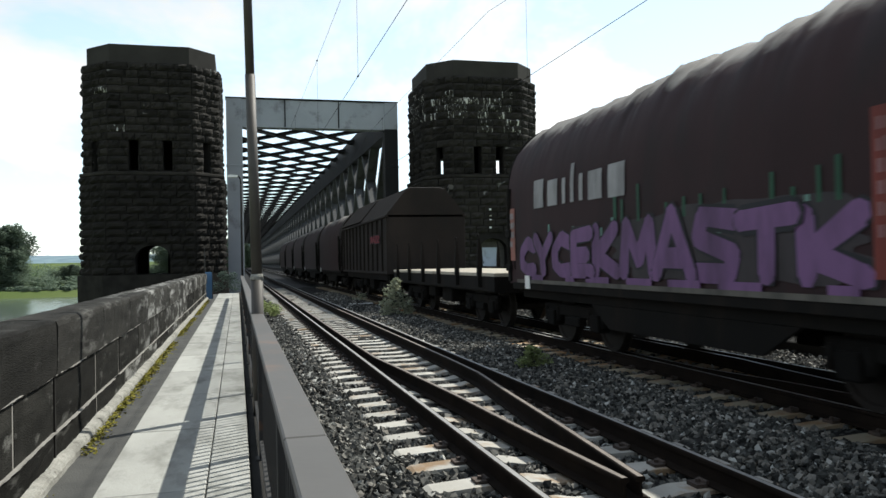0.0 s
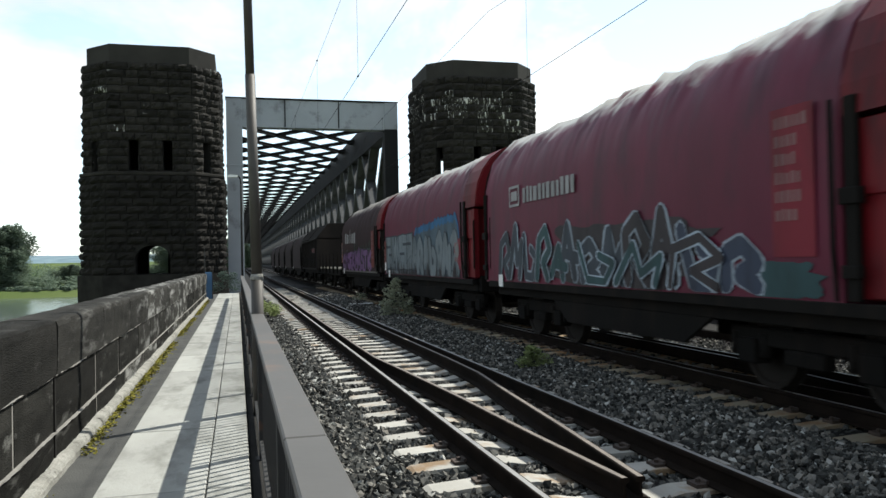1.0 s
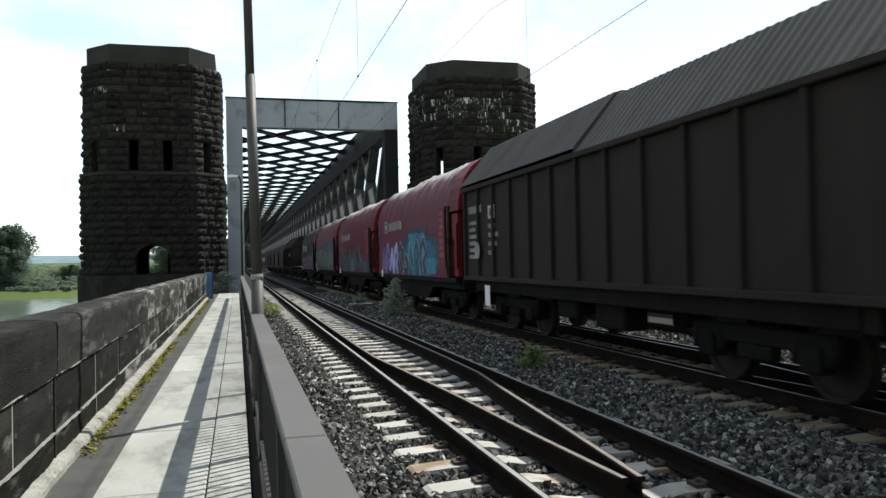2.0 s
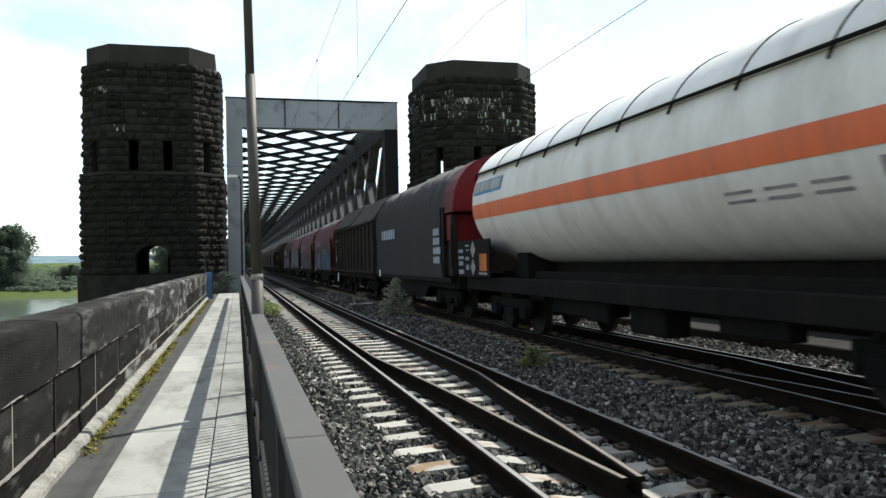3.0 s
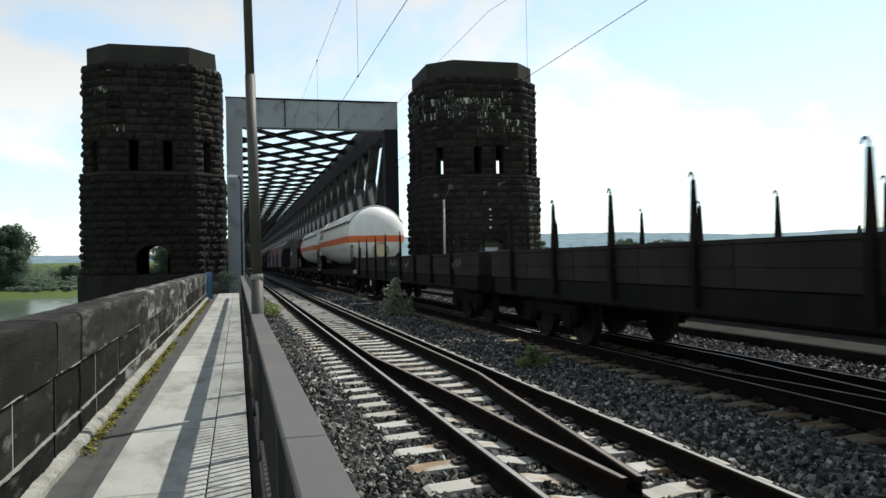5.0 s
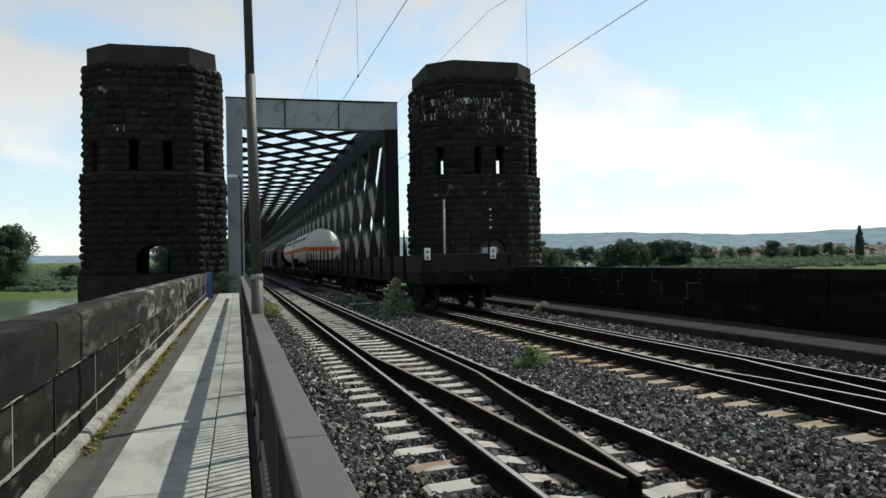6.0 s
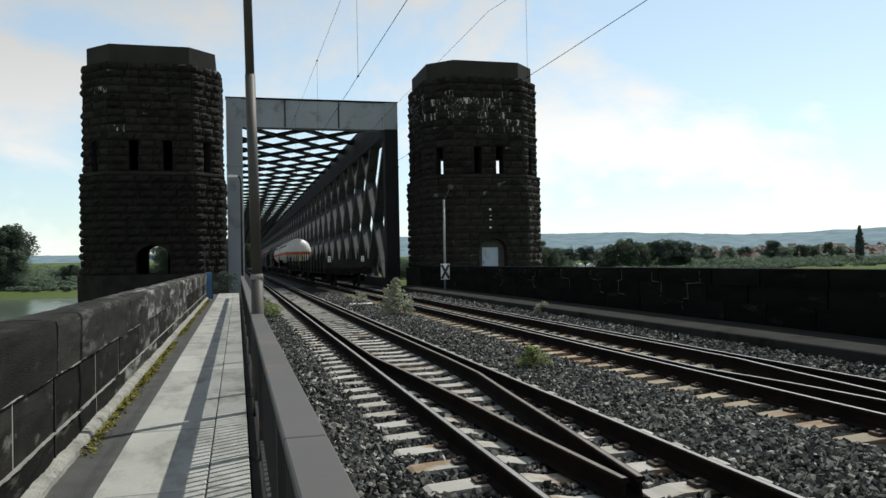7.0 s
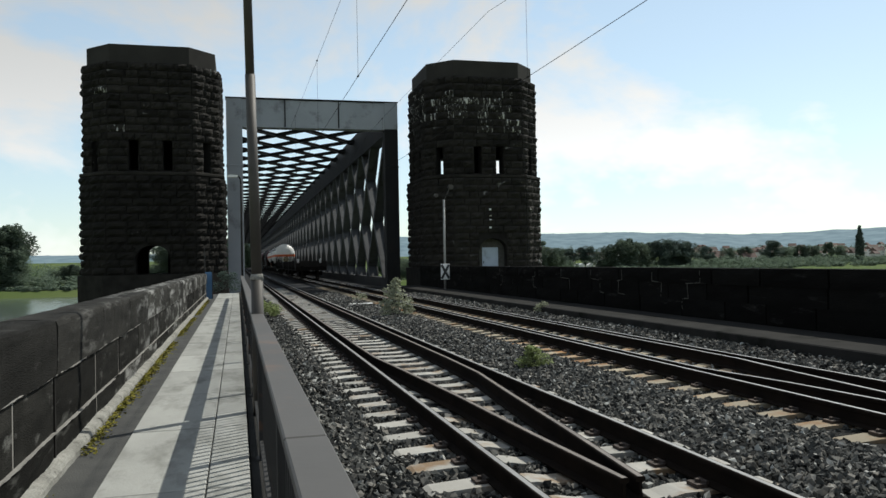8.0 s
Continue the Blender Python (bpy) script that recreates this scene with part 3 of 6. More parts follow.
def build_track(x_left, first_sleeper, guards, sleeper_mat, rail_top, guard_top, label):
    tr = structure("track", rail_mesh("track", [(x_left, -30), (x_left, 420)], 0.0, rail_top), None, label, "railway track")
    part("rail", rail_mesh("rail", [(x_left + 1.507, -30), (x_left + 1.507, 420)], 0.0, rail_top), None, tr)
    for pts in guards:
        part("guard_rail", rail_mesh("guard_rail", pts, -0.005, guard_top), None, tr, "rusty check rail with dull worn top")
    bm = bmesh.new()
    prism(bm, [(-1.3, -0.36), (1.3, -0.36), (1.3, -0.215), (1.26, -0.195), (0.95, -0.178), (0.45, -0.178), (0.3, -0.205), (-0.3, -0.205), (-0.45, -0.178), (-0.95, -0.178), (-1.26, -0.195), (-1.3, -0.215)], -0.13, 0.13)
    sl = to_mesh("sleeper", bm, sleeper_mat)
    clips = bmesh.new()
    for s in (-0.7535, 0.7535):
        for d in (-1, 1):
            box(clips, s + d * 0.08, s + d * 0.17, -0.07, 0.07, -0.18, -0.15)
            tube(clips, (s + d * 0.12, 0, -0.16), (s + d * 0.12, 0, -0.125), 0.02, n=6)
            tube(clips, (s + d * 0.075, -0.06, -0.145), (s + d * 0.075, 0.06, -0.145), 0.016, n=6)
    cl = to_mesh("rail_clip", clips, CLIP)
    n = 0
    y = first_sleeper - 0.6 * 24
    while y < 56:
        ob = new("sleeper", sl)
        ob.parent, ob.location = tr, (x_left + 0.7535, y, random.uniform(-0.006, 0.004))
        ob.rotation_euler = (0, 0, random.uniform(-0.008, 0.008))
        if 3 < y < 36:
            ob = new("rail_clip", cl)
            ob.parent, ob.location = tr, (x_left + 0.7535, y, 0)
        y += 0.6


build_track(1.897, 5.80, [[(2.585, 5.0), (2.50, 6.4), (2.40, 8.6), (2.25, 10.9), (2.13, 12.5), (2.115, 14), (2.115, 420)],
                          [(2.71, 5.0), (2.86, 6.66), (3.01, 8.57), (3.165, 10.3), (3.19, 12), (3.19, 420)]], SLEEPER, DULLTOP, GUARDTOP, "near railway track on pale concrete sleepers with converging check rails")
build_track(5.89, 6.10, [[(6.58, 5.2), (6.46, 6.85), (6.36, 8.05), (6.12, 9.5), (6.11, 12), (6.11, 420)],
                         [(6.70, 5.2), (6.86, 7.28), (7.0, 8.83), (7.17, 10.2), (7.18, 12), (7.18, 420)]], SLEEPER_OLD, RAILTOP, RAILTOP, "second railway track on rust-stained sleepers with check rails")


def build_gravel():
    """Loose ballast stones over the bed, densest where the view is close."""
    rng = np.random.default_rng(11)
    v = np.array([(x, y, z) for x in (-0.5, 0.5) for y in (-0.5, 0.5) for z in (-0.5, 0.5)])
    f = np.array([(0, 1, 3), (0, 3, 2), (4, 6, 7), (4, 7, 5), (0, 4, 5), (0, 5, 1), (2, 3, 7), (2, 7, 6), (0, 2, 6), (0, 6, 4), (1, 5, 7), (1, 7, 3)])
    shapes = [(v * rng.uniform(0.55, 1.15, (8, 3)) + rng.uniform(-0.16, 0.16, (8, 3))) @ np.linalg.qr(rng.normal(size=(3, 3)))[0] for k in range(6)]
    pl = []
    for x0, x1, y0, y1, n in ((0.33, 5.45, -3.5, 3.2, 15000), (0.33, 1.45, 2.5, 9, 5600), (0.33, 1.45, 9, 22, 8000), (1.35, 3.95, 3.6, 9.5, 6500), (1.35, 3.95, 9.5, 20, 7000), (3.85, 5.45, 3.2, 5, 2600),
                              (3.85, 5.45, 5.0, 13, 11000), (3.85, 5.45, 13, 26, 9500), (5.3, 8.0, 6.0, 18, 4200), (7.9, 9.0, 8, 24, 4400), (0.33, 1.45, 22, 38, 2600), (3.85, 5.45, 26, 44, 4500), (7.9, 9.0, 24, 40, 2600)):
        p = np.stack([rng.uniform(x0, x1, n), rng.uniform(y0, y1, n), np.full(n, -0.212)], -1)
        p[:, 2] += rng.uniform(-0.018, 0.026, n)
        m = (p[:, 0] > 3.9) & (p[:, 0] < 5.4)
        p[m, 2] += 0.06 * np.sin((p[m, 0] - 3.9) / 1.5 * np.pi)
        m = p[:, 0] > 8.3
        p[m, 2] += 0.12 * (p[m, 0] - 8.3)
        pl.append(p)
    p = np.concatenate(pl)
    # sleepers stay bare on top
    for xl, y_first in ((1.35, 5.80), (5.34, 6.10)):
        on = (p[:, 0] > xl - 0.02) & (p[:, 0] < xl + 2.62) & (np.abs((p[:, 1] - y_first + 0.3) % 0.6 - 0.3) < 0.15)
        p[on, 2] -= np.where(rng.uniform(0, 1, on.sum()) < 0.9, 0.09, 0.02)
    between = (p[:, 1] > 8.5) & (p[:, 0] > 2.08) & (p[:, 0] < 3.24)
    p[between, 2] -= 0.035
    n = len(p)
    s = rng.uniform(0.028, 0.058, (n, 1)) * rng.uniform(0.6, 1.3, (n, 3))
    s *= 1 + 0.5 * np.clip((p[:, 1:2] - 18) / 20, 0, 1)
    vs, fs, base_i = [], [], 0
    for k, shape in enumerate(shapes):
        m = np.arange(n) % 6 == k
        a, b = scatter(shape, f, p[m], s[m], rng.uniform(0, 6.3, m.sum()), rng)
        vs.append(a)
        fs.append(b + base_i)
        base_i += len(a)
    v, f = np.concatenate(vs), np.concatenate(fs)
    tagged(new("gravel", raw_mesh("gravel", v, f, GRAVEL)), "loose grey ballast stones between and beside the rails", "gravel", kind="stuff")


build_gravel()


# ---- towers ----
def octagon(cx, cy, half, cut):
    return [(cx + sx, cy + sy) for sx, sy in ((-half + cut, -half), (half - cut, -half), (half, -half + cut), (half, half - cut),
                                              (half - cut, half), (-half + cut, half), (-half, half - cut), (-half, -half + cut))]


def facet_wall(bm, p, q, inward, thick, z0, z1, openings):
    """A wall between plan points p and q with openings (u0, u1, z0, z1), built of blocks round them."""
    p, q = Vector(p), Vector(q)
    d = (q - p).normalized()
    nrm = Vector(inward).normalized()
    length = (q - p).length

    def block(u0, u1, a, b):
        if u1 - u0 < 1e-3 or b - a < 1e-3:
            return
        c = [p + d * u0, p + d * u1, p + d * u1 + nrm * thick, p + d * u0 + nrm * thick]
        lo, hi = [bm.verts.new((*v, a)) for v in c], [bm.verts.new((*v, b)) for v in c]
        bm.faces.new(lo[::-1])
        bm.faces.new(hi)
        for i in range(4):
            bm.faces.new((lo[i], lo[(i + 1) % 4], hi[(i + 1) % 4], hi[i]))
    u = 0.0
    for u0, u1, a, b in sorted(openings):
        block(u, u0, z0, z1)
        block(u0, u1, z0, a)
        block(u0, u1, b, z1)
        u = u1
    block(u, length, z0, z1)


def arch_fill(bm, p, q, inward, thick, u0, u1, top):
    """Two spandrels that turn the head of an opening into a round arch."""
    d, nrm = (q - p).normalized(), inward.normalized()
    r, mid = (u1 - u0) / 2, (u0 + u1) / 2
    for s in (-1, 1):
        pts = [(mid + s * r, top), (mid, top)] + [(mid + s * r * math.sin(k * math.pi / 12), top - r * 0.8 + r * 0.8 * math.cos(k * math.pi / 12)) for k in range(1, 7)]
        lo = [bm.verts.new((*(p + d * u - nrm * 0.12), z)) for u, z in pts]
        hi = [bm.verts.new((*(p + d * u + nrm * thick), z)) for u, z in pts]
        bm.faces.new(lo)
        bm.faces.new(hi[::-1])
        for i in range(len(pts)):
            bm.faces.new((lo[i], hi[i], hi[(i + 1) % len(pts)], lo[(i + 1) % len(pts)]))


def build_tower(name, cx, door, label):
    """Chamfered square tower: pier, lower storey, string course, upper storey with slits, parapet."""
    cy = 51.25
    tw = thing(name, label, "tower", (0, 0, 0), "bridge towers")
    low, up, top = octagon(cx, cy, 3.86, 1.5), octagon(cx, cy, 3.70, 1.46), octagon(cx, cy, 3.58, 1.42)
    bm = bmesh.new()
    prism(bm, octagon(cx, cy, 4.15, 1.55), -16, 1.05, "z")
    part("pier", bm, CORE, tw, "massive dark stone pier")
    walls = bmesh.new()
    slits, doors = {}, {}
    for i in range(8):
        a, b = Vector(low[i]), Vector(low[(i + 1) % 8])
        n = Vector((cx, cy)) - (a + b) / 2
        ln = (b - a).length
        op = [(u0, u1, z0, z1) for k, u0, u1, z0, z1 in door if k == i]
        doors[i] = op
        facet_wall(walls, a, b, n, 0.8, 1.05, 6.75, op)
        for u0, u1, z0, z1 in op:
            if z1 > 2.5:
                arch_fill(walls, a, b, n, 0.8, u0, u1, z1)
        a, b = Vector(up[i]), Vector(up[(i + 1) % 8])
        ln = (b - a).length
        at = ((0.0,) if i % 2 else (-0.73, 0.73) if i == 0 and cx > 0 else (-0.92, 1.23) if i == 4 and cx > 0 else (-0.92, 0.92))
        op = [(ln / 2 + s - 0.25, ln / 2 + s + 0.25, 7.0, 8.75) for s in at]
        slits[i] = op
        facet_wall(walls, a, b, n, 0.5 if i % 2 else 0.7, 6.75, 13.15, op)
        tagged(part("wall", walls, CORE, tw), kind="stuff")
        walls = bmesh.new()
    walls.free()
    bm = bmesh.new()
    prism(bm, octagon(cx, cy, 3.3, 1.4), 6.55, 6.74, "z")
    part("floor", bm, CORE, tw)
    bm = bmesh.new()
    prism(bm, top, 13.152, 14.2, "z")
    part("parapet", bm, PARAPET_CAP, tw, "smooth dark grey parapet block")
    bm = bmesh.new()
    prism(bm, octagon(cx, cy, 4.02, 1.55), 6.70, 6.90, "z")
    bmesh.ops.bevel(bm, geom=list(bm.edges), offset=0.05, segments=2, affect="EDGES", profile=0.5)
    part("string_course", bm, STONE, tw, "projecting stone band between the storeys")
    # quarry-faced stones
    rng = np.random.default_rng(int(abs(cx) * 10))
    shapes = [rough_block(rng, 4, 3, 0.16) for k in range(6)]
    meshes = [raw_mesh("stone", v, f, STONE) for v, f in shapes]
    pale = [raw_mesh("stone", v, f, STREAKED) for v, f in shapes]
    seen = (0, 1, 7, 2) if cx < 0 else (0, 7, 6, 1)
    rest_v, rest_f, count = [], [], 0
    for ring, z_from, z_to, rows, holes in ((up, 6.92, 13.15, 14, slits), (low, 1.05, 6.70, 13, doors)):
        h = (z_to - z_from) / rows
        for i in range(8):
            a, b = Vector(ring[i]), Vector(ring[(i + 1) % 8])
            d = (b - a).normalized()
            ln = (b - a).length
            out = Vector((d.y, -d.x))
            ang = math.atan2(d.y, d.x)
            for r in range(rows):
                z0 = z_from + r * h
                u = -0.05
                while u < ln - 0.05:
                    w = min(rng.uniform(0.5, 1.15), ln + 0.05 - u)
                    if ln + 0.05 - u - w < 0.3:
                        w = ln + 0.05 - u
                    spans = [(u, u + w)]
                    for u0, u1, a0, a1 in holes[i]:
                        if z0 + h > a0 + 0.05 and z0 < a1 - 0.05:
                            spans = [s for x0, x1 in spans for s in ((x0, min(x1, u0)), (max(x0, u1), x1)) if s[1] - s[0] > 0.08]
                    for x0, x1 in spans:
                        c = a + d * (x0 + x1) / 2 + out * 0.04
                        place, size = (c.x, c.y, z0 + h / 2), ((x1 - x0) * 0.985, rng.uniform(0.20, 0.30), h)
                        k = rng.integers(6)
                        if i in seen and count < 300 and ring is up:
                            luck = rng.uniform(0, 1)
                            white_run = luck < 0.035 and z0 > 8.8
                            if cx > 0:
                                white_run |= (abs(c.x - 13.0) < 1.5 and 10.3 < z0 < 12.0 and luck < 0.6) or (abs(c.x - 16.0) < 1.3 and 9.2 < z0 < 11.4 and luck < 0.75)
                            ob = new("stone", (pale if white_run else meshes)[k])
                            ob.parent, ob.location, ob.rotation_euler, ob.scale = tw, place, (0, 0, ang), size
                            count += 1
                        else:
                            v = shapes[k][0] * np.array(size)
                            v = np.stack([v[:, 0] * math.cos(ang) - v[:, 1] * math.sin(ang), v[:, 0] * math.sin(ang) + v[:, 1] * math.cos(ang), v[:, 2]], -1) + np.array(place)
                            rest_f.append(shapes[k][1] + len(rest_v) * len(v))
                            rest_v.append(v)
                    u += w
    ob = part("stonework", raw_mesh("stonework", np.concatenate(rest_v), np.concatenate(rest_f), STONE), None, tw)
    tagged(ob, kind="stuff")


# doors: facet, from, to along it, height from and to
build_tower("tower", -4.68, [(0, 1.50, 3.35, 1.06, 2.72), (4, 2.05, 3.28, 1.06, 2.85)], "square dark basalt bridge tower with chamfered corners and slit windows")
build_tower("tower", 15.58, [(0, 1.55, 3.40, 1.06, 2.86)], "dark basalt bridge tower streaked white below its parapet")


def build_tower_door():
    """Recessed grey wall with a pale door in the arch of the second tower, and a row of small plates above it."""
    do = thing("door", "pale blue-grey painted door recessed in a tower arch", "door", (15.67, 47.86, 1.055))
    part("surround", boxes([(-1.0, -0.545, 0, 0.12, 0, 1.9), (0.545, 1.0, 0, 0.12, 0, 1.9), (-0.545, 0.545, 0, 0.12, 1.25, 1.9)]), JOINT, do, "grey rendered wall round the door")
    part("leaf", boxes([(-0.54, 0.54, 0.03, 0.08, 0.0, 1.24)], 0.01), PALE_DOOR, do)
    part("handle", boxes([(-0.47, -0.43, -0.02, 0.03, 0.22, 0.36)], 0.008), BLACK, do)
    for z in (3.54, 4.0, 4.32, 4.68):
        pl = thing("wall_plate", "small pale metal plate fixed to the tower wall", "wall plate", (15.52, 47.20, z), "tower wall plates")
        part("plate", boxes([(-0.07, 0.07, -0.02, 0.10, -0.06, 0.06)], 0.01), WHITE, pl)


build_tower_door()


# ---- truss bridge ----
def beam_mesh(name, w, d, length, mat):
    """A riveted I beam along +z, from 0 to length: w in x, d in y."""
    t = 0.05
    return to_mesh(name, boxes([(-w / 2, w / 2, -d / 2, -d / 2 + t, 0, length), (-w / 2, w / 2, d / 2 - t, d / 2, 0, length), (-t / 2, t / 2, -d / 2 + t, d / 2 - t, 0, length)]), mat)


def aim(p, q, up=(1, 0, 0)):
    p, q = Vector(p), Vector(q)
    z = (q - p).normalized()
    y = Vector(up)
    x = y.cross(z).normalized()
    y = z.cross(x)
    m = Matrix((x, y, z)).transposed().to_4x4()
    m.translation = p
    return m


def build_bridge():
    br = thing("truss_bridge", "long grey steel lattice truss railway bridge with a box portal", "bridge", (0, 0, 0))
    Y0, Y1, XL, XR, ZT, ZB = 55.0, 421.0, -0.05, 10.75, 12.85, 0.35
    for x0, x1 in ((-0.58, 0.48), (10.30, 11.26)):
        # right column below the corner plate takes the darker truss tone
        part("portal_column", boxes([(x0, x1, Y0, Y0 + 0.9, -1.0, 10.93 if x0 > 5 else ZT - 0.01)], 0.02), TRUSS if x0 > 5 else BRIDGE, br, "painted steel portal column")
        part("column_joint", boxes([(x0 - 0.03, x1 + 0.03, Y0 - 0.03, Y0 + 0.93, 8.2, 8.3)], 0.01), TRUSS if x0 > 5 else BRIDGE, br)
    part("portal_corner", boxes([(10.30, 11.26, Y0, Y0 + 0.9, 10.94, ZT - 0.015)], 0.015), BRIDGE, br, "grey corner plate of the portal")
    part("portal_beam", boxes([(0.485, 10.295, Y0 + 0.05, Y0 + 0.85, 10.95, ZT - 0.05)], 0.012), BRIDGE, br, "deep grey steel plate portal girder")
    part("cover_plate", boxes([(-0.62, 11.3, Y0 - 0.06, Y0 + 0.95, ZT - 0.008, ZT + 0.06)], 0.01), TRUSS, br)
    part("flange", boxes([(0.485, 10.295, Y0, Y0 + 0.9, 10.88, 10.945)], 0.01), BRIDGE, br)
    for x in (3.35, 7.05):
        part("stiffener", boxes([(x - 0.035, x + 0.035, Y0 - 0.02, Y0 + 0.045, 10.95, ZT - 0.05)]), TRUSS, br)
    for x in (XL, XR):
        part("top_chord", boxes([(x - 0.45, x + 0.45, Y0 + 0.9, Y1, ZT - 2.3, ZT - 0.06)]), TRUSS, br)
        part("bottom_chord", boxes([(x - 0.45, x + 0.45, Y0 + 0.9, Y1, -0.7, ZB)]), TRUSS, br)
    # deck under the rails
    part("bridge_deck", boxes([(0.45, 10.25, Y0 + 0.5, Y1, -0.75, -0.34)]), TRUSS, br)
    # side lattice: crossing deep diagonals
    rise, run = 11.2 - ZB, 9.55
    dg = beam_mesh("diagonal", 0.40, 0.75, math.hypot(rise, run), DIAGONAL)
    n = int((Y1 - Y0) / 6.15)
    for x in (XL, XR):
        for k in range(-1, n):
            y = Y0 + 2.2 + 6.15 * k
            if y >= Y0:
                ob = part("diagonal", dg, None, br)
                ob.matrix_basis = aim((x, y, ZB), (x, y + run, ZB + rise))
            y2 = y + 1.4
            if y2 - run >= Y0:
                ob = part("diagonal", dg, None, br)
                ob.matrix_basis = aim((x, y2, ZB), (x, y2 - run, ZB + rise))
    # top wind bracing
    w = XR - XL
    run = w / 4.3 * 6.1
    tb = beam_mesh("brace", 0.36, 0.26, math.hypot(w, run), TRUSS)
    for k in range(-2, n):
        y = Y0 + 1.6 + 6.1 * k
        if y > Y0:
            ob = part("brace", tb, None, br)
            ob.matrix_basis = aim((XL, y, ZT - 0.5), (XR, y + run, ZT - 0.5), (0, 0, 1))
        y += 0.4
        if y > Y0:
            ob = part("brace", tb, None, br)
            ob.matrix_basis = aim((XR, y, ZT - 0.5), (XL, y + run, ZT - 0.5), (0, 0, 1))


build_bridge()


# ---- train ----
def painted(name, c1, c2, dirt, rough=0.5, top_dust=None, metal=0.0, spec=0.16, dirt_at=(0.50, 0.80)):
    """Vehicle paint: soot and rust blotches, road dirt in streaks, and dust settled on what faces up."""
    m = material(name, c1, c2, rough, metal, scale=0.9, fine=18, bump=0.12, depth=0.006, stain=dirt, stain_scale=1.3, stain_at=dirt_at, stretch=(1, 1.6, 0.5), spec=spec)
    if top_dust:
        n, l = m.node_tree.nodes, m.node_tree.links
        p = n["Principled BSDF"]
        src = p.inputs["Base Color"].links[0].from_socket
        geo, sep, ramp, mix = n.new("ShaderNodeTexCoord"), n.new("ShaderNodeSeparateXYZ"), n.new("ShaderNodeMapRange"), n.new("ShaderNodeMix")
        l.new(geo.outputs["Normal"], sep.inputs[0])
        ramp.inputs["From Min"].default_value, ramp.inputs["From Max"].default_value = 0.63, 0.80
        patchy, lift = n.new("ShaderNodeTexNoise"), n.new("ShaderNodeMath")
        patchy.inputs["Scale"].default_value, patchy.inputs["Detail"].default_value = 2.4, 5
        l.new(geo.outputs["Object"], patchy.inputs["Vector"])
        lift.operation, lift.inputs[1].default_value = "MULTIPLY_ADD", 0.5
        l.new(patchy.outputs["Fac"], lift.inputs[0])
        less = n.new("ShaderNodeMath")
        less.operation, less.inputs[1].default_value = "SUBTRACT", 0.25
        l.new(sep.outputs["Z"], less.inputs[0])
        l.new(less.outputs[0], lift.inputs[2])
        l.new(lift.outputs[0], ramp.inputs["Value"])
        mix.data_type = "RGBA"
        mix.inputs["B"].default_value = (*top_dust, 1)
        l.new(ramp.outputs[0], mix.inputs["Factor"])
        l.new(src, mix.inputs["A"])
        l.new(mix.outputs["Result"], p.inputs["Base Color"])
    return m


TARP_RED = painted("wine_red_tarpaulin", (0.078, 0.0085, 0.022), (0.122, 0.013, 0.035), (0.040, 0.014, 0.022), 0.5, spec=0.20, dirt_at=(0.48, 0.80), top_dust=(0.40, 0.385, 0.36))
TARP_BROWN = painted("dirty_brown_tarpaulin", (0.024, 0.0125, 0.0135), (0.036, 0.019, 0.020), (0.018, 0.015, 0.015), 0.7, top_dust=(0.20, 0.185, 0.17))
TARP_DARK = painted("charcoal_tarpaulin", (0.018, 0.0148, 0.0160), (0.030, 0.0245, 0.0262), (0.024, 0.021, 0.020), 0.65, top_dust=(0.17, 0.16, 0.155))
END_RED = painted("red_end_paint", (0.092, 0.005, 0.008), (0.145, 0.008, 0.012), (0.022, 0.009, 0.010), 0.5)
# soot, pushed blacker so the deep shade under the wagons sits in the colour
UNDER = painted("sooty_shaded_underframe", (0.005, 0.0045, 0.004), (0.011, 0.0095, 0.008), (0.018, 0.013, 0.010), 0.95)
VANBROWN = painted("sooty_brown_paint", (0.014, 0.011, 0.0095), (0.026, 0.020, 0.017), (0.012, 0.011, 0.010), 0.8)
VANROOF = painted("dusty_roof_sheet", (0.036, 0.034, 0.032), (0.060, 0.057, 0.053), (0.024, 0.022, 0.020), 0.7)
TANKWHITE = painted("cream_tank_paint", (0.66, 0.645, 0.60), (0.76, 0.745, 0.705), (0.44, 0.41, 0.355), 0.42, spec=0.45, dirt_at=(0.44, 0.92))
TANKSHADE = painted("white_sunshield", (0.76, 0.75, 0.73), (0.84, 0.835, 0.82), (0.62, 0.60, 0.56), 0.42, spec=0.45)
ORANGE = painted("orange_band_paint", (0.62, 0.115, 0.030), (0.70, 0.15, 0.045), (0.42, 0.10, 0.04), 0.45, spec=0.45)
CREAM = painted("yellowed_cream_lid", (0.50, 0.42, 0.26), (0.58, 0.50, 0.34), (0.35, 0.28, 0.18), 0.5)
BOARD = painted("weathered_side_board", (0.014, 0.012, 0.0105), (0.030, 0.026, 0.023), (0.010, 0.009, 0.008), 0.85)
PLANK = painted("pale_floor_planks", (0.30, 0.27, 0.22), (0.42, 0.38, 0.31), (0.2, 0.17, 0.13), 0.8)
WHEEL = painted("wheel_steel", (0.016, 0.014, 0.012), (0.034, 0.028, 0.024), (0.03, 0.022, 0.016), 0.7, metal=0.2)
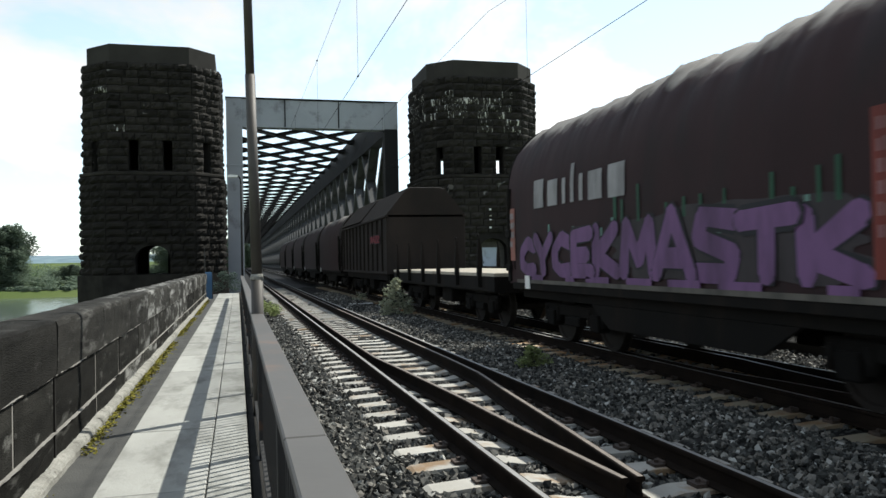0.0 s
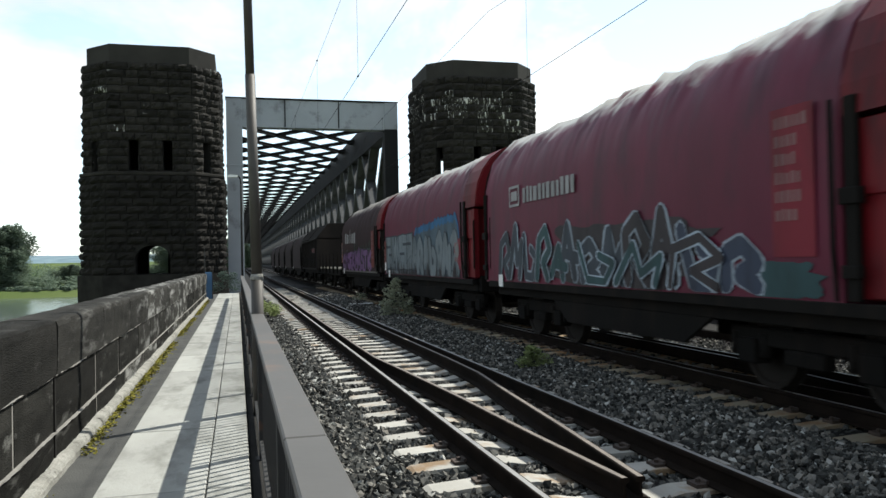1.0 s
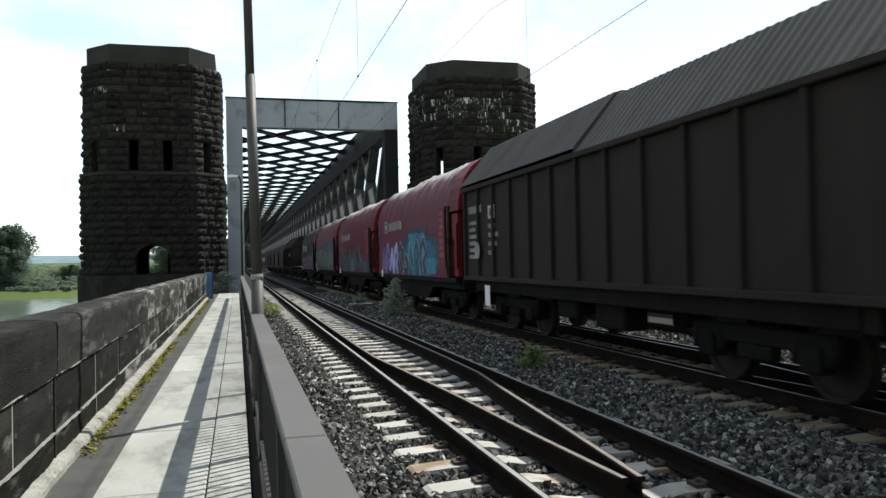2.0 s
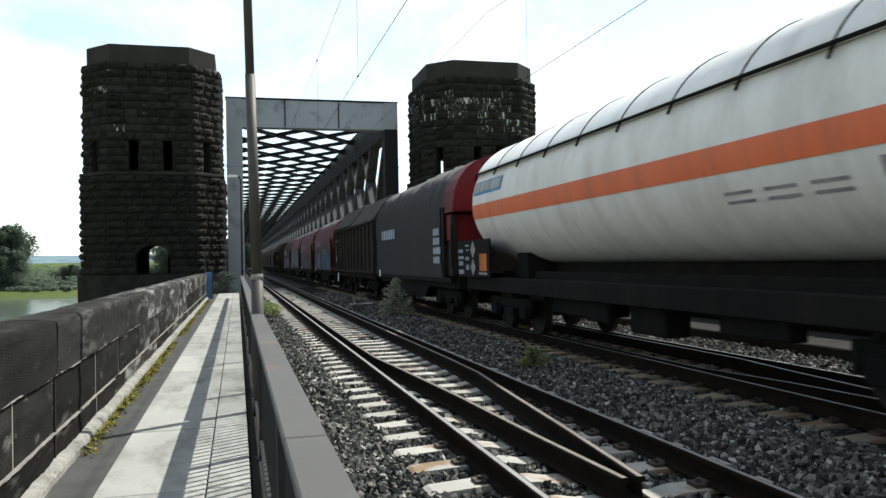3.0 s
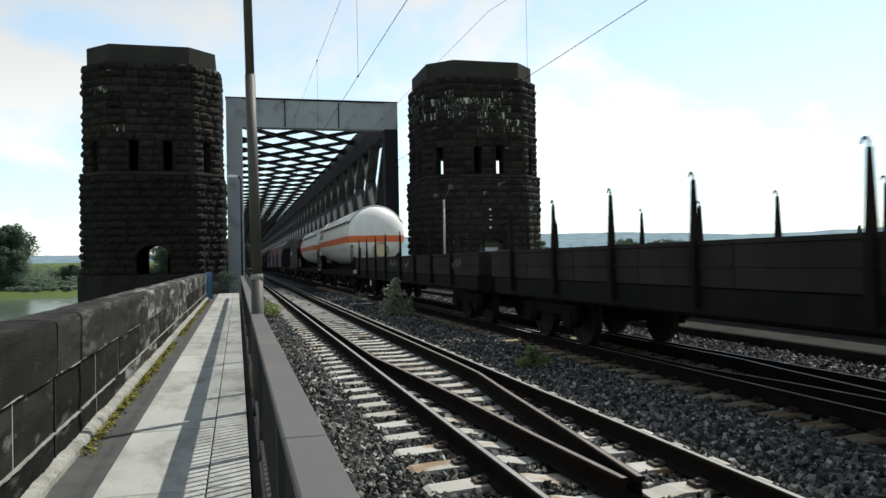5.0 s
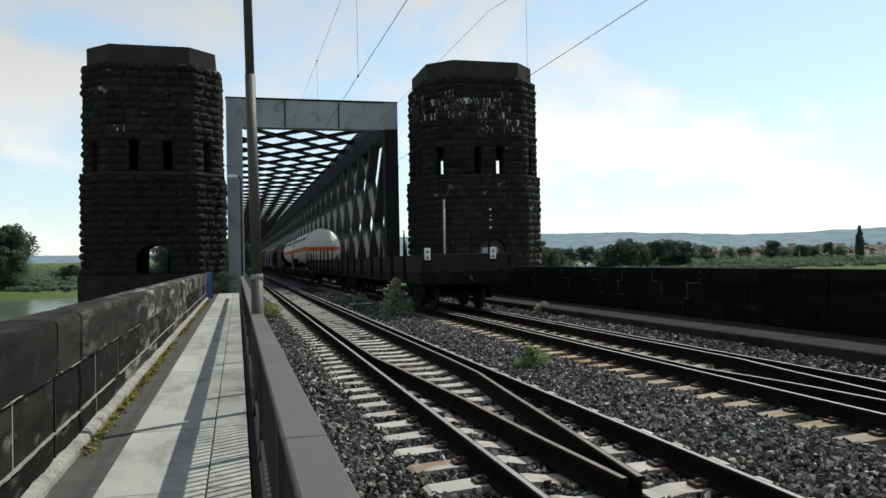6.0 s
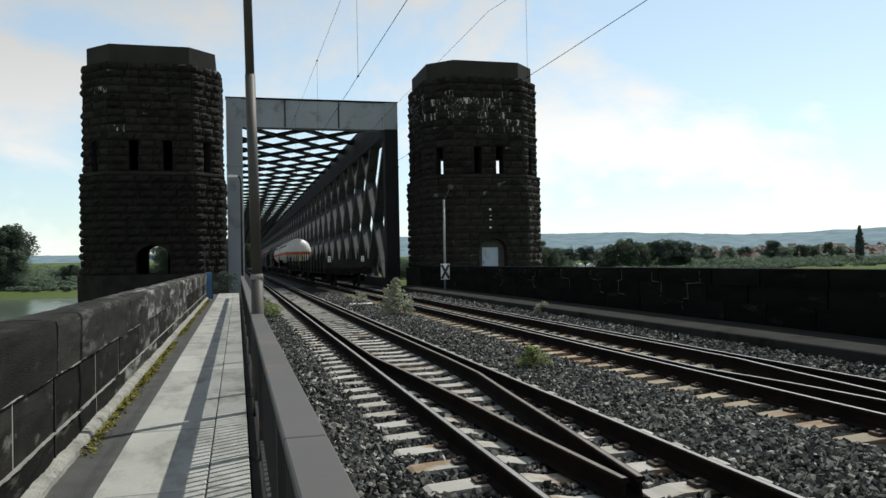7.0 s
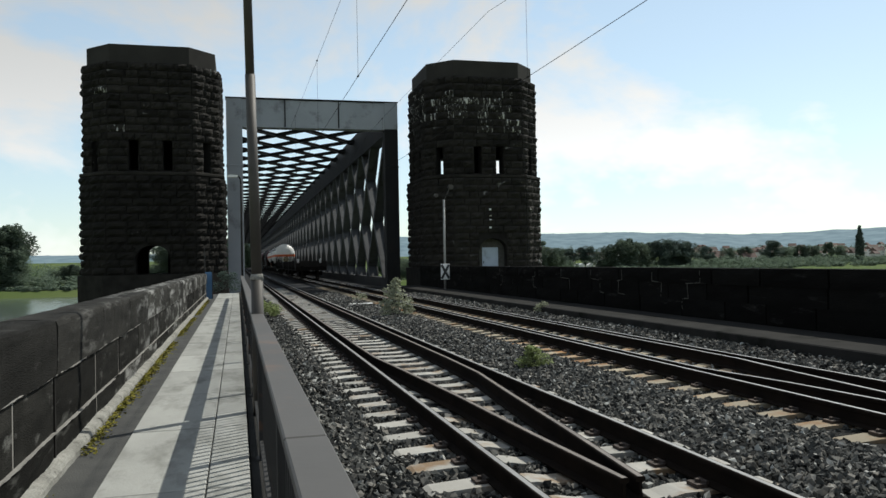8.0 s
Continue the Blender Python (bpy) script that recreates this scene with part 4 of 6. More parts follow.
INK = {k: painted("paint_" + k, c, tuple(v * 0.82 for v in c), tuple(v * 0.35 + 0.006 for v in c), 0.55, dirt_at=(0.42, 0.72)) for k, c in {
    "purple": (0.175, 0.09, 0.20), "silver": (0.165, 0.195, 0.21), "black": (0.022, 0.022, 0.026), "blue": (0.03, 0.13, 0.27), "teal": (0.035, 0.075, 0.08),
    "white": (0.50, 0.50, 0.49), "cyan": (0.05, 0.20, 0.29), "lilac": (0.36, 0.33, 0.66), "green": (0.025, 0.085, 0.05), "grey": (0.33, 0.32, 0.32), "pale_green": (0.14, 0.25, 0.21), "salmon": (0.34, 0.15, 0.12), "rust": (0.17, 0.038, 0.03),
    "rose": (0.20, 0.022, 0.035), "faded": (0.24, 0.12, 0.12), "sky": (0.14, 0.34, 0.56), "signal": (0.60, 0.17, 0.03), "mist": (0.42, 0.50, 0.58), "faded_white": (0.20, 0.195, 0.19), "dusk": (0.045, 0.055, 0.085), "slate_blue": (0.075, 0.11, 0.14), "pale": (0.30, 0.35, 0.40), "soil": (0.115, 0.105, 0.09), "violet": (0.20, 0.10, 0.33), "murk": (0.045, 0.037, 0.04), "slate": (0.05, 0.06, 0.075), "sea": (0.02, 0.12, 0.20)}.items()}
SIDE = -1.475


def flat_quads(quads, x, step=0.0001):
    """Thin patches lying on a wagon side that faces -x: corner lists of (y, z)."""
    bm = bmesh.new()
    for k, q in enumerate(quads):
        bm.faces.new([bm.verts.new((x - k * step, y, z)) for y, z in q])
    return bm


def rect(y0, y1, z0, z1, lean=0.0):
    return [(y0, z0), (y1, z0), (y1 + lean, z1), (y0 + lean, z1)]


def stroke(p, q, w0, w1):
    (a, b), (c, d) = p, q
    n = math.hypot(c - a, d - b) or 1
    u, v = -(d - b) / n, (c - a) / n
    return [(a + u * w0, b + v * w0), (a - u * w0, b - v * w0), (c - u * w1, d - v * w1), (c + u * w1, d + v * w1)]


GLYPHS = [
    [(0, 0), (0.02, 0.6), (0.22, 0.97), (0.7, 1), (1, 0.68), (1.02, 0), (0.7, 0.02), (0.66, 0.5), (0.5, 0.66), (0.36, 0.5), (0.33, 0)],
    [(0, 0), (0.2, 0.5), (0.36, 1.08), (0.52, 1.12), (0.78, 0.52), (1.05, 0), (0.68, 0), (0.6, 0.26), (0.42, 0.24), (0.3, 0)],
    [(0, 0), (0.02, 0.26), (0.6, 0.33), (0.05, 0.55), (0.08, 0.93), (0.55, 1.05), (1, 0.92), (0.95, 0.7), (0.42, 0.72), (0.97, 0.46), (1.02, 0.1), (0.7, -0.02)],
    [(0, 0), (0.04, 1), (0.62, 1.03), (0.97, 0.78), (0.68, 0.5), (1.08, 0), (0.72, 0), (0.45, 0.36), (0.3, 0)],
    [(0, 0.04), (0.06, 0.97), (0.34, 1.0), (0.38, 0.62), (0.62, 0.62), (0.66, 1.02), (1, 0.95), (0.96, 0), (0.62, 0.02), (0.58, 0.34), (0.4, 0.34), (0.34, 0)],
    [(0.05, 0), (0, 0.95), (0.33, 1), (0.34, 0.34), (0.98, 0.3), (1, 0)]]


def rounded(pts, times):
    for k in range(times):
        pts = [q for a, b in zip(pts, pts[1:] + pts[:1]) for q in ((a[0] * 0.76 + b[0] * 0.24, a[1] * 0.76 + b[1] * 0.24), (a[0] * 0.24 + b[0] * 0.76, a[1] * 0.24 + b[1] * 0.76))]
    return pts


def grown(pts, d):
    """The outline moved outwards by d (points run clockwise or not)."""
    area = sum(a[0] * b[1] - b[0] * a[1] for a, b in zip(pts, pts[1:] + pts[:1]))
    s = 1 if area > 0 else -1
    out = []
    for a, b, c in zip(pts[-1:] + pts[:-1], pts, pts[1:] + pts[:1]):
        u, v = Vector((b[0] - a[0], b[1] - a[1])).normalized(), Vector((c[0] - b[0], c[1] - b[1])).normalized()
        t = (u + v).normalized() if (u + v).length > 0.1 else u
        out.append((b[0] + s * t.y * d, b[1] - s * t.x * d))
    return out


def band(pts, d):
    """A closed line of width d along an outline, as quads."""
    inner = grown(pts, -d)
    n = len(pts)
    return [[pts[i], pts[(i + 1) % n], inner[(i + 1) % n], inner[i]] for i in range(n)]


def sprayed(wagon, y_from, y_to, z0, z1, fills, line, seed, letters=8, smooth=2, width=0.035, spread=1.25, x=SIDE, uneven=0.35, glyphs=GLYPHS):
    """Fat sprayed shapes that overlap, each with its own outline; nothing that could be read."""
    rng = random.Random(seed)
    step = (y_to - y_from) / letters
    sheets = {}
    for k in range(letters):
        h = (z1 - z0) * rng.uniform(1 - uneven, 1.0)
        a = y_from + k * step
        lean = rng.uniform(-0.25, 0.25) * step
        flip = rng.random() < 0.5
        base = z0 + (z1 - z0 - h) * rng.uniform(0, 0.5)
        pts = []
        for u, v in rng.choice(glyphs):
            u, v = (1 - u if flip else u) + rng.uniform(-0.07, 0.07), max(0.0, v + rng.uniform(-0.05, 0.05))
            pts.append((a + u * step * spread + lean * v, base + v * h))
        pts = rounded(pts, smooth)
        level = x - 0.004 - k * 0.0012
        sheets.setdefault(fills[k * len(fills) // letters], []).append((pts, level))
        ring = sheets.setdefault(line, [])
        ring += [(q, level - 0.0006) for q in band(grown(pts, width * 0.5), width)]
        # a short inner stroke
        cu, cv = a + step * rng.uniform(0.3, 0.7), base + h * rng.uniform(0.3, 0.7)
        ring.append((stroke((cu, cv), (cu + lean + rng.uniform(-0.15, 0.15), cv + h * rng.uniform(-0.25, 0.25)), width * 0.4, width * 0.5), level - 0.0006))
    for ink, faces in sheets.items():
        bm = bmesh.new()
        for pts, level in faces:
            bm.faces.new([bm.verts.new((level, y, z)) for y, z in pts])
        tagged(part("paint_outline" if ink == line else "paint_fill", bm, INK[ink], wagon), kind="stuff")


SPRAY = {"C": [[(0.95, 0.85), (0.5, 1), (0.1, 0.7), (0.1, 0.3), (0.5, 0), (0.95, 0.15)]], "Y": [[(0, 1), (0.45, 0.5), (1, 1)], [(0.45, 0.5), (0.5, 0)]],
         "E": [[(0.95, 1), (0.1, 0.95), (0.1, 0.05), (1, 0)], [(0.1, 0.5), (0.8, 0.5)]], "K": [[(0.1, 1), (0.1, 0)], [(0.95, 1), (0.15, 0.45), (1, 0)]],
         "M": [[(0, 0), (0.12, 1), (0.5, 0.35), (0.88, 1), (1, 0)]], "A": [[(0, 0), (0.5, 1.1), (1, 0)], [(0.2, 0.36), (0.8, 0.36)]],
         "S": [[(0.95, 0.9), (0.2, 1), (0.08, 0.66), (0.9, 0.4), (0.8, 0.05), (0, 0)]], "T": [[(0, 0.95), (1, 1)], [(0.5, 0.97), (0.5, 0)]],
         "peak": [[(0, 0), (0.4, 1), (0.6, 0.3), (1, 0.7), (0.9, 0)]], "loop": [[(0.1, 0), (0.15, 0.8), (0.6, 1), (0.95, 0.6), (0.5, 0.35), (0.9, 0)]],
         "spike": [[(0, 0.2), (0.45, 0.95), (0.75, 0.1)], [(0.2, 0.5), (0.95, 0.4)]], "hook": [[(0, 1), (0.3, 0.1), (0.8, 0), (1, 0.5), (0.6, 0.7)]]}


def strokes(wagon, signs, y_start, y_end, z0, height, fills, line, weight, edge, seed, slant=0.0, x=SIDE):
    """Sprayed signs in fat strokes that read towards -y, each with an outline."""
    rng = random.Random(seed)
    step = (y_start - y_end) / len(signs)
    sheets = {}
    for k, sign in enumerate(signs):
        hk = height[k % len(height)]
        left = y_start - k * step
        level = x - 0.006 - 0.014 * (k % 2)
        n = 0
        for ink, wide in ((line, weight + edge), (fills[k * len(fills) // len(signs)], weight)):
            for run in SPRAY[sign]:
                pts = [(left - step * (0.04 + 0.92 * u) - slant * v * hk + rng.uniform(-0.02, 0.02), z0 + v * hk) for u, v in run]
                pts = [(y, max(z, z0 + 0.6 * weight)) for y, z in pts]
                for p, q in zip(pts, pts[1:]):
                    sheets.setdefault(ink, []).append((level - n * 0.0002, stroke(p, q, wide * rng.uniform(0.85, 1.1), wide * rng.uniform(0.85, 1.1))))
                    n += 1
                for y, z in pts:
                    turn = rng.uniform(0, 1)
                    sheets.setdefault(ink, []).append((level - n * 0.0002, [(y + wide * 0.98 * math.cos(turn + i * 1.0472), z + wide * 0.98 * math.sin(turn + i * 1.0472)) for i in range(6)]))
                    n += 1
    for ink, faces in sheets.items():
        bm = bmesh.new()
        for depth, pts in faces:
            bm.faces.new([bm.verts.new((depth, y, max(z, z0 - 0.03))) for y, z in pts])
        tagged(part("paint_outline" if ink == line else "paint_fill", bm, INK[ink], wagon), kind="stuff")


def on_hood(quads, off=0.02):
    """Patches (y0, y1, z0, z1) that follow the curve of a hood's side."""
    bm = bmesh.new()
    zs, xs = [z for _, z in HOOD], [x for x, _ in HOOD]
    for y0, y1, z0, z1 in quads:
        rows = [[bm.verts.new((-float(np.interp(z0 + (z1 - z0) * i / 4, zs, xs)) - off, y, z0 + (z1 - z0) * i / 4)) for y in (y0, y1)] for i in range(5)]
        for a, b in zip(rows, rows[1:]):
            bm.faces.new((a[0], a[1], b[1], b[0]))
    return bm


def paint_patch(wagon, y0, y1, z0, z1, ink, seed, level=0.0015, rough=0.12, x=SIDE):
    """One large sprayed patch with a ragged cloudy rim."""
    bm = bmesh.new()
    n = 64
    cy, cz = (y0 + y1) / 2, (z0 + z1) / 2
    pts = []
    for i in range(n):
        a = 2 * math.pi * i / n
        c, s = math.cos(a), math.sin(a)
        m = (abs(c) ** 4 + abs(s) ** 4) ** -0.25 * (1 + rough * (noise.noise((c * 3 + seed, s * 3, 0)) + 0.35 * noise.noise((c * 6, s * 6 + seed, 3))))
        pts.append((cy + (y1 - y0) / 2 * c * m, max(z0, cz + (z1 - z0) / 2 * s * m)))
    bm.faces.new([bm.verts.new((x - level, y, z)) for y, z in pts])
    tagged(part("paint_cloud", bm, INK[ink], wagon), kind="stuff")


def paint_marks(wagon, quads, ink, level=0.02, x=SIDE):
    tagged(part("paint_line", flat_quads(quads, x - level), INK[ink], wagon), kind="stuff")


def bar_text(wagon, y_from, z, width, height, ink, seed, lines=1, x=SIDE, gap=0.25):
    """Illegible lettering as plain upright bars."""
    rng = random.Random(seed)
    q = []
    for k in range(lines):
        y, zz = y_from, z - k * height * (1 + gap)
        end = y_from - width * (rng.uniform(0.6, 1.0) if lines > 1 else 1)
        while y > end:
            w = height * rng.uniform(0.35, 0.6)
            q.append(rect(y - w, y, zz, zz + height * rng.uniform(0.85, 1.0)))
            y -= w + height * 0.2
    tagged(part("lettering", flat_quads(q, x - 0.013), INK[ink], wagon), kind="stuff")


BOGIE_FRAME = None


def add_bogie(wagon, y, name="bogie"):
    global BOGIE_FRAME
    if BOGIE_FRAME is None:
        bm = boxes([(s * 1.02 - 0.06, s * 1.02 + 0.06, -1.25, 1.25, 0.52, 0.72) for s in (-1, 1)] + [(-0.9, 0.9, -0.2, 0.2, 0.50, 0.74)]
                   + [(s * 1.02 - 0.11, s * 1.02 + 0.11, d * 0.9 - 0.16, d * 0.9 + 0.16, 0.32, 0.60) for s in (-1, 1) for d in (-1, 1)]
                   + [(s * 1.03 - 0.08, s * 1.03 + 0.08, -0.3, 0.3, 0.36, 0.52) for s in (-1, 1)], 0.02)
        for s in (-1, 1):
            for d in (-1.15, -0.65, 0.65, 1.15):
                tube(bm, (s * 1.04, d, 0.40), (s * 1.04, d, 0.66), 0.075, n=8)
        fr = to_mesh("bogie", bm, UNDER)
        bm = bmesh.new()
        out = [(0.10, 0), (0.10, 0.10), (0.03, 0.12), (0.03, 0.38), (0.065, 0.40), (0.065, 0.46), (-0.05, 0.465), (-0.07, 0.49), (-0.075, 0.40), (-0.02, 0.37), (-0.02, 0.12), (-0.09, 0.10)]
        n = 20
        rings = [[bm.verts.new((u, r * math.cos(2 * math.pi * i / n), r * math.sin(2 * math.pi * i / n))) for i in range(n)] for u, r in out[1:]]
        for a, b in zip(rings, rings[1:] + rings[:1]):
            for i in range(n):
                bm.faces.new((a[i], a[(i + 1) % n], b[(i + 1) % n], b[i]))
        tube(bm, (-0.75, 0, 0), (0.12, 0, 0), 0.08, n=8)
        BOGIE_FRAME = (fr, to_mesh("wheel", bm, WHEEL))
    bo = part(name, BOGIE_FRAME[0], None, wagon)
    bo.location = (0, y, 0)
    for s in (-1, 1):
        for d in (-0.9, 0.9):
            wh = part("wheel", BOGIE_FRAME[1], None, bo)
            wh.location, wh.rotation_euler = (s * 0.74, d, 0.462), (0, 0, 0 if s > 0 else math.pi)


def add_running_gear(wagon, length, bogie_at, sole=(0.82, 1.10), hanging=True):
    h = length / 2
    for s in (-1, 1):
        part("sole_bar", boxes([(s * 1.25 - 0.07, s * 1.25 + 0.07, -h + 0.81, h - 0.81, *sole)], 0.012), UNDER, wagon)
        part("headstock", boxes([(-1.3, 1.3, s * (h - 0.7) - 0.1, s * (h - 0.7) + 0.1, 0.80, 1.16)], 0.012), UNDER, wagon)
    part("floor_frame", boxes([(-1.17, 1.17, -h + 0.82, h - 0.82, sole[1] - 0.1, sole[1] - 0.02)], 0.012), UNDER, wagon)
    for d in (-1, 1):
        for s in (-1, 1):
            bm = bmesh.new()
            tube(bm, (s * 0.875, d * (h - 0.62), 1.05), (s * 0.875, d * (h - 0.12), 1.05), 0.09, n=10)
            tube(bm, (s * 0.875, d * (h - 0.12), 1.05), (s * 0.875, d * (h - 0.02), 1.05), 0.22, n=14)
            part("buffer", bm, UNDER, wagon)
        bm = bmesh.new()
        bent_tube(bm, [(0, d * (h - 0.6), 1.0), (0, d * (h - 0.2), 1.02), (0, d * (h + 0.02), 0.85)], 0.045, 8)
        part("coupling_hook", bm, UNDER, wagon)
        add_bogie(wagon, d * bogie_at)
    # brake gear and boxes below the sole bar
    if not hanging:
        return
    for name, b in (("air_tank", (-1.1, -0.7, -0.9, 0.1, 0.42, 0.82)), ("tool_box", (-1.15, -1.0, 0.7, 1.5, 0.5, 0.82)), ("brake_beam", (-0.5, 0.5, -1.6, -1.2, 0.5, 0.8))):
        part(name, boxes([b], 0.03), UNDER, wagon)


HOOD = [(1.46, 1.06), (1.465, 1.6), (1.465, 2.2), (1.46, 2.72), (1.44, 3.00), (1.38, 3.28), (1.26, 3.56), (1.06, 3.82), (0.78, 4.02), (0.42, 4.14), (0, 4.19)]


def hood_outline(grow=0.0):
    half = [(x + grow * (x > 0), z + (grow if z > 2 else 0)) for x, z in HOOD]
    return half + [(-x, z) for x, z in half[-2::-1]]


def make_tarp_wagon(tarp, label, seed, end=END_RED, hood=END_RED):
    w = thing("tarpaulin_wagon", label, "freight wagon", (0, 0, 0), "freight train wagons")
    out = hood_outline()
    bm = bmesh.new()
    steps = 260
    rings = []
    for j in range(steps + 1):
        y = -4.58 + 10.28 * j / steps
        hoop = abs(math.sin(y / 1.03 * math.pi / 1.0))
        ring = []
        for x, z in out:
            k = max(0.0, (z - 2.9) / 1.4)
            sag = k * (0.028 * (hoop - 0.6) + 0.075 * noise.noise((x * 2.6 + seed, y * 2.6 + z, z * 3.0)) + 0.03 * noise.noise((x * 6 + seed, y * 6, z * 6))) + 0.012 * noise.noise((x, y * 1.1 + seed, z * 1.5))
            drape = 0.05 * k * (noise.noise((seed + 9, y * 0.9 + x * 0.8, 0)))
            fold = 0.085 * k * (1 - abs(noise.noise((x * 1.2 + seed, y * 3.4 + z * 2.2, 1))) * 3.2) * max(0.0, 0.4 + noise.noise((y * 0.6, seed, x)))
            ring.append(bm.verts.new((x * (1 + 0.4 * sag), y, z + (sag + drape + fold if z > 2.5 else 0))))
        rings.append(ring)
    for a, b in zip(rings, rings[1:]):
        for i in range(len(out) - 1):
            bm.faces.new((a[i], a[i + 1], b[i + 1], b[i])).smooth = True
    bm.faces.new(rings[0])
    bm.faces.new(rings[-1][::-1])
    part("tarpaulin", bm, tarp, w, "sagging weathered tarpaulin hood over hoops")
    for d in (-1, 1):
        bm = bmesh.new()
        up = [(x, z) for x, z in hood_outline(0.015) if z > 2.7]
        prism(bm, up, *((-5.60, -4.585) if d < 0 else (5.705, 5.74)))
        bmesh.ops.bevel(bm, geom=[e for e in bm.edges if abs(e.verts[0].co.y - e.verts[1].co.y) < 0.01], offset=0.03, segments=2, affect="EDGES")
        part("end_hood", bm, hood if d < 0 else UNDER, w, "steel end hood")
        y0, y1 = (-5.20, -4.59) if d < 0 else (5.705, 5.735)
        part("end_wall", boxes([(-1.40, 1.40, y0, y1, 1.12, 2.695)], 0.015), end, w, "steel bulkhead")
        if d < 0:
            part("end_panel", boxes([(-1.43, 1.43, -5.22, -4.592, 2.02, 2.69)], 0.012), hood, w, "red upper end panel" if hood is END_RED else "")
        for x in (-1.38, -0.5, 0.5, 1.38):
            part("rib", boxes([(x - 0.06, x + 0.06, -5.38 if d < 0 else 5.736, -5.205 if d < 0 else 5.78, 1.12, 2.69)], 0.01), end, w)
        bm = bmesh.new()
        bent_tube(bm, [(-1.40, d * 5.3, 1.3), (-1.46, d * 5.4, 1.35), (-1.46, d * 5.4, 2.4), (-1.40, d * 5.3, 2.45)], 0.02, 6)
        part("grab_rail", bm, UNDER, w)
        bm = bmesh.new()
        bent_tube(bm, [(-1.46, -4.5 if d < 0 else 5.62, 1.1), (-1.50, -4.5 if d < 0 else 5.62, 1.6), (-1.50, -4.5 if d < 0 else 5.62, 2.9)], 0.022, 6)
        part("grab_rail", bm, UNDER, w)
        ye = -4.72 if d < 0 else 5.64
        bm = boxes([(-1.50, -1.44, ye - 0.07, ye + 0.07, 1.1, 2.9), (-1.53, -1.45, ye - 0.12, ye + 0.12, 1.95, 2.1), (-1.53, -1.45, ye - 0.1, ye + 0.1, 1.3, 1.42)], 0.01)
        tagged(part("lock_gear", bm, UNDER, w, "dark locking gear"), kind="stuff")
    for s in (-1, 1):
        part("side_sill", boxes([(s * 1.44 - 0.04, s * 1.44 + 0.04, -5.3, 5.5, 0.96, 1.085)], 0.01), UNDER, w)
    add_running_gear(w, 12.0, 3.6, (0.80, 1.06))
    for s in (-1, 1):
        bm = bmesh.new()
        prism(bm, [(-2.35, 0.80), (-1.75, 0.46), (1.75, 0.46), (2.35, 0.80)], s * 1.33, s * 1.27, "x")
        part("fish_belly_girder", bm, UNDER, w, "dirty brown fish-belly side girder")
    part("label_plate", boxes([(-1.50, -1.49, 4.55, 4.78, 0.98, 1.22)]), WHITE, w, "small white paper label")
    return w


def data_panel(w, y, z0, z1, width, plate, ink, seed):
    part("data_panel", flat_quads([rect(y - width, y, z0, z1)], SIDE - 0.008), INK[plate], w)
    bar_text(w, y - 0.06, z1 - 0.2, width * 0.8, 0.12, ink, seed, lines=max(2, int((z1 - z0) / 0.22)), gap=0.5)


def make_van(body_mat, roof_mat, length, label, name="covered_wagon"):
    """Sliding-roof wagon: ribbed sides, sloping corrugated roof halves."""
    w = thing(name, label, "freight wagon", (0, 0, 0), "freight train wagons")
    h = length / 2 - 0.18
    part("body", boxes([(-1.40, 1.40, -h, h, 1.15, 3.12)]), body_mat, w)
    rib = to_mesh("rib", boxes([(-0.045, 0.045, -0.05, 0.05, 1.12, 3.12)], 0.01), body_mat)
    k = int(2 * h / 1.05)
    for i in range(k + 1):
        for s in (-1, 1):
            ob = part("rib", rib, None, w)
            ob.location = (s * 1.425, -h + 0.05 + (2 * h - 0.1) * i / k, 0)
    for s in (-1, 1):
        part("roof_rail", boxes([(s * 1.44 - 0.06, s * 1.44 + 0.06, -h - 0.03, h + 0.03, 3.10, 3.20)], 0.015), body_mat, w)
    part("floor", boxes([(-1.48, 1.48, -h, h, 1.06, 1.16)], 0.015), body_mat, w)
    for y0, y1, up in ((-h - 0.05, 0.02, 0.0), (-0.05, h + 0.05, 0.05)):
        bm = bmesh.new()
        n = int((y1 - y0) / 0.09)
        out = [(-1.48, 3.19), (-0.72, 4.12), (-0.55, 4.17), (0.55, 4.17), (0.72, 4.12), (1.48, 3.19)]
        rings = []
        for j in range(n + 1):
            y = y0 + (y1 - y0) * j / n
            b = 0.022 * (j % 2) + up
            rings.append([bm.verts.new((x * (1 + up * 0.4), y, z + b)) for x, z in out])
        for a, b in zip(rings, rings[1:]):
            for i in range(5):
                bm.faces.new((a[i], a[i + 1], b[i + 1], b[i]))
        bm.faces.new(rings[0])
        bm.faces.new(rings[-1][::-1])
        part("roof_half", bm, roof_mat, w, "sloping corrugated sheet roof half")
    add_running_gear(w, length, length / 2 - 2.6)
    return w


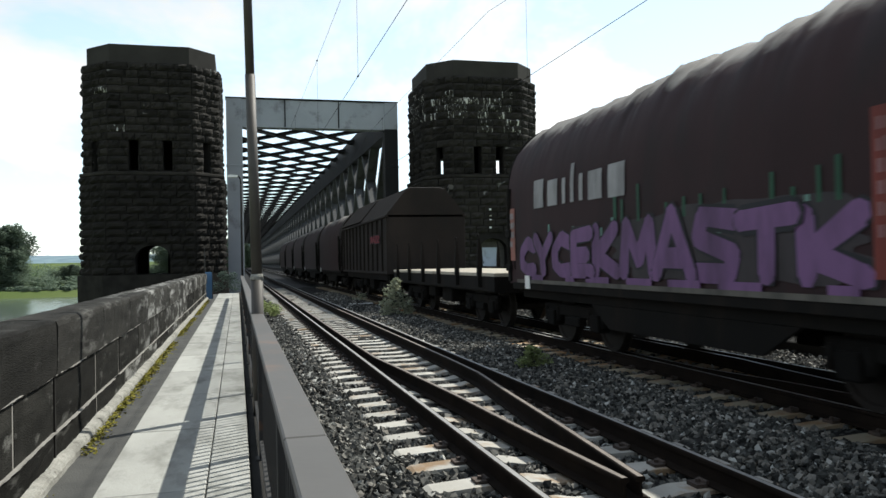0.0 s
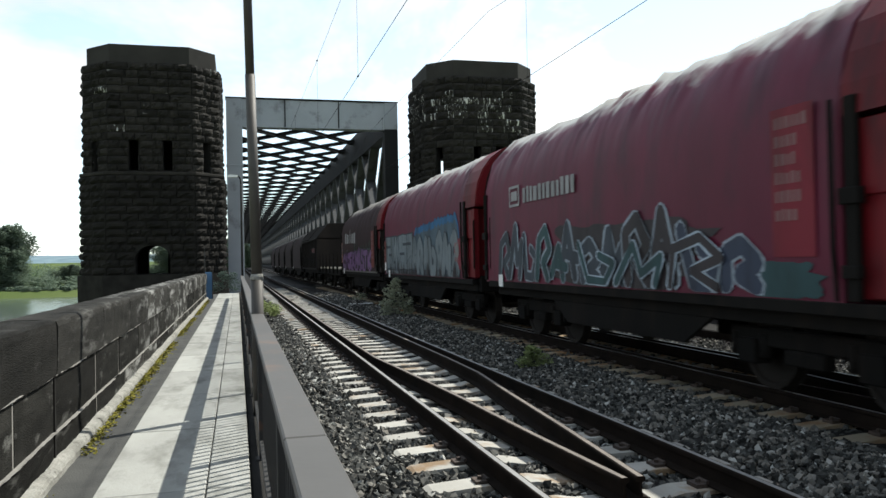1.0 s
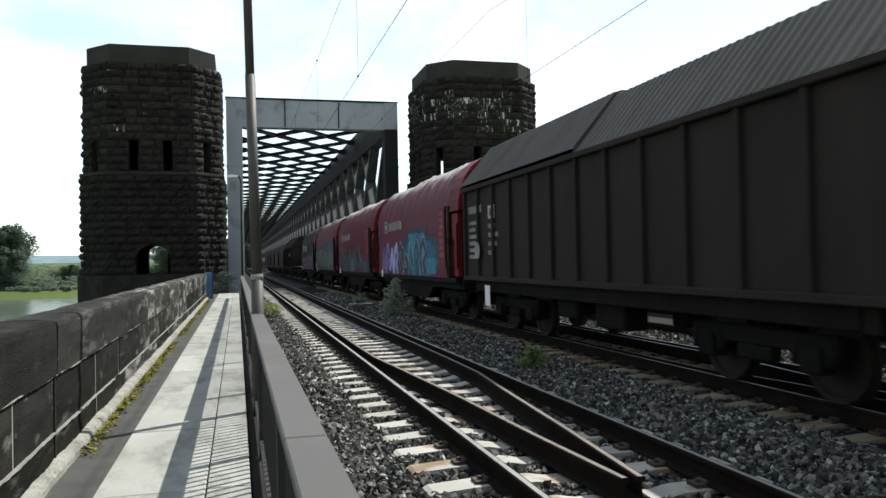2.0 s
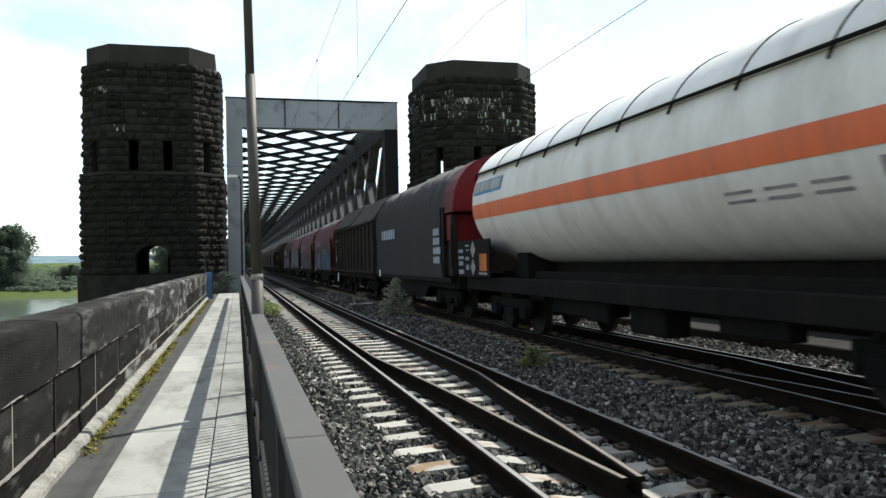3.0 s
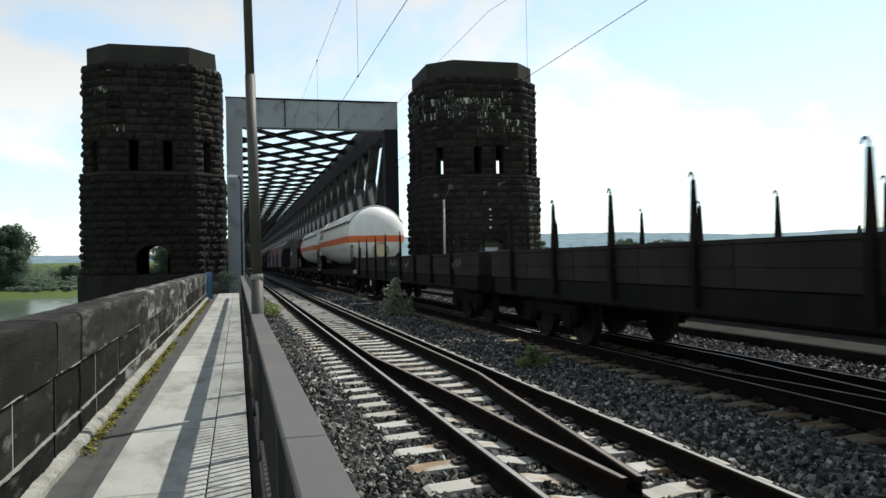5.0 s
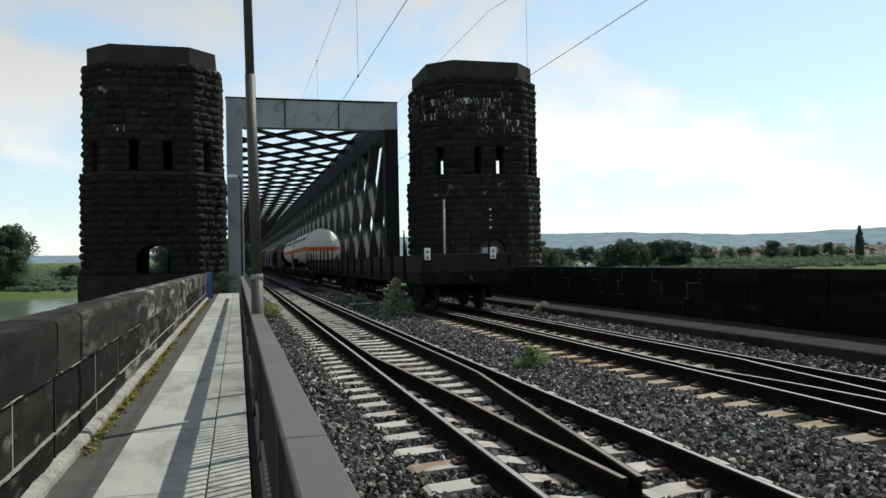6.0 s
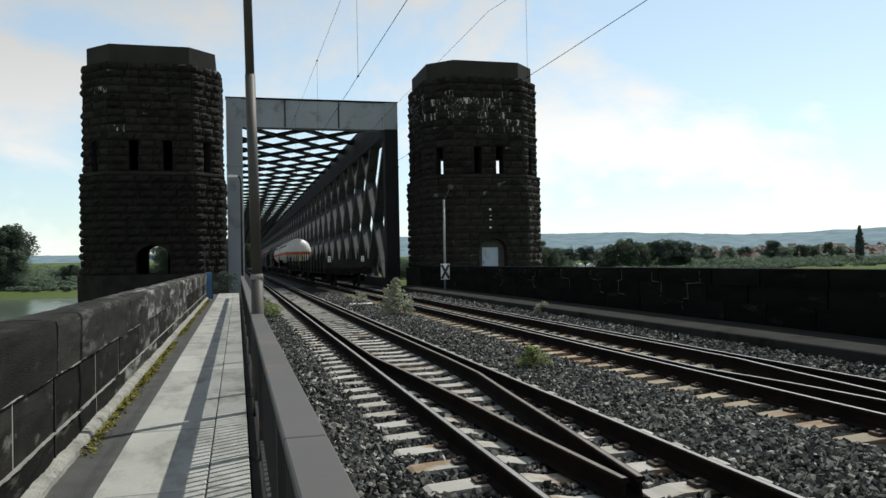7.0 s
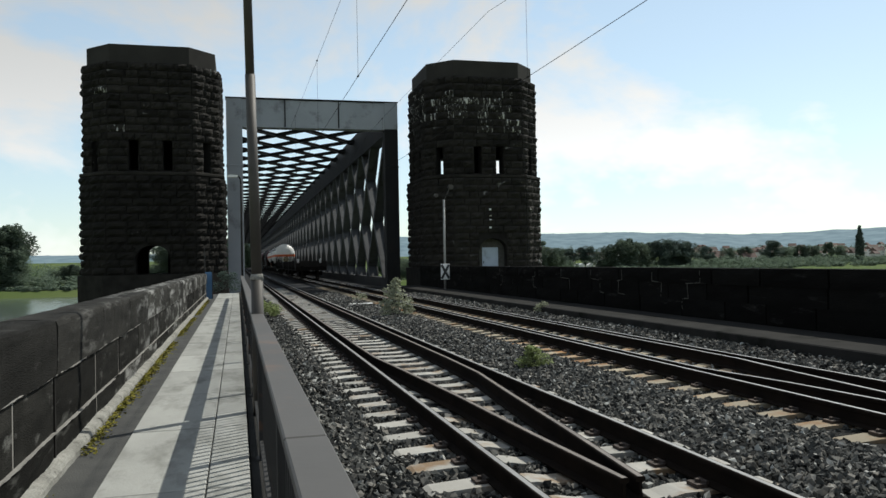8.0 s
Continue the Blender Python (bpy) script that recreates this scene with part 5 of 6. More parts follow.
def make_tank_wagon(label, manhole=True):
    w = thing("tank_wagon", label, "tank wagon", (0, 0, 0), "freight train wagons")
    R, ZC, half = (1.42, 2.83, 7.60) if manhole else (1.37, 2.80, 7.10)
    head = 0.85

    def radius(y):
        t = (abs(y) - (half - head)) / head
        return R if t <= 0 else R * math.sqrt(max(0.0, 1 - t ** 2.2)) if t < 1 else 0.0
    ys = [-half + head * (1 - math.cos(math.pi / 2 * i / 12)) for i in range(13)]
    ys += [-half + head + (2 * half - 2 * head) * i / 12 for i in range(1, 12)] + [-y for y in ys[::-1]]
    n = 56
    bm = bmesh.new()
    rings = [[bm.verts.new((max(radius(y), 0.004) * math.cos(2 * math.pi * i / n), y, ZC + max(radius(y), 0.004) * math.sin(2 * math.pi * i / n))) for i in range(n)] for y in ys]
    for a, b in zip(rings, rings[1:]):
        for i in range(n):
            bm.faces.new((a[i], a[(i + 1) % n], b[(i + 1) % n], b[i])).smooth = True
    part("tank", bm, TANKWHITE, w, "long cream-white pressure tank with domed ends")
    # orange band round the tank, both sides and over the ends
    z0, z1 = ZC - 0.35, ZC - 0.03
    bm = bmesh.new()
    loop = []
    for s, seq in ((-1, ys), (1, ys[::-1])):
        for y in seq:
            r = radius(y) + 0.008
            if r > 0.42:
                loop.append([bm.verts.new((s * math.sqrt(r * r - (z - ZC) ** 2), y * 1.0008, z)) for z in (z0, (z0 + z1) / 2, z1)])
    m = len(loop)
    for i in range(m):
        a, b = loop[i], loop[(i + 1) % m]
        if abs(a[0].co.x - b[0].co.x) < 0.6:
            for k in range(2):
                bm.faces.new((a[k], a[k + 1], b[k + 1], b[k])).smooth = True
    part("colour_band", bm, ORANGE, w, "bright orange band round the tank")
    # the band's middle on each dome
    for d in (-1, 1):
        bm = bmesh.new()
        cols = []
        for i in range(25):
            x = -1.1 + 2.2 * i / 24
            col = []
            for z in (z0, (z0 + z1) / 2, z1):
                rr = math.hypot(x, z - ZC) / R
                col.append(bm.verts.new((x, d * (half - head + head * (1 - rr ** 2) ** (1 / 2.2) + 0.008), z)))
            cols.append(col)
        for a, b in zip(cols, cols[1:]):
            for k in range(2):
                bm.faces.new((a[k], a[k + 1], b[k + 1], b[k])).smooth = True
        part("colour_band", bm, ORANGE, w)
    # sunshield over the upper third, with ribs and a dark edge
    a0, a1, hs = radians(28), radians(152), half - 0.75
    bm = bmesh.new()
    inner, outer = [], []
    for y in (-hs, hs):
        inner.append([bm.verts.new(((R + 0.03) * math.cos(a0 + (a1 - a0) * i / 24), y, ZC + (R + 0.03) * math.sin(a0 + (a1 - a0) * i / 24))) for i in range(25)])
        outer.append([bm.verts.new(((R + 0.06) * math.cos(a0 + (a1 - a0) * i / 24), y, ZC + (R + 0.06) * math.sin(a0 + (a1 - a0) * i / 24))) for i in range(25)])
    for i in range(24):
        bm.faces.new((outer[0][i], outer[0][i + 1], outer[1][i + 1], outer[1][i])).smooth = True
        bm.faces.new((inner[0][i], inner[1][i], inner[1][i + 1], inner[0][i + 1])).smooth = True
        for k in (0, 1):
            bm.faces.new((inner[k][i], inner[k][i + 1], outer[k][i + 1], outer[k][i]))
    for i in (0, 24):
        bm.faces.new((inner[0][i], outer[0][i], outer[1][i], inner[1][i]))
    part("sunshield", bm, TANKSHADE, w, "white curved sunshield sheet over the tank")
    bm = bmesh.new()
    b0, b1 = radians(22), radians(158)
    pts = [((R + 0.056) * math.cos(b0 + (b1 - b0) * i / 22), ZC + (R + 0.056) * math.sin(b0 + (b1 - b0) * i / 22)) for i in range(23)]
    bent_tube(bm, [(x, 0, z) for x, z in pts], 0.020, 6)
    rib = to_mesh("rib", bm, UNDER)
    for k in range(10):
        ob = part("rib", rib, None, w, "dark steel hoop over the sunshield")
        ob.location.y = -hs + 0.05 + (2 * hs - 0.1) * k / 9
    for s in (-1, 1):
        bm = bmesh.new()
        tube(bm, (s * (R + 0.075) * math.cos(a0), -hs, ZC + (R + 0.075) * math.sin(a0)), (s * (R + 0.075) * math.cos(a0), hs, ZC + (R + 0.075) * math.sin(a0)), 0.024, n=6)
        part("edge_rail", bm, UNDER, w)
    for ob in w.children:
        ob.location.y += 0.33 + (half - 7.42 if manhole else 7.42 - half)
    # saddles, frame, end platforms
    for s in (-1, 1):
        part("saddle", boxes([(-0.85, 0.85, s * 5.2 - 0.3, s * 5.2 + 0.3, 1.12, 1.66)], 0.03), UNDER, w)
    # the long middle box is added to shut out the bright gap below
    for name, b in (("cradle", (-0.68, -0.56, -6.9, 6.9, 1.10, 1.27)), ("cradle", (0.56, 0.68, -6.9, 6.9, 1.10, 1.27)), ("belly_gap_block", (-0.2, 0.2, -6.6, 6.6, 0.75, 1.43)),
                    ("valve_box", (-1.1, -0.5, 1.2, 3.0, 0.55, 1.0)), ("valve_box", (-1.15, -0.9, -3.4, -2.2, 0.6, 1.0))):
        part(name, boxes([b], 0.02), UNDER, w)
    add_running_gear(w, 16.7, 5.4, (0.84, 1.14))
    for s in (-1, 1):
        part("platform", boxes([(-1.3, 1.3, s * 7.6 - 0.35, s * 7.6 + 0.35, 1.17, 1.22)]), UNDER, w)
    # rear manhole cover with its ring of bolts
    if manhole:
        bm = bmesh.new()
        tube(bm, (0.1, -6.82, 2.08), (0.1, -7.14, 2.08), 0.30, 0.30, n=24)
        part("manhole_cover", bm, CREAM, w, "round yellowed cream manhole cover")
        for i in range(16):
            bm = bmesh.new()
            c, s = math.cos(i * math.pi / 8), math.sin(i * math.pi / 8)
            tube(bm, (0.1 + 0.36 * c, -6.82, 2.08 + 0.36 * s), (0.1 + 0.36 * c, -7.11, 2.08 + 0.36 * s), 0.03, n=6)
            part("bolt", bm, UNDER, w)
        bm = bmesh.new()
        tube(bm, (0.1, -6.7, 2.08), (0.1, -7.06, 2.08), 0.41, n=24)
        part("flange", bm, CREAM, w, "dirty cream flange ring")
    # handrails at the rear platform
    runs = [[(-1.30, -6.75), (-1.30, -7.32)], [(-0.92, -6.75), (-0.92, -7.32)]]
    for n, ((x, ya), (_, yb)) in enumerate(runs):
        bm = bmesh.new()
        hh = 2.35 if n == 0 else 2.2
        bent_tube(bm, [(x, ya, 1.2), (x, ya, hh - 0.14), (x, ya - 0.05, hh - 0.03), (x, (ya + yb) / 2, hh), (x, yb + 0.05, hh - 0.03), (x, yb, hh - 0.14), (x, yb, 1.2)], 0.022, 8)
        bent_tube(bm, [(x, ya, 1.75), (x, yb, 1.75)], 0.018, 6)
        part("handrail", bm, UNDER, w)
    if not manhole:
        for pts in ([(-1.30, -7.4, 1.2), (-1.30, -7.4, 2.32), (-1.30, -7.5, 2.38), (-1.30, -8.1, 2.38), (-0.2, -8.1, 2.38), (1.2, -8.1, 2.38)], [(-1.30, -8.1, 1.2), (-1.30, -8.1, 2.38)], [(-0.4, -8.1, 1.2), (-0.4, -8.1, 2.6)],
                    [(-1.30, -7.35, 2.2), (-1.30, -8.0, 1.25)], [(-1.30, -8.1, 1.8), (1.2, -8.1, 1.8)]):
            bm = bmesh.new()
            bent_tube(bm, pts, 0.024, 8)
            part("handrail", bm, UNDER, w)
    part("marker_box", boxes([(-1.36, -1.2, -8.02, -7.8, 0.98, 1.14)], 0.01), CREAM, w, "pale marker box")
    part("marker_box", boxes([(-1.36, -1.2, -7.76, -7.56, 0.98, 1.12)], 0.01), END_RED, w, "dull red marker box")
    bm = bmesh.new()
    bent_tube(bm, [(-1.0, -6.6, 1.2), (-1.15, -6.5, 1.5), (-1.05, -6.35, 1.72)], 0.09, 8)
    part("valve_pipe", bm, UNDER, w)
    # front board with hazard plates
    bd = part("sign_board", boxes([(-1.46, -1.42, 5.55, 8.0, 1.14, 1.98), (-1.42, -1.0, 6.9, 8.0, 1.14, 1.98)], 0.01), UNDER, w, "dark board with hazard placards")
    dia = lambda y, z, r: [(y - r, z), (y, z - r * 1.0), (y + r, z), (y, z + r * 1.0)]
    for q in ((6.75, 1.76, 0.20), (6.75, 1.36, 0.19)):
        part("placard", flat_quads([dia(*q)], -1.462), INK["grey"], bd)
    part("hazard_plate", flat_quads([rect(5.75, 6.25, 1.28, 1.66)], -1.462), INK["signal"], bd)
    for q in ((5.72, 6.28, 1.20, 1.25), (7.55, 7.95, 1.70, 1.78), (7.5, 7.95, 1.55, 1.62), (7.55, 7.9, 1.40, 1.5), (7.5, 7.9, 1.2, 1.3), (7.05, 7.35, 1.84, 1.88), (7.05, 7.3, 1.74, 1.77), (7.05, 7.35, 1.52, 1.60), (7.05, 7.3, 1.30, 1.42)):
        part("label_sheet", flat_quads([rect(*q)], -1.464), INK["pale"], bd)
    # blue panel on the shell near the front, with pale bars
    def on_shell(quads, off):
        bm = bmesh.new()
        for (y0, y1, za, zb) in quads:
            rows = []
            for i in range(5):
                z = za + (zb - za) * i / 4
                x = -math.sqrt((R + off) ** 2 - (z - ZC) ** 2)
                rows.append((bm.verts.new((x, y0, z)), bm.verts.new((x, y1, z))))
            for a, b in zip(rows, rows[1:]):
                bm.faces.new((a[0], a[1], b[1], b[0]))
        return bm
    part("name_panel", on_shell([(5.0, 6.9, 2.98, 3.28)], 0.008), INK["sky"], w, "blue panel with pale bars")
    for k in range(5):
        part("letter_bar", on_shell([(6.78 - k * 0.35 - 0.29, 6.78 - k * 0.35, 3.04, 3.25)], 0.016), INK["white"], w)
    for q in [(y - 0.5, y, z, z + 0.035) for y in (-3.2, -2.5, -3.9) for z in (2.2, 2.1)] + [(-5.0, -4.8, 2.18, 2.36)]:
        part("letter_bar", on_shell([q], 0.01), INK["grey"], w)
    return w


def make_stake_wagon(length, label, sides=True, stakes=9):
    w = thing("stake_wagon", label, "flat wagon", (0, 0, 0), "freight train wagons")
    h = length / 2 - 0.62
    part("floor", boxes([(-1.42, 1.42, -h, h, 1.16, 1.24)], 0.01), BOARD if sides else PLANK, w)
    st = bmesh.new()
    top = 2.42 if sides else 2.0
    a, b = 0.05, 0.02
    rows = [[st.verts.new(p) for p in ((-u, -u, z), (u, -u, z), (u, u, z), (-u, u, z))] for u, z in ((a, 0.92), (a, 1.5), (b, top))]
    for p, q in zip(rows, rows[1:]):
        for i in range(4):
            st.faces.new((p[i], p[(i + 1) % 4], q[(i + 1) % 4], q[i]))
    st.faces.new(rows[0][::-1])
    st.faces.new(rows[-1])
    bent_tube(st, [(0, 0, top - 0.02), (0, 0.0, top + 0.05), (0, 0.03, top + 0.09), (0, 0.07, top + 0.085), (0, 0.09, top + 0.04)], 0.013, 6)
    stake = to_mesh("stake", st, UNDER)
    gap = 2.1 if sides else 2 * h / stakes
    posts = stakes - 1 if sides else stakes
    for s in (-1, 1):
        for k in range(posts):
            ob = part("stake", stake, None, w)
            y = (k - (posts - 1) / 2) * gap
            ob.location = (s * 1.46, (0.42 if s < 0 else 0.60) + (y + math.copysign(0.27, y)) * 1.005 if sides else y, 0)
    if sides:
        board = bmesh.new()
        prism(board, [(-0.03, 1.17), (0.03, 1.17), (0.03, 1.64), (0.045, 1.65), (0.045, 1.70), (-0.05, 1.70), (-0.05, 1.65), (-0.03, 1.64), (-0.03, 1.445), (-0.045, 1.44), (-0.045, 1.40), (-0.03, 1.395)], -gap / 2 + 0.015, gap / 2 - 0.015)
        bd = to_mesh("side_board", board, BOARD)
        for s in (-1, 1):
            for k in range(stakes):
                ob = part("side_board", bd, None, w)
                ob.location = (s * 1.40, (k - (stakes - 1) / 2) * gap, 0)
        for d in (-1, 1):
            part("end_board", boxes([(-1.38, 1.38, d * h - 0.04, d * h + 0.04, 1.17, 1.72)], 0.01), BOARD, w)
    for s in (-1, 1):
        part("side_beam", boxes([(s * 1.36 - 0.06, s * 1.36 + 0.06, -h, h, 0.84, 1.15)], 0.012), UNDER, w)
    add_running_gear(w, length, length / 2 - 2.7, (0.80, 1.14), not sides)
    return w


TRAIN = []


def build_train():
    def put(w, front, length):
        TRAIN.append((w, front - length / 2))
        return w
    brown = make_tarp_wagon(TARP_BROWN, "dirty brown tarpaulin freight wagon sprayed with purple graffiti", 1, VANBROWN)
    paint_patch(brown, -3.4, 1.2, 1.22, 2.1, "murk", 4, 0.0022, rough=0.25)
    rng = random.Random(19)
    paint_marks(brown, [rect(y, y + rng.uniform(0.04, 0.12), 2.0, 2.0 + rng.uniform(0.15, 0.5)) for y in (1.15, 0.95, 0.5, -0.2, -0.6, -0.95, -1.4, -2.2, -2.5, -2.85, -3.1)], "green", 0.004)
    paint_marks(brown, [rect(y, y + 0.07, 1.75, 1.75 + rng.uniform(0.2, 0.4)) for y in (3.6, 2.6, 1.6, 1.25, -0.4, -1.3, -2.7)], "pale_green", 0.005)
    strokes(brown, ["C", "Y", "C", "E", "K"], 5.05, 1.15, 1.24, (0.58, 0.64, 0.62, 0.66, 0.70), ["purple"], "black", 0.12, 0.025, 11)
    strokes(brown, ["M", "A", "S", "T", "K"], 1.0, -3.4, 1.24, (0.72, 0.74, 0.74, 0.68, 0.64), ["purple"], "black", 0.125, 0.034, 18)
    paint_marks(brown, [rect(-4.9, 5.2, 1.085, 1.15)], "soil")
    paint_marks(brown, [rect(y, y + rng.uniform(0.2, 0.8), 1.15, 1.24) for y in (-3.3, -2.0, -0.9, 0.2, 1.4, 2.6, 3.9)], "purple", 0.022)
    y = 4.3
    for wide, z0, z1 in ((0.44, 2.42, 2.92), (0.42, 2.42, 2.86), (0.13, 2.42, 2.84), (0.13, 2.42, 3.04), (0.13, 2.42, 2.84), (0.46, 2.40, 2.84), (0.50, 2.38, 2.86)):
        part("letter_bar", on_hood([(y - wide, y, z0, z1)]), INK["grey"], brown)
        y -= wide + 0.20
    data_panel(brown, 5.64, 1.5, 2.5, 0.32, "salmon", "grey", 3)
    data_panel(brown, -3.45, 1.3, 2.75, 0.6, "rust", "faded", 4)
    put(brown, 14.9, 12.0)

    red = make_tarp_wagon(TARP_RED, "wine-red tarpaulin freight wagon covered in silver and blue graffiti", 5)
    plain = copy_thing(red, pose(0, 0, 0))
    last = copy_thing(red, pose(0, 0, 0))
    # pale block letters, then swelling letters under a blue cloud
    crest = [(0.95 - 0.104 * k, 2.34 + 0.004 * k + 0.16 * abs(noise.noise((k * 0.31, 5, 2))) + 0.07 * noise.noise((k * 0.9, 2, 7))) for k in range(51)]
    crest = [(y, 1.3 + (z - 1.3) * min(1.0, (y + 4.4) / 0.4, (0.98 - y) / 0.4) ** 0.5) for y, z in crest]
    paint_marks(red, [[(0.95, 1.5), (-4.25, 1.5)] + [(y, z + 0.13) for y, z in crest[::-1]]], "blue", 0.0012)
    paint_marks(red, [[(0.9, 1.12), (-4.25, 1.12)] + [(y, z - 0.06) for y, z in crest[::-1]]], "slate_blue", 0.0020)
    top = [(5.35 - 0.37 * k, 2.38 + 0.05 * noise.noise((k * 0.7, 3, 1)) + 0.05 * noise.noise((k * 1.9, 1, 1))) for k in range(13)]
    paint_marks(red, [[(5.35, 1.12), (0.9, 1.12)] + top[::-1]], "silver", 0.004)
    paint_marks(red, [stroke(p, q, 0.018, 0.018) for p, q in zip(top, top[1:])], "slate", 0.006)
    # dark cuts that part the block shapes
    rng = random.Random(22)
    marks = []
    for y in (4.25, 3.0, 1.75, 0.92):
        marks.append(stroke((y, 1.2), (y + rng.uniform(-0.06, 0.06), 2.38), 0.022, 0.030))
        marks.append(stroke((y + 0.15, 1.5 + rng.uniform(-0.2, 0.2)), (y - rng.uniform(0.3, 0.6), 1.7), 0.014, 0.012))
    for y, w, z in ((5.2, 0.75, 1.98), (4.75, 0.55, 1.70), (2.85, 0.75, 1.72), (2.35, 1.2, 2.02), (3.9, 0.3, 1.45)):
        marks.append(rect(y - w, y, z, z + 0.09, 0.03))
    for y in (3.85, 3.45):
        marks.append([(y, 2.38), (y - 0.26, 2.38), (y - 0.14, 2.0)])
        marks.append([(y - 0.05, 1.2), (y - 0.35, 1.2), (y - 0.2, 1.75)])
    marks += [stroke((5.3 - 0.6 * k, 1.24 + 0.03 * (k % 2)), (4.7 - 0.6 * k, 1.24 + 0.03 * ((k + 1) % 2)), 0.016, 0.016) for k in range(15)]
    paint_marks(red, marks, "slate", 0.008)
    strokes(red, ["spike", "loop", "spike", "hook", "loop", "peak", "loop"], 0.95, -4.2, 1.14, (1.02, 0.95, 1.0, 0.9, 1.05, 0.95, 1.0), ["silver"], "slate", 0.165, 0.042, 29, -0.05)
    runs = []
    for k in range(70):
        y, ln = rng.uniform(-4.2, 5.1), rng.uniform(0.1, 0.5)
        runs.append([(y - 0.06, 1.1), (y + 0.06, 1.1), (y + rng.uniform(-0.02, 0.02), 1.1 + ln)])
    paint_marks(red, runs, "murk", 0.016)
    part("data_panel", flat_quads([rect(5.25, 5.67, 1.2, 2.25)], SIDE - 0.016), INK["rust"], red)
    bar_text(red, 5.63, 2.05, 0.28, 0.09, "faded", 7, lines=4, gap=0.8, x=SIDE - 0.008)
    part("label_plate", boxes([(SIDE - 0.03, SIDE - 0.018, 5.27, 5.45, 1.22, 1.5)]), WHITE, red, "white paper label")
    data_panel(red, -3.8, 1.3, 2.05, 0.6, "rose", "faded", 8)
    part("placard", flat_quads([[(-4.1 + 0.17 * math.cos(i * 0.5236), 1.75 + 0.17 * math.sin(i * 0.5236)) for i in range(12)]], SIDE - 0.022), INK["faded_white"], red)
    put(red, 2.9, 12.0)

    tagged(plain, "wine-red tarpaulin freight wagon with dark white-edged graffiti")
    paint_patch(plain, -2.4, 2.2, 1.10, 2.0, "murk", 3, 0.0015, rough=0.3)
    strokes(plain, ["loop", "peak", "hook", "loop", "spike"], 4.85, 1.4, 1.14, (0.85, 1.0, 0.8, 0.9, 0.6), ["slate", "teal"], "pale", 0.085, 0.030, 31, 0.12)
    strokes(plain, ["spike", "loop", "peak", "loop", "spike", "hook", "loop"], 1.6, -3.5, 1.14, (0.95, 0.6, 0.75, 0.9, 1.0, 0.7, 0.5), ["slate", "murk", "dusk"], "pale", 0.10, 0.030, 37, -0.1)
    strokes(plain, ["hook", "peak", "loop"], 1.0, -2.9, 1.14, (0.6, 0.55, 0.6), ["teal", "murk"], "mist", 0.06, 0.022, 39, 0.1, SIDE - 0.03)
    paint_patch(plain, -4.3, -3.3, 1.10, 1.45, "teal", 8, 0.002, rough=0.4)
    frame_plate = [rect(3.55, 4.1, 2.53, 2.58), rect(3.55, 4.1, 2.88, 2.93), rect(4.05, 4.1, 2.58, 2.88), rect(3.55, 3.6, 2.58, 2.88)]
    part("emblem", flat_quads(frame_plate + [rect(3.66, 3.99, 2.64, 2.82)], SIDE - 0.011), INK["grey"], plain)
    bar_text(plain, 3.35, 2.57, 2.3, 0.3, "grey", 9)
    data_panel(plain, -3.67, 1.5, 2.95, 0.6, "rose", "faded", 10)
    put(plain, -9.1, 12.0)

    tagged(last, "wine-red tarpaulin freight wagon with lilac and cyan graffiti")
    paint_patch(last, -3.9, 1.6, 1.10, 2.20, "dusk", 5, 0.0012, rough=0.22)
    paint_patch(last, -3.4, 1.4, 1.10, 2.05, "sea", 6, 0.0018, rough=0.25)
    paint_patch(last, -2.5, 0.6, 1.45, 2.50, "dusk", 8, 0.0015, rough=0.2)
    paint_patch(last, -2.2, 0.3, 1.5, 2.35, "cyan", 9, 0.0024, rough=0.25)
    paint_patch(last, -3.3, -2.3, 1.15, 1.6, "cyan", 2, 0.0024, rough=0.3)
    strokes(last, ["peak", "loop", "spike", "loop"], 4.65, 1.7, 1.14, (0.78, 0.92, 0.80, 0.90), ["violet", "lilac"], "mist", 0.10, 0.030, 43, 0.1)
    strokes(last, ["loop", "hook", "peak", "loop", "loop"], 1.75, -2.3, 1.14, (0.88, 0.74, 0.86, 0.92, 0.96), ["murk", "sea", "dusk"], "mist", 0.115, 0.032, 47, -0.05)
    part("emblem", flat_quads(frame_plate + [rect(3.66, 3.99, 2.64, 2.82)], SIDE - 0.011), INK["grey"], last)
    bar_text(last, 3.35, 2.57, 2.3, 0.3, "grey", 12)
    data_panel(last, -3.68, 1.3, 2.9, 0.6, "rose", "faded", 13)
    put(last, -21.2, 12.0)

    van = make_van(VANBROWN, VANROOF, 13.0, "sooty brown sliding-roof wagon with a corrugated grey roof")
    bar_text(van, 6.0, 2.58, 1.0, 0.17, "grey", 14, x=-1.41)
    part("emblem", flat_quads([rect(4.10, 4.53, 2.40, 2.68)], -1.43), INK["white"], van, "white plate with a red frame")
    part("emblem", flat_quads([rect(4.20, 4.43, 2.46, 2.62)], -1.434), INK["rust"], van)
    bar_text(van, 5.95, 2.32, 0.6, 0.09, "grey", 15, lines=6, x=-1.41, gap=0.7)
    bar_text(van, 4.55, 2.2, 0.6, 0.10, "grey", 16, lines=4, x=-1.41, gap=0.9)
    part("placard", flat_quads([[(5.2 + 0.19 * math.cos(i * 0.5236), 1.73 + 0.19 * math.sin(i * 0.5236)) for i in range(12)]], -1.48), INK["grey"], van)
    part("label_plate", boxes([(-1.50, -1.49, 4.3, 4.62, 0.55, 0.98)]), WHITE, van, "white paper label")
    put(van, -33.0, 13.0)

    dark = make_tarp_wagon(TARP_DARK, "charcoal tarpaulin freight wagon with red hoods", 8, VANBROWN)
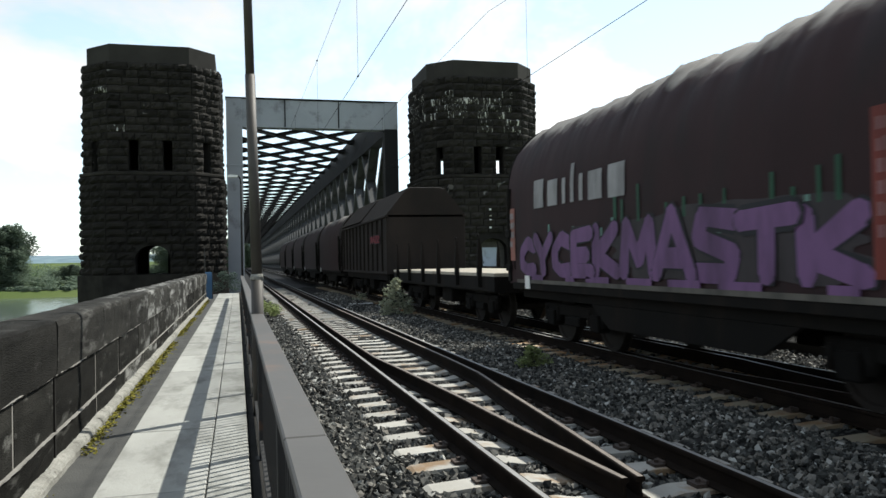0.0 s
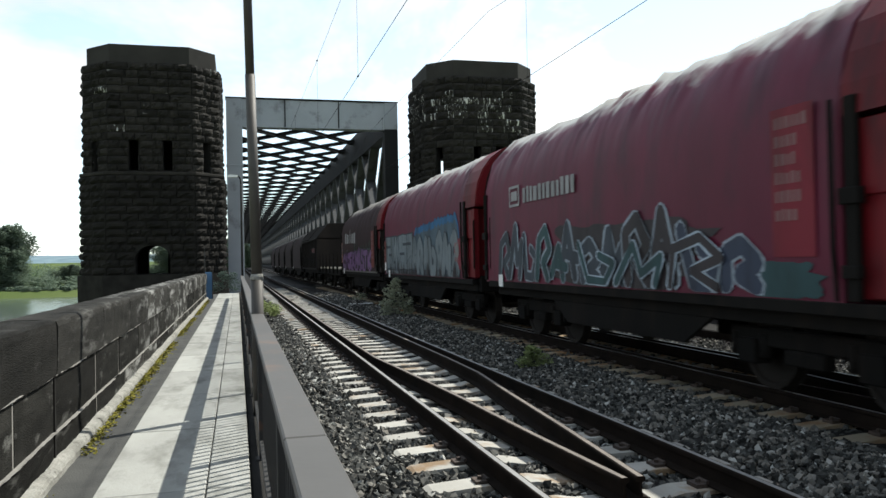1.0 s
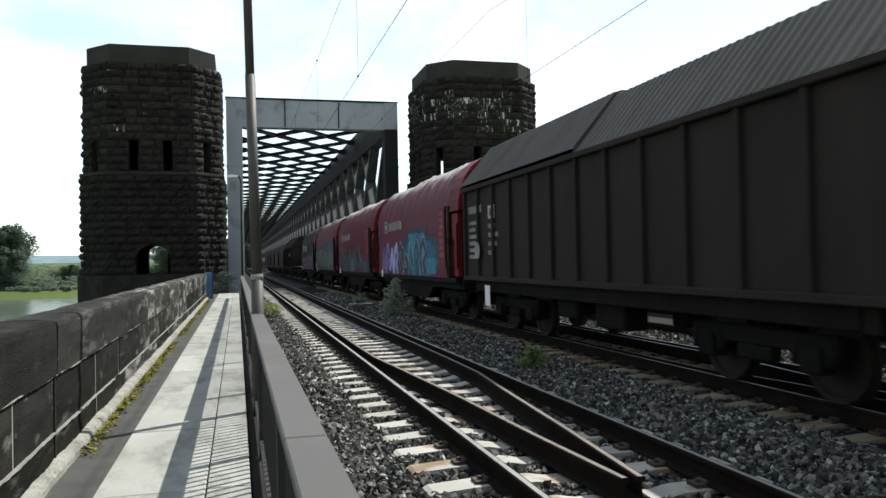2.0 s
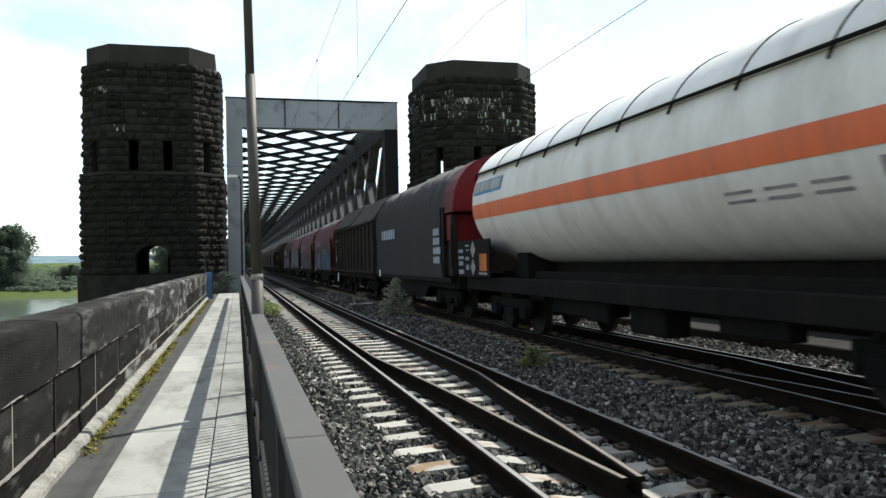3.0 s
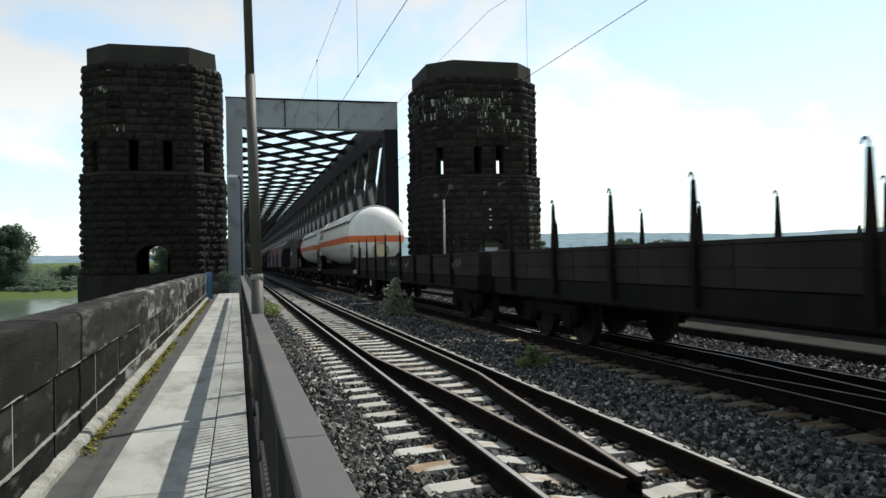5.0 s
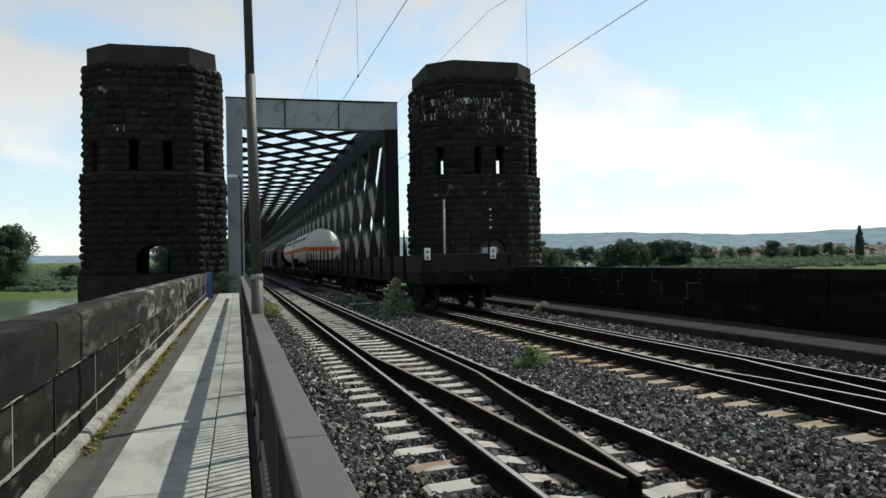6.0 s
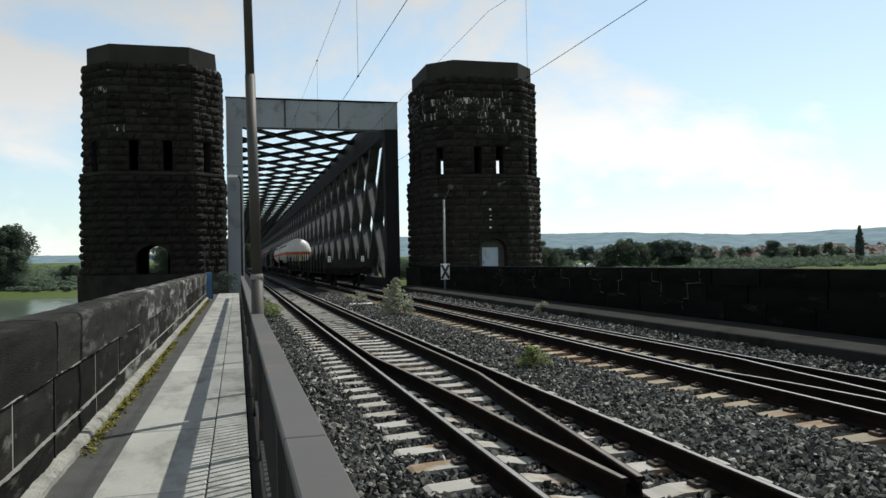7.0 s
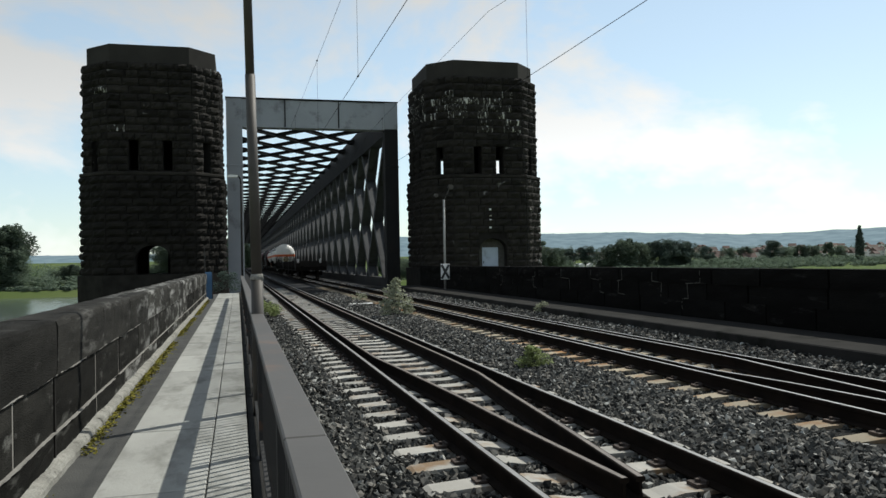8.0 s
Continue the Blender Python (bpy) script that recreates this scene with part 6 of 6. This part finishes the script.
    sooty = make_tarp_wagon(TARP_BROWN, "sooty brown tarpaulin freight wagon far along the bridge", 12, VANBROWN, VANBROWN)
    far = [sooty] + [copy_thing(sooty, pose(0, 0, 0)) for k in range(4)]
    for k in range(6):
        part("letter_bar", flat_quads([rect(4.2 - k * 0.42 - 0.29, 4.2 - k * 0.42, 2.30, 2.62)], SIDE - 0.011), INK["mist"], dark)
    bar_text(dark, -3.6, 2.2, 0.8, 0.2, "mist", 18, lines=4)
    put(dark, -46.2, 12.0)

    tank = make_tank_wagon("cream pressure tank wagon with orange band and rear railings", False)
    second = make_tank_wagon("cream pressure tank wagon with orange band and round manhole cover")
    put(tank, -57.8, 16.7)
    put(second, -74.5, 16.7)

    stake = make_stake_wagon(19.8, "long dark stake wagon with low side boards")
    tail = copy_thing(stake, pose(0, 0, 0))
    tagged(tail, "last dark stake wagon of the train with tail signs")
    for y, w, sd in ((-0.35, 1.3, 51), (-2.2, 0.7, 52), (-8.1, 0.8, 54)):
        rng, loops = random.Random(sd), []
        n = int(w / 0.09)
        pts = [(y + w * k / n + rng.uniform(-0.05, 0.05), 1.28 + 0.34 * (k % 2) * rng.uniform(0.5, 1.0) + rng.uniform(0, 0.05)) for k in range(n + 1)]
        for a, b in zip(rounded(pts, 2), rounded(pts, 2)[1:-6]):
            loops.append(stroke(a, b, 0.018, 0.018))
        paint_marks(stake, loops, "faded_white", 0.004, x=-1.455)
    for q in ((3.9, 4.3, 0.98, 1.10),):
        part("letter_bar", flat_quads([rect(*q)], -1.43), INK["faded_white"], stake)
    part("label_plate", boxes([(-1.50, -1.49, 4.80, 5.00, 0.58, 0.80)]), WHITE, stake, "white paper label")
    put(stake, -91.4, 19.8)
    for x in (-1.21, 0.83):
        sg = part("tail_sign", boxes([(x - 0.09, x + 0.09, -9.36, -9.33, 1.55, 1.90)], 0.008), WHITE, tail, "white tail plate with red triangles")
        bm = bmesh.new()
        for z in (1.64, 1.80):
            bm.faces.new([bm.verts.new((x + dx, -9.364, z + dz)) for dx, dz in ((-0.055, -0.05), (0.055, -0.05), (0, 0.05))])
        part("mark", bm, INK["rose"], sg)
    put(tail, -111.2, 19.8)

    low = make_stake_wagon(12.2, "low flat wagon with posts and a pale plank floor", sides=False, stakes=6)
    put(low, 27.3, 12.2)
    hopper = make_van(VANBROWN, VANBROWN, 12.2, "sooty brown covered hopper wagon with ribbed sides")
    sprayed(hopper, -4.6, -2.6, 2.2, 2.6, ["rose"], "black", 61, x=-1.48, letters=4)
    put(hopper, 39.7, 12.2)
    for k, w in enumerate(far):
        put(w, 51.8 + 12.1 * k, 12.0)


build_train()


# ---- street furniture and overhead line ----
def build_pole():
    po = thing("lamp_pole", "weathered steel tube pole standing in the railing", "pole", (0.195, 8.45, 0))
    bm = bmesh.new()
    tube(bm, (0.008, 0, -0.05), (0.002, 0, 1.40), 0.064, n=18)
    part("base_tube", bm, POLE, po)
    bm = bmesh.new()
    tube(bm, (0.002, 0, 1.40), (-0.034, 0, 3.52), 0.056, 0.053, n=18)
    part("shaft", bm, POLE, po)
    bm = bmesh.new()
    tube(bm, (-0.034, 0, 3.50), (-0.08, 0, 6.4), 0.047, 0.043, n=18)
    part("upper_shaft", bm, POLE, po, "paler narrow upper tube")
    bm = bmesh.new()
    tube(bm, (0.002, 0, 1.37), (0.002, 0, 1.43), 0.070, 0.062, n=18)
    part("collar", bm, KERB, po, "pale collar ring")


build_pole()


def build_path_lamp():
    la = thing("path_lamp", "thin pale steel lamp post with a short curved arm", "street lamp", (0.22, 37.0, 0))
    bm = bmesh.new()
    tube(bm, (0, 0, -0.04), (0, 0, 5.2), 0.05, 0.04, n=10)
    bent_tube(bm, [(0, 0, 5.2), (-0.02, 0, 5.42), (-0.08, 0, 5.53), (-0.16, 0, 5.57)], 0.035, 8)
    part("post", bm, LEDGE, la)
    bm = bmesh.new()
    prism(bm, [(-0.62, 5.56), (-0.58, 5.50), (-0.2, 5.50), (-0.14, 5.54), (-0.14, 5.60), (-0.5, 5.62)], -0.12, 0.12)
    part("lantern", bm, WHITE, la, "flat white lantern head")


build_path_lamp()


def build_signal():
    si = thing("shunting_signal", "slim railway signal post with a white crossed board", "signal", (10.17, 38.5, 0.05))
    bm = bmesh.new()
    tube(bm, (0, 0, 0), (0.02, 0, 4.55), 0.055, 0.05, n=10)
    part("post", bm, GALVANISED, si, "pale grey galvanised post")
    part("arm", boxes([(-0.42, 0.48, -0.05, 0.0, 4.72, 4.80)], 0.01), LEDGE, si)
    bm = bmesh.new()
    bent_tube(bm, [(0.02, 0, 4.5), (0.3, 0, 5.05), (0.42, 0, 5.25)], 0.03, 6)
    tube(bm, (0.40, -0.08, 5.2), (0.40, 0.12, 5.2), 0.13, n=14)
    tube(bm, (-0.38, -0.08, 4.76), (-0.38, 0.1, 4.76), 0.10, n=14)
    part("signal_lamp", bm, POLE, si, "small round signal lamps")
    bd = part("board", boxes([(-0.23, 0.23, -0.10, -0.07, 0.50, 1.30)], 0.01), WHITE, si, "white upright board")
    bm = bmesh.new()
    for k, (a, b) in enumerate((((-0.19, 0.55), (0.19, 1.25)), ((0.19, 0.55), (-0.19, 1.25)))):
        n = Vector((b[1] - a[1], -(b[0] - a[0]))).normalized() * 0.062
        bm.faces.new([bm.verts.new((x, -0.104 - k * 0.002, z)) for x, z in ((a[0] + n.x, a[1] + n.y), (a[0] - n.x, a[1] - n.y), (b[0] - n.x, b[1] - n.y), (b[0] + n.x, b[1] + n.y))])
    part("cross", bm, BLACK, bd)


build_signal()


def build_gate_panel():
    ga = thing("gate_panel", "blue sheet metal panel closing the end of the parapet", "gate", (-1.26, 37.3, 0.0))
    part("sheet", boxes([(-0.17, 0.16, -0.02, 0.02, -0.02, 1.20)], 0.008), BLUE, ga)
    part("frame", boxes([(-0.19, -0.15, -0.035, 0.035, -0.02, 2.3), (0.14, 0.18, -0.035, 0.035, -0.02, 1.25)], 0.006), STEEL_BAR, ga)


build_gate_panel()


def build_overhead(name, x, z_contact, low, sag, centre):
    ov = thing(name, "thin overhead contact wire and messenger wire above a track", "overhead wire", (x, 0, 0), "overhead lines")
    bm = bmesh.new()
    ys = [-40 + 5 * k for k in range(33)]
    bent_tube(bm, [(0.0, y, z_contact) for y in (-40, 125)], 0.0065, 6)
    part("contact_wire", bm, WIRE, ov)
    bm = bmesh.new()
    high = lambda y: min(low + sag * ((y + 45) % 65 - 32.5 - (centre - 20)) ** 2, 8.2)
    path = [(0, y, high(y)) for y in ys]
    bent_tube(bm, path, 0.005, 6)
    part("messenger_wire", bm, WIRE, ov)
    for y in (17.2, 26.0, 36.0, 47.0):
        bm = bmesh.new()
        k = min(range(len(ys) - 1), key=lambda i: abs((ys[i] + ys[i + 1]) / 2 - y))
        t = (y - ys[k]) / 5
        z = path[k][2] * (1 - t) + path[k + 1][2] * t
        tube(bm, (0, y, z_contact), (0, y, z), 0.004, n=5)
        tube(bm, (0, y - 0.06, z - 0.02), (0, y + 0.06, z + 0.02), 0.026, n=6)
        tube(bm, (0, y - 0.05, z_contact), (0, y + 0.05, z_contact), 0.022, n=6)
        part("dropper", bm, WIRE, ov)


build_overhead("overhead_line", 2.65, 5.64, 6.65, 0.0043, 29.0)
build_overhead("overhead_line", 6.64, 5.78, 6.9, 0.0024, 30.0)


# ---- plants ----
def leaf_cloud(rng, blobs, per, size, flat=0.8):
    """Small leaves spread over lumpy blobs (x, y, z, radius)."""
    v, f = leaf_shape()
    pl = []
    for x, y, z, r in blobs:
        d = rng.normal(size=(per, 3))
        d /= np.linalg.norm(d, axis=1)[:, None]
        rad = r * rng.uniform(0.25, 1.08, (per, 1)) ** 0.5
        pl.append(np.array([x, y, z]) + d * rad * np.array([1, 1, flat]))
    p = np.concatenate(pl)
    n = len(p)
    return scatter(v, f, p, size * rng.uniform(0.6, 1.4, (n, 1)) * np.array([[1, 1, 1.6]]), rng.uniform(0, 6.3, n), rng)


def tree_meshes(seed, height, spread, leaf, trunk=0.22, lumps=30, per=430, slim=False):
    rng = np.random.default_rng(seed)
    blobs = []
    for k in range(lumps):
        t = k / (lumps - 1)
        if slim:
            z, r = height * (0.12 + 0.80 * t), spread * (0.75 + 0.5 * math.sin(math.pi * min(1, t * 1.1))) * (1.0 - 0.62 * t ** 2.2)
            blobs.append((rng.normal(0, 0.12 * spread), rng.normal(0, 0.12 * spread), z, r))
        else:
            z = height * rng.uniform(0.14, 0.88)
            w = spread * math.sqrt(max(0.08, 1 - ((z / height - 0.55) / 0.47) ** 2))
            a, q = rng.uniform(0, 6.3), rng.uniform(0.15, 1.0)
            blobs.append((w * q * math.cos(a), w * q * math.sin(a), z, spread * rng.uniform(0.28, 0.5)))
    v, f = leaf_cloud(rng, blobs, per, height * 0.034 if not slim else height * 0.028)
    crown = raw_mesh("crown", v, f, leaf)
    bm = bmesh.new()
    tube(bm, (0, 0, -0.5), (0, 0, height * 0.55), trunk * height / 10, trunk * height / 28, n=8)
    for x, y, z, r in blobs[:8]:
        tube(bm, (0, 0, z * 0.55), (x * 0.8, y * 0.8, z), trunk * height / 30, trunk * height / 80, n=5)
    return to_mesh("trunk", bm, BARK), crown


KINDS = {"broad": tree_meshes(1, 20, 8.5, LEAF), "round": tree_meshes(2, 15, 8.0, LEAF), "tall": tree_meshes(3, 24, 6.5, LEAF, lumps=28), "dark": tree_meshes(4, 16, 7.0, LEAF_DARK),
         "poplar": tree_meshes(5, 30, 2.9, LEAF_DARK, lumps=18, per=420, slim=True)}
TREE_LABELS = {"broad": "broad green deciduous tree on the far bank", "round": "low round green tree on the far bank", "tall": "tall green riverside tree", "dark": "dark green bushy tree on the far bank",
               "poplar": "slender dark columnar poplar standing alone"}


def add_tree(kind, x, y, size=1.0, turn=0.0, drop=0.0):
    tr = thing("tree", TREE_LABELS[kind], "tree", (x, y, ground_height(x, y) - drop), "far trees")
    tr.scale, tr.rotation_euler = (size, size, size), (0, 0, turn)
    part("trunk", KINDS[kind][0], None, tr)
    part("crown", KINDS[kind][1], None, tr, "leafy crown with an uneven outline")


def build_trees():
    rng = random.Random(4)
    # left bank
    for kind, x, y, s in (("tall", -126, 424, 1.36), ("broad", -120, 428, 1.72), ("tall", -110, 424, 1.42), ("broad", -113, 432, 1.60), ("round", -128, 415, 1.4), ("round", -140, 430, 1.7), ("round", -108, 424, 1.2)):
        add_tree(kind, x, y, s, rng.uniform(0, 6))
    for k in range(16):
        add_tree(rng.choice(["round", "broad", "dark"]), -96 + k * 4.0 + rng.uniform(-2, 2), rng.uniform(455, 490), rng.uniform(0.55, 0.8), rng.uniform(0, 6))
    # behind the bridge's far end
    for k in range(12):
        add_tree(rng.choice(["broad", "dark", "tall"]), -34 + k * 8 + rng.uniform(-2, 2), rng.uniform(440, 465), rng.uniform(1.0, 1.3), rng.uniform(0, 6))
    for k in range(9):
        add_tree(rng.choice(["broad", "dark", "round"]), 84 + k * 5.5 + rng.uniform(-2, 2), rng.uniform(428, 450), rng.uniform(0.7, 1.0), rng.uniform(0, 6))
    # right bank, beyond the parapet
    for kind, px, y, s in (("round", 0.372, 560, 1.15), ("broad", 0.383, 570, 0.95), ("tall", 0.394, 600, 1.02), ("round", 0.405, 560, 1.15), ("round", 0.418, 575, 1.1), ("dark", 0.440, 640, 1.05), ("dark", 0.470, 640, 1.15),
                           ("round", 0.497, 560, 1.05), ("broad", 0.510, 555, 0.95), ("broad", 0.528, 560, 1.14), ("round", 0.545, 560, 1.25), ("broad", 0.560, 570, 1.0), ("dark", 0.590, 560, 1.35), ("dark", 0.608, 565, 1.30), ("dark", 0.620, 560, 1.2),
                           ("dark", 0.655, 640, 1.05), ("round", 0.690, 720, 1.0), ("broad", 0.720, 730, 0.8), ("dark", 0.762, 690, 1.35), ("round", 0.790, 720, 1.0), ("broad", 0.815, 720, 0.85), ("tall", 0.865, 740, 0.8), ("round", 0.84, 745, 1.0),
                           ("round", 0.885, 780, 0.9), ("poplar", 0.9205, 560, 1.18)):
        add_tree(kind, px * y, y, s * (1.10 if kind != "poplar" else 0.98), rng.uniform(0, 6))
    # scattered woods as one mass
    r = np.random.default_rng(9)
    blobs = []
    for k in range(170):
        y = r.uniform(800, 1200)
        x = r.uniform(0.34, 1.15) * y
        blobs.append((x, y, ground_height(x, y) + r.uniform(3, 8), r.uniform(4, 8)))
    for k in range(60):
        y = r.uniform(520, 700)
        x = r.uniform(-0.30, -0.10) * y
        blobs.append((x, y, ground_height(x, y) + r.uniform(3, 9), r.uniform(5, 8)))
    for k in range(90):
        y = r.uniform(420, 470)
        x = r.uniform(-150, -56)
        blobs.append((x, y, ground_height(x, y) + r.uniform(0.5, 4), r.uniform(2.5, 5)))
    for k in range(190):
        y = r.uniform(545, 640)
        x = r.uniform(0.36, 0.93) ** 1.15 * y
        blobs.append((x, y, ground_height(x, y) + r.uniform(1, 5), r.uniform(3, 6)))
    for k in range(170):
        y = r.uniform(470, 560)
        x = r.uniform(0.50, 0.97) * y
        blobs.append((x, y, ground_height(x, y) + r.uniform(0.2, 1.6), r.uniform(1.5, 3.2)))
    for k in range(70):
        y = r.uniform(402, 424)
        x = r.uniform(-128, -70)
        blobs.append((x, y, ground_height(x, y) + r.uniform(0.0, 0.8), r.uniform(0.8, 2.0)))
    for k in range(170):
        y = r.uniform(600, 740)
        x = r.uniform(0.62, 1.02) * y
        blobs.append((x, y, ground_height(x, y) + r.uniform(0.5, 3.5), r.uniform(2.5, 5)))
    v, f = leaf_cloud(r, blobs, 110, 1.2)
    tagged(new("woods", raw_mesh("woods", v, f, LEAF)), "scattered green woods and hedges across the plain", "woods", kind="stuff")


build_trees()


def build_houses():
    rng = random.Random(12)
    for k in range(120):
        y = rng.uniform(720, 900) if k % 2 else rng.uniform(780, 1150)
        x = (rng.uniform(0.62, 1.08) if k > 16 else rng.uniform(0.40, 0.52)) * y
        z = ground_height(x, y)
        w, d, h, rh = rng.uniform(8, 15), rng.uniform(8, 11), rng.uniform(4.5, 9), rng.uniform(3, 5)
        ho = thing("house", "distant pale rendered house with a brown tiled roof", "house", (x, y, z), "distant houses")
        ho.rotation_euler = (0, 0, rng.uniform(-0.8, 0.8))
        part("wall", boxes([(-w / 2, w / 2, -d / 2, d / 2, -1, h)]), HOUSEWALL, ho)
        bm = bmesh.new()
        prism(bm, [(-d / 2 - 0.4, h), (d / 2 + 0.4, h), (0, h + rh)], -w / 2 - 0.4, w / 2 + 0.4, "x")
        part("roof", bm, HOUSEROOF, ho)
        for i in range(3):
            for j in range(2):
                part("window", boxes([(-w / 2 + (i + 0.35) * w / 3, -w / 2 + (i + 0.65) * w / 3, -d / 2 - 0.06, -d / 2, 1 + j * h / 2, 1 + j * h / 2 + 1.4)]), PANE, ho)
    # white marquees and parked vans near the bank
    for k in range(7):
        x, y = 0.452 * 575 + k * 5.4, 575 + rng.uniform(-6, 6)
        te = thing("marquee", "white marquee tent on the far meadow", "tent", (x, y, ground_height(x, y) + 2.2), "marquees")
        bm = boxes([(-2.2, 2.2, -2, 2, -3, 2.0)])
        prism(bm, [(-2.3, 2.0), (2.3, 2.0), (0, 3.3)], -2.1, 2.1)
        part("canvas", bm, WHITE, te)


build_houses()


def build_bush(name, x, y, z, size, blobs, per, leaf, mat, label, category="shrub"):
    rng = np.random.default_rng(int(x * 10 + y * 7) & 1023)
    bu = thing(name, label, category, (x, y, z))
    v, f = leaf_cloud(rng, [(a * size, b * size, c * size, d * size) for a, b, c, d in blobs], per, leaf)
    part("foliage", raw_mesh("foliage", v, f, mat), None, bu)
    bm = bmesh.new()
    for a, b, c, d in blobs:
        tube(bm, (a * 0.15 * size, b * 0.15 * size, -0.03), (a * size, b * size, c * size), 0.012, 0.004, n=5)
    part("stem", bm, BARK, bu)


build_bush("lilac_shrub", 4.72, 24.0, -0.22, 1.0, [(0, 0, 0.95, 0.22), (-0.18, 0.05, 0.8, 0.22), (0.1, 0, 0.72, 0.26), (0.3, 0, 0.5, 0.26), (-0.3, 0, 0.45, 0.2), (-0.1, -0.05, 0.45, 0.28), (0.15, -0.1, 0.28, 0.3), (-0.28, 0, 0.2, 0.2), (0.42, 0, 0.25, 0.2), (0.05, 0, 1.12, 0.13)],
           105, 0.080, LEAF_BUSH, "wild grey-green shrub growing between the tracks")
build_bush("grass_tuft", 4.45, 11.5, -0.20, 1.0, [(0, 0, 0.14, 0.19), (0.16, 0.02, 0.12, 0.16), (-0.16, 0, 0.1, 0.15), (0.02, 0.1, 0.24, 0.15), (-0.05, 0, 0.3, 0.1)], 170, 0.045, LEAF_WEED, "tuft of green weeds in the ballast", "weed")
build_bush("grass_tuft", 9.0, 22.6, -0.12, 1.0, [(0, 0, 0.15, 0.17), (0.1, 0, 0.22, 0.14), (-0.1, 0, 0.1, 0.14)], 90, 0.05, LEAF_BUSH, "dry weed beside the service walkway", "weed")
build_bush("grass_tuft", 1.0, 26.2, -0.20, 1.0, [(0, 0, 0.3, 0.25), (0.2, 0.3, 0.22, 0.22), (-0.2, -0.3, 0.28, 0.24), (-0.25, 0.4, 0.4, 0.2), (0.1, -0.6, 0.2, 0.2)], 130, 0.07, LEAF_WEED, "yellow-green weeds at the ballast edge", "weed")
build_bush("grass_tuft", 5.0, 34.0, -0.2, 1.0, [(0, 0, 0.2, 0.25), (0.3, 0.2, 0.2, 0.2)], 80, 0.07, LEAF_BUSH, "small weeds in the ballast", "weed")
build_bush("path_shrub", -0.55, 43.6, 0.0, 1.0, [(-0.5, 0, 0.4, 0.4), (0, 0, 0.55, 0.42), (0.45, 0, 0.4, 0.4), (-0.2, 0, 0.95, 0.3), (0.3, 0, 0.9, 0.28)], 130, 0.10, LEAF_DARK, "dark overgrown shrub at the end of the footpath")

ra = thing("litter", "crumpled pale plastic sheet lying in the ballast", "litter", (4.75, 31.2, -0.18))
bm = bmesh.new()
g = [[bm.verts.new((0.9 * (i / 6 - 0.5), 0.5 * (j / 4 - 0.5), 0.04 + 0.06 * abs(noise.noise((i * 0.9, j * 0.8, 2))))) for i in range(7)] for j in range(5)]
for a, b in zip(g, g[1:]):
    for i in range(6):
        bm.faces.new((a[i], a[i + 1], b[i + 1], b[i]))
part("sheet", bm, WHITE, ra)


def motions():
    """The train runs away over the bridge at a steady 25.5 metres a second."""
    for wagon, start in TRAIN:
        walk(wagon, [(t, pose(6.643, start + 25.5 * t, 0)) for t in (0, 1, 2, 3, 4, 5, 6, 7, 8)])


motions()
